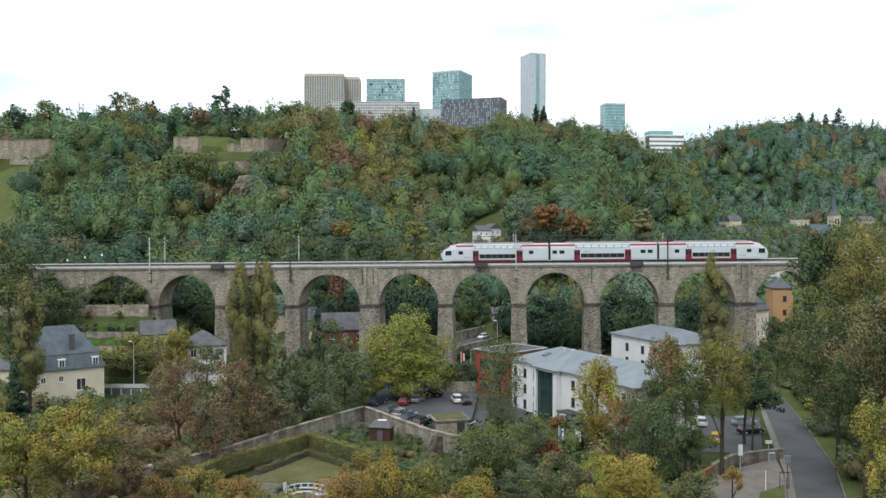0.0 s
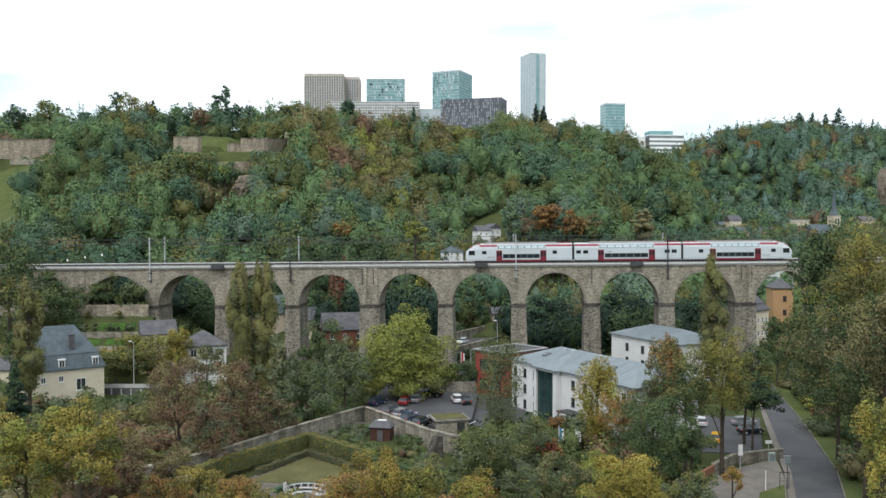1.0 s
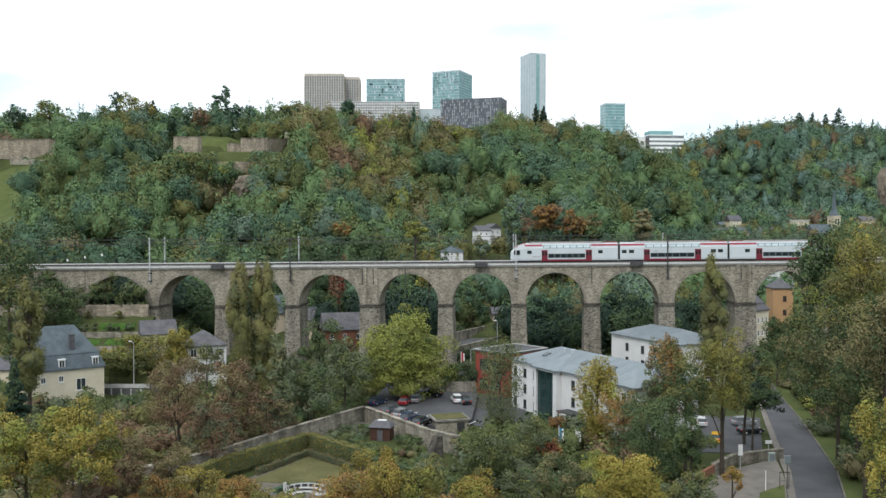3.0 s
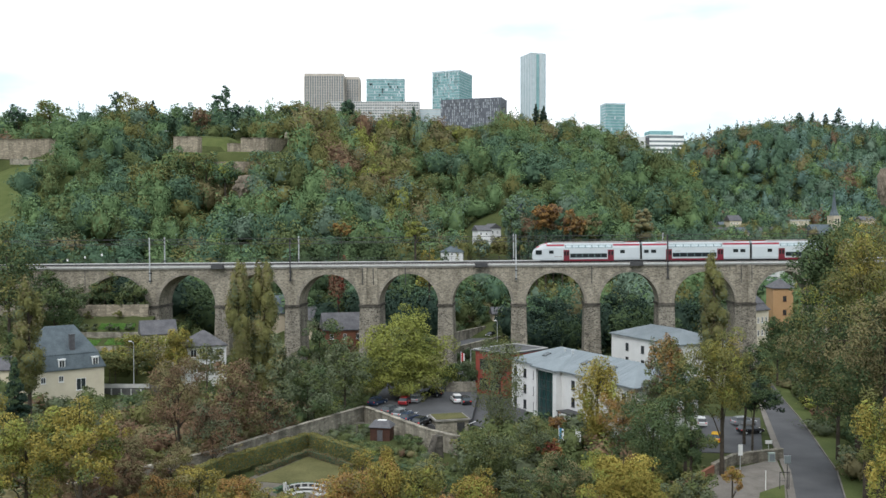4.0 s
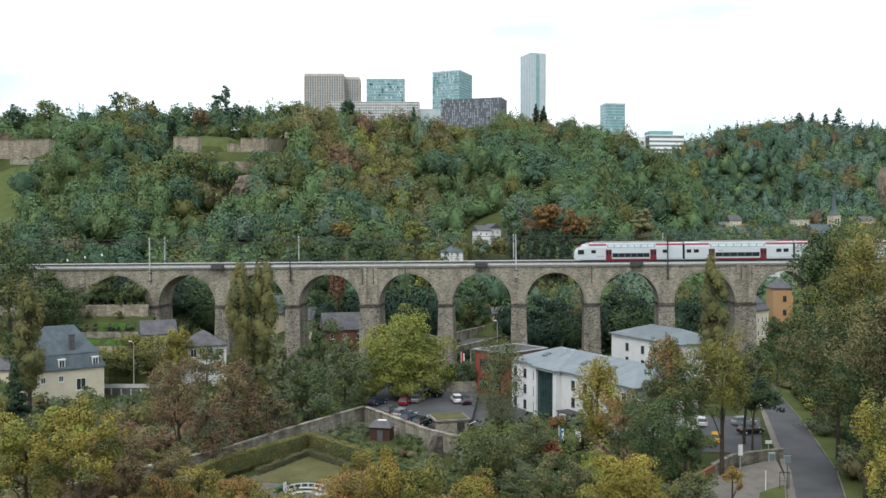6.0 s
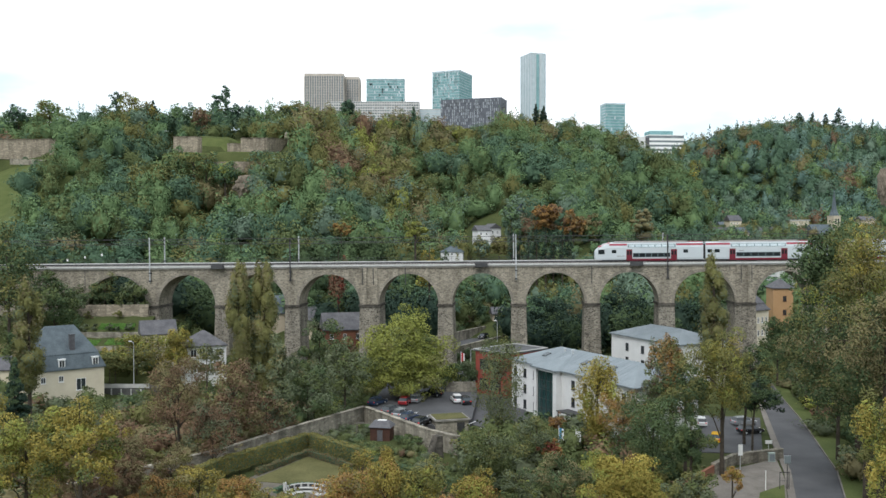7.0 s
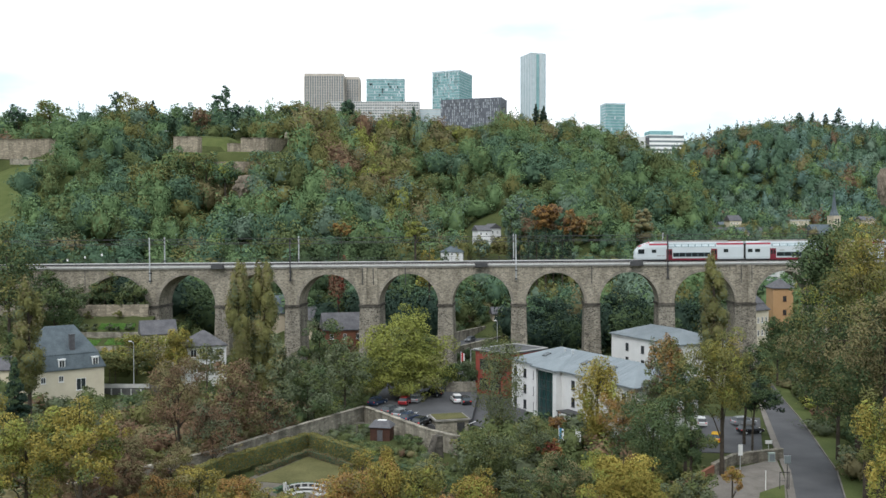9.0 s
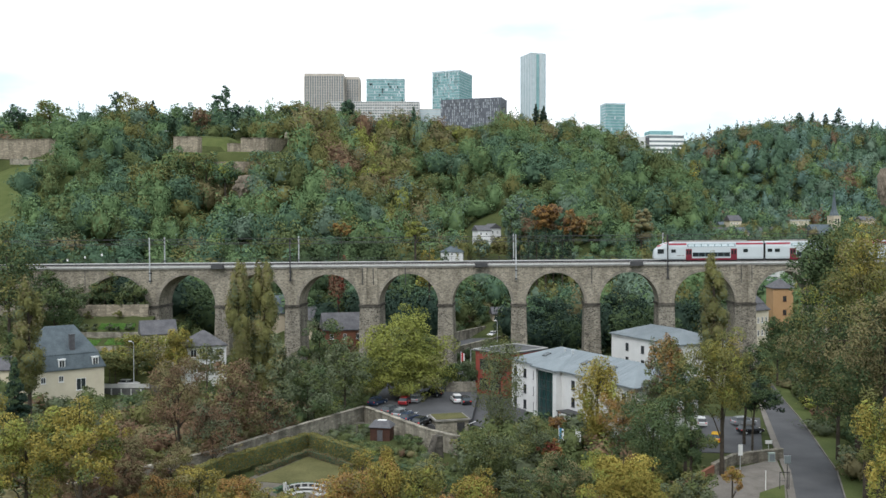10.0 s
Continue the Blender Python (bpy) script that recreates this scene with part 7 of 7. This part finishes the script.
cab = empty("utility_cabinet", pose(47.81, 126.84, 1.20), label="grey-green utility cabinet by the wall", category="cabinet")
part("body", boxes((0, 0.9, 0, 0.5, 0, 1.25), (-0.03, 0.93, -0.03, 0.53, 1.253, 1.32)), mat("cabinet_green", (0.30, 0.36, 0.33), (0.38, 0.44, 0.41), 0.6, 1, 9, 0.05), cab)
part("door", boxes((0.08, 0.82, -0.03, -0.003, 0.15, 1.15)), ZINC, cab)


def signpost(x, y, z, h, w, sh, material, label, plate=None):
    top = empty("sign_post", pose(x, y, z), label=label, category="sign", group="roadside signs")
    part("post", rods(((0, 0, 0), (0, 0, h), 0.06, 0.05, 8)), material, top)
    if w:
        part("panel", boxes((-w / 2, w / 2, -0.1, -0.06, h - sh, h)), plate or WFRAME, top)
        part("back_frame", boxes((-w / 2 - 0.03, w / 2 + 0.03, -0.058, -0.02, h - sh - 0.03, h + 0.03)), STEEL, top)


signpost(42.14, 122.61, 1.20, 3.6, 0.6, 1.5, STEEL, "white vertical sign on a steel post")
signpost(42.15, 112.92, 1.20, 2.6, 0, 0, WFRAME, "plain white marker post")
signpost(45.15, 113.42, 1.20, 4.4, 0.8, 1.0, DARKSTEEL, "dark post with a small blue-grey sign", ZINC)
signpost(50.19, 133.41, 1.20, 1.6, 1.0, 0.5, STEEL, "low white sign by the kerb")
rack = empty("gate_frame", pose(44.19, 113.42, 1.20), label="dark steel hoop frame by the forecourt", category="frame")
part("hoop", rods(((0, 0, 0), (0, 0, 2.2), 0.05), ((1.2, 0, 0), (1.2, 0, 2.2), 0.05), ((-0.05, 0, 2.22), (1.25, 0, 2.22), 0.05), ((0, 0, 1.1), (1.2, 0, 1.1), 0.03)), DARKSTEEL, rack)


def flagpole(x, y, z, h, cols, label):
    top = empty("flagpole", pose(x, y, z), label=label, category="flagpole", group="flagpoles")
    part("pole", rods(((0, 0, 0), (0, 0, h), 0.08, 0.05, 8)), WFRAME, top)
    part("finial", rods(((0, 0, h), (0, 0, h + 0.18), 0.09, 0.02, 8)), STEEL, top)
    for i, c in enumerate(cols):
        bm = bmesh.new()
        n = 5
        for j in range(n):  # hanging folds
            x0, x1 = 0.08 + i * 0.34 + j * 0.34 / n, 0.08 + i * 0.34 + (j + 1) * 0.34 / n
            y0, y1 = 0.10 * math.sin(j * 2.1 + i), 0.10 * math.sin((j + 1) * 2.1 + i)
            zt, zb = h - 0.15 - 0.30 * (x0 - 0.08), h - 2.0 + 0.15 * math.sin(i + j)
            hexa(bm, [(x0, y0, zb), (x1, y1, zb), (x1, y1 + 0.03, zb), (x0, y0 + 0.03, zb), (x0, y0, zt), (x1, y1, zt), (x1, y1 + 0.03, zt), (x0, y0 + 0.03, zt)])
        part("flag_stripe", bm, c, top)


CLOTHBLUE = mat("blue_cloth", (0.08, 0.30, 0.48), (0.12, 0.38, 0.56), 0.9, 1, 9, 0.2)
CLOTHWHITE = mat("white_cloth", (0.72, 0.73, 0.74), (0.82, 0.82, 0.83), 0.9, 1, 9, 0.2)
CLOTHRED = mat("red_cloth", (0.50, 0.03, 0.03), (0.60, 0.05, 0.05), 0.9, 1, 9, 0.2)
flagpole(17.88, 133.51, 1.00, 3.9, (CLOTHBLUE, CLOTHWHITE), "flagpole with a hanging pale blue and white flag")
flagpole(20.49, 133.51, 1.00, 3.4, (CLOTHWHITE, CLOTHWHITE), "flagpole with a hanging white flag")
flagpole(3.86, 185.00, 3.89, 5.4, (CLOTHRED, CLOTHWHITE), "flagpole with a red and white flag")


def street_lamp(x, y, z, h, arm=1.2, rz=0):
    top = empty("street_lamp", pose(x, y, z, 0, 0, rz), label="tall grey steel street lamp with a single head", category="street lamp", group="street lamps")
    part("pole", rods(((0, 0, 0), (0, 0, h), 0.10, 0.06, 8), ((0, 0, h), (arm, 0, h + 0.25), 0.05, 0.04, 6)), STEEL, top)
    part("head", boxes((arm - 0.1, arm + 0.6, -0.14, 0.14, h + 0.18, h + 0.34)), WFRAME, top)


street_lamp(-66.70, 187.00, 1.59, 9.5, -1.0)
street_lamp(15.68, 250.67, 3.00, 6.0, -0.8)
street_lamp(6.01, 188.00, 3.38, 6.0)

# ---- road and terraces by the cream house ----
tagged(part("road_west", boxes((-91.41, -59.46, 186.4, 192.5, -3.0, 1.30)), ASPHALT), "grey asphalt road on a retaining wall", "road", kind="structure")
para = empty("road_parapet", pose(0, 0, 0), label="pale concrete parapet along the raised road", category="parapet")
part("rail_beam", boxes((-73.51, -63.11, 186.0, 186.3, 1.41, 2.26)), CONCRETE, para)
ret = empty("retaining_wall", pose(0, 0, 0), label="dark concrete panel retaining wall below the road", category="wall")
for i in range(5):
    x = -73.11 + i * 2.1
    part("panel", boxes((x + 0.03, x + 2.07, 185.6, 185.98, -3.2, 1.29)), DARKCONC, ret)
    part("rib", boxes((x - 0.12, x + 0.12, 185.45, 185.597, -3.2, 1.29)), CONCRETE, ret)
def terrace_z(x, y):
    """The kitchen gardens climb from the raised road to the foot of the viaduct."""
    return float(np.interp(y, [193.5, 198.5, 199.0, 204.0, 204.5, 211.6], [6.2, 7.6, 8.6, 10.0, 11.2, 14.2]))


bm = bmesh.new()
TY = (193.5, 198.5, 199.0, 204.0, 204.5, 212.6)
for ya, yb in zip(TY, TY[1:]):
    xs_ = np.linspace(-99.0, -70.5, 12)
    for xa, xb in zip(xs_, xs_[1:]):
        k = [(xa, ya), (xb, ya), (xb, yb), (xa, yb)]
        hexa(bm, [(p, q, -2.0) for p, q in k] + [(p, q, terrace_z(p, q) + 0.12 * math.sin(p * 1.3 + q)) for p, q in k])
tagged(part("ground_terraces", bm, GRASS), "grassy garden terraces below the viaduct", "garden", kind="structure")
wall_run("terrace_wall", [(-90.5, 213.6, 14.0), (-72.2, 212.9, 14.2)], 2.9, 0.8, FORTSTONE, "pale stone terrace wall beneath the viaduct")
wall_run("terrace_wall", [(-97.0, 204.2, 10.0), (-71.2, 204.2, 10.0)], 1.3, 0.5, GARDENSTONE, "low broken terrace wall with shrubs")
wall_run("terrace_wall", [(-98.0, 198.7, 7.5), (-71.2, 198.7, 7.5)], 1.2, 0.5, GARDENSTONE, "low garden terrace wall")
PLOT = mat("vegetable_leaves", (0.045, 0.105, 0.022), (0.115, 0.215, 0.050), 0.9, 0.9, 5, 0.8, spec=0.1)
for x0_, x1_, y0_, y1_ in ((-96.0, -88.5, 199.8, 203.4), (-86.0, -79.5, 199.6, 203.2), (-78.2, -72.4, 200.0, 203.2), (-94.5, -84.0, 194.6, 198.0), (-82.0, -73.0, 206.0, 208.4)):
    bm = bmesh.new()
    n_ = int((y1_ - y0_) / 0.6)
    for i in range(n_):  # rows of leaves between narrow furrows
        ya = y0_ + i * 0.6
        for j in range(int((x1_ - x0_) / 0.7)):
            xa = x0_ + j * 0.7
            zt = max(terrace_z(xa, ya), terrace_z(xa, ya + 0.45))
            t_ = 0.22 + 0.10 * math.sin(3.1 * i + 1.7 * j)
            hexa(bm, [(xa, ya, zt - 0.4), (xa + 0.66, ya, zt - 0.4), (xa + 0.66, ya + 0.45, zt - 0.4), (xa, ya + 0.45, zt - 0.4), (xa + 0.1, ya + 0.06, zt + t_), (xa + 0.56, ya + 0.06, zt + t_), (xa + 0.56, ya + 0.39, zt + t_), (xa + 0.1, ya + 0.39, zt + t_)])
    tagged(part("vegetable_plot", bm, PLOT), "bright green vegetable plot in rows on a terrace", "plot", kind="stuff")
r_ = np.random.default_rng(77)
for i in range(16):
    x_, y_ = r_.uniform(-96, -72), (204.9, 199.4, 211.0)[i % 3] + r_.uniform(0, 0.5)
    w_, z_ = r_.uniform(1.4, 3.0), terrace_z(0, (204.9, 199.4, 211.0)[i % 3])
    bush = empty("shrub", pose(x_, y_, z_ - 0.2), label="small grey-green shrub on a garden terrace", category="shrub", group="terrace shrubs")
    lb_ = crown_lobes("round", r_, 20)
    p_, n_ = lobe_points([(a * w_, b * w_, 0.1 + c * w_ * 0.8, d * w_, e * w_, f * w_ * 0.8) for a, b, c, d, e, f in lb_], 420, r_, 0.5, -0.8, 0.6)
    v_, f_, s_ = leafy(p_, n_, p_ - np.array([0, 0, 0.3 * w_]), 0.3, r_, 4)
    ob_ = new("leaves", smesh("leaves", v_, f_, [LEAF[("sage", "moss", "olive")[i % 3]]], normals=s_))
    ob_.parent = bush
    part("stem", rods(((0, 0, 0), (0, 0, 0.5 * w_), 0.07, 0.04, 6)), BARK, bush)


# ---- trackside boards and rock outcrops ----
for bx_, bz_ in ((-98.69, 0.7), (-93.99, 1.4), (-89.44, 2.0)):
    board = empty("track_board", VIA @ pose(bx_, 9.4, DECK + 1.35), label="small white trackside board on a post", category="sign", group="track boards")
    part("post", rods(((0, 0, -0.2), (0, 0, bz_), 0.04, 0.04, 6)), DARKSTEEL, board)
    part("panel", boxes((-0.2, 0.2, -0.05, 0.02, bz_ - 0.1, bz_ + 0.5)), WFRAME, board)

ROCK = mat("brown_rock", (0.11, 0.092, 0.072), (0.25, 0.21, 0.165), 0.95, 0.25, 1.6, 1.0, spec=0.1)


def rock(x, y, z, w, h, seed, label):
    """A jagged outcrop of ledges."""
    r = np.random.default_rng(seed)
    bm = bmesh.new()
    bmesh.ops.create_icosphere(bm, subdivisions=4, radius=1.0)
    for v in bm.verts:
        n = noise.noise(v.co * 2.1 + Vector((seed, 0, 0))) * 0.4 + noise.noise(v.co * 6.0) * 0.16
        v.co = v.co * (1 + n)
        v.co = Vector((v.co.x * w / 2, v.co.y * 4.0, v.co.z * h / 2 + 0.25 * math.sin(v.co.z * 9)))
    ob = part("rock_outcrop", bm, ROCK)
    ob.matrix_basis = pose(x, y, z)
    return tagged(ob, label, "rock")


rock(-84.28, 371.00, 54.26, 10, 9, 3, "brown rocky outcrop among the hillside trees")
rock(278.17, 548.00, 62.74, 9, 22, 5, "pale brown cliff face on the far hillside")


# ---- cars ----
def car(x, y, z, rz, paint, name="car", label="", L=4.3, estate=False):
    """A parked or passing car; x runs along it, nose at the high end."""
    top = empty(name, pose(x, y, z, 0, 0, rz), label=label, category="car", group="cars")
    W = 0.88
    prof = [(-L / 2, 0.30), (-L / 2, 0.78), (-L / 2 + 0.12, 0.92), (L / 2 - 1.15, 0.92), (L / 2 - 0.15, 0.74), (L / 2, 0.55), (L / 2, 0.30)]
    bm = bmesh.new()
    rings = []
    for y_, s in ((-W, 0.93), (-W + 0.12, 1.0), (W - 0.12, 1.0), (W, 0.93)):
        rings.append([bm.verts.new((px * (0.985 if s < 1 else 1), y_, 0.3 + (pz - 0.3) * s)) for px, pz in prof])
    n = len(prof)
    for a, b in zip(rings, rings[1:]):
        for i in range(n):
            bm.faces.new((a[i], a[(i + 1) % n], b[(i + 1) % n], b[i]))
    bm.faces.new(rings[0]), bm.faces.new(rings[-1])
    bmesh.ops.recalc_face_normals(bm, faces=bm.faces)
    body = part("body", bm, paint, top)
    r0, r1 = -L / 2 + (0.12 if estate else 0.55), L / 2 - 1.75
    bm = bmesh.new()
    hexa(bm, [(-L / 2 + 0.1, -W + 0.08, 0.9), (L / 2 - 1.1, -W + 0.08, 0.9), (L / 2 - 1.1, W - 0.08, 0.9), (-L / 2 + 0.1, W - 0.08, 0.9), (r0, -W + 0.25, 1.42), (r1, -W + 0.25, 1.42), (r1, W - 0.25, 1.42), (r0, W - 0.25, 1.42)])
    part("greenhouse", bm, PANE, top)
    part("roof", boxes((r0 - 0.05, r1 + 0.05, -W + 0.23, W - 0.23, 1.40, 1.47)), paint, top)
    for s in (-1, 1):
        part("pillar", boxes((-0.25, -0.15, s * (W - 0.16) - 0.04, s * (W - 0.16) + 0.04, 0.92, 1.40)), paint, top)
        part("headlight", boxes((L / 2 - 0.12, L / 2 + 0.015, s * 0.6 - 0.17, s * 0.6 + 0.17, 0.58, 0.72)), WFRAME, top)
        part("tail_light", boxes((-L / 2 - 0.015, -L / 2 + 0.1, s * 0.66 - 0.13, s * 0.66 + 0.13, 0.65, 0.85)), CLOTHRED, top)
        for wx in (-L / 2 + 0.8, L / 2 - 0.85):
            w = part("wheel", rods(((wx, s * (W - 0.2), 0.31), (wx, s * (W + 0.01), 0.31), 0.31, 0.31, 14)), RUBBER, top)
            part("rim", rods(((wx, s * (W + 0.0), 0.31), (wx, s * (W + 0.025), 0.31), 0.19, 0.17, 10)), STEEL, w)
    return top


def paint(name, c, rough=0.25, metal=0.0):
    return mat(name, tuple(k * 0.92 for k in c), c, rough, 0.5, 4, 0.0, metal, 0.6)


PB, PW, PK, PR, PG, PY, PS = paint("blue_paint", (0.03, 0.05, 0.10)), paint("white_paint", (0.78, 0.78, 0.78)), paint("black_paint", (0.015, 0.016, 0.02)), paint("red_paint", (0.20, 0.015, 0.02)), paint("grey_paint", (0.10, 0.11, 0.12), 0.3, 0.3), paint("yellow_paint", (0.70, 0.40, 0.02)), paint("silver_paint", (0.40, 0.42, 0.44), 0.3, 0.5)
for x, y, z, rz, p, lab in ((-12.39, 163.74, 2.32, 60, PB, "dark blue parked car"), (-9.37, 156.05, 2.32, 62, PG, "dark grey parked car"), (-7.30, 153.18, 2.32, 62, PS, "silver grey parked car"), (-5.87, 149.95, 2.32, 62, PB, "dark blue parked car"),
                            (-3.63, 146.43, 2.32, 62, PK, "black parked car"), (-7.07, 164.28, 2.32, 75, PR, "red parked car"), (-5.10, 166.47, 2.32, 75, PS, "silver parked car"), (-2.13, 172.21, 2.32, 160, PK, "black parked car"),
                            (2.61, 166.47, 2.32, 100, PW, "white parked car"), (4.19, 164.82, 2.32, 100, PK, "black parked car"), (44.17, 139.76, 1.15, 66, PY, "yellow parked car"), (51.59, 145.27, 1.15, 15, PK, "black parked car"),
                            (45.14, 151.67, 1.15, 80, PW, "white parked car"), (52.67, 151.67, 1.15, 15, PS, "silver parked car")):
    car(x, y, z, rz, p, label=lab + (" on the asphalt yard" if x > 40 else " in the hotel car park"))
street_car_a = car(12.00, 259.49, 3.06, STREET_TURN, PW, label="white van-like car driving along the street", estate=True)
street_car_b = car(22.02, 277.13, 3.06, STREET_TURN, PK, label="dark car driving along the street")
street_car_c = car(26.33, 284.71, 3.06, STREET_TURN, PK, label="black car driving along the street", estate=True)
street_car_d = car(30.90, 292.88, 3.06, STREET_TURN, PG, label="dark grey car driving along the street")
street_car_e = car(35.71, 301.36, 3.06, STREET_TURN, PW, label="white car driving along the street")
road_car = car(-89.23, 189.00, 1.30, 0, PW, label="white car driving along the raised road")


# ---- what moves ----
def motions():
    rows = [(0.0, 0.08), (1.0, 5.84), (2.0, 11.44), (3.0, 16.89), (4.0, 22.20), (5.0, 27.37), (6.0, 32.43), (7.0, 37.38), (8.0, 42.23), (9.0, 46.99), (10.0, 51.67)]
    walk(train, [(t, VIA @ pose(x, TRAIN_Y, RAIL)) for t, x in rows])
    walk(street_car_a, [(0.0, pose(11.99, 259.35, 3.06, 0, 0, STREET_TURN)), (1.0, pose(5.49, 247.79, 3.06, 0, 0, STREET_TURN)), (4.9, pose(-14.90, 211.64, 3.06, 0, 0, STREET_TURN)), (10.0, pose(-16.35, 209.02, 3.06, 0, 0, STREET_TURN))])
    walk(street_car_b, [(0.0, pose(22.02, 277.13, 3.06, 0, 0, STREET_TURN)), (2.9, pose(21.39, 276.03, 3.06, 0, 0, STREET_TURN)), (4.0, pose(14.43, 263.69, 3.06, 0, 0, STREET_TURN)), (4.5, pose(11.63, 258.67, 3.06, 0, 0, STREET_TURN)), (5.0, pose(8.58, 253.31, 3.06, 0, 0, STREET_TURN)), (5.5, pose(5.83, 248.42, 3.06, 0, 0, STREET_TURN)), (10.0, pose(-13.40, 214.24, 3.06, 0, 0, STREET_TURN))])
    walk(street_car_c, [(0.0, pose(26.33, 284.71, 3.06, 0, 0, STREET_TURN)), (4.8, pose(25.23, 282.73, 3.06, 0, 0, STREET_TURN)), (7.0, pose(11.99, 259.35, 3.06, 0, 0, STREET_TURN)), (7.5, pose(9.46, 254.76, 3.06, 0, 0, STREET_TURN)), (8.0, pose(6.85, 250.20, 3.06, 0, 0, STREET_TURN)), (10.0, pose(-2.44, 233.70, 3.06, 0, 0, STREET_TURN))])
    walk(street_car_d, [(0.0, pose(30.90, 292.88, 3.06, 0, 0, STREET_TURN)), (5.4, pose(29.51, 290.45, 3.06, 0, 0, STREET_TURN)), (8.0, pose(13.67, 262.27, 3.06, 0, 0, STREET_TURN)), (8.5, pose(10.90, 257.44, 3.06, 0, 0, STREET_TURN)), (9.0, pose(7.88, 252.01, 3.06, 0, 0, STREET_TURN)), (10.0, pose(2.85, 243.11, 3.06, 0, 0, STREET_TURN))])
    walk(street_car_e, [(0.0, pose(35.71, 301.36, 3.06, 0, 0, STREET_TURN)), (7.2, pose(33.75, 297.87, 3.06, 0, 0, STREET_TURN)), (10.0, pose(15.19, 264.97, 3.06, 0, 0, STREET_TURN))])
    walk(road_car, [(0.0, pose(-89.23, 189.00, 1.30, 0, 0, 0)), (8.5, pose(-83.07, 189.00, 1.30, 0, 0, 0)), (9.2, pose(-76.91, 189.00, 1.30, 0, 0, 0)), (9.5, pose(-74.32, 189.00, 1.30, 0, 0, 0)), (9.8, pose(-70.87, 189.00, 1.30, 0, 0, 0)), (10.0, pose(-68.53, 189.00, 1.30, 0, 0, 0))])


motions()
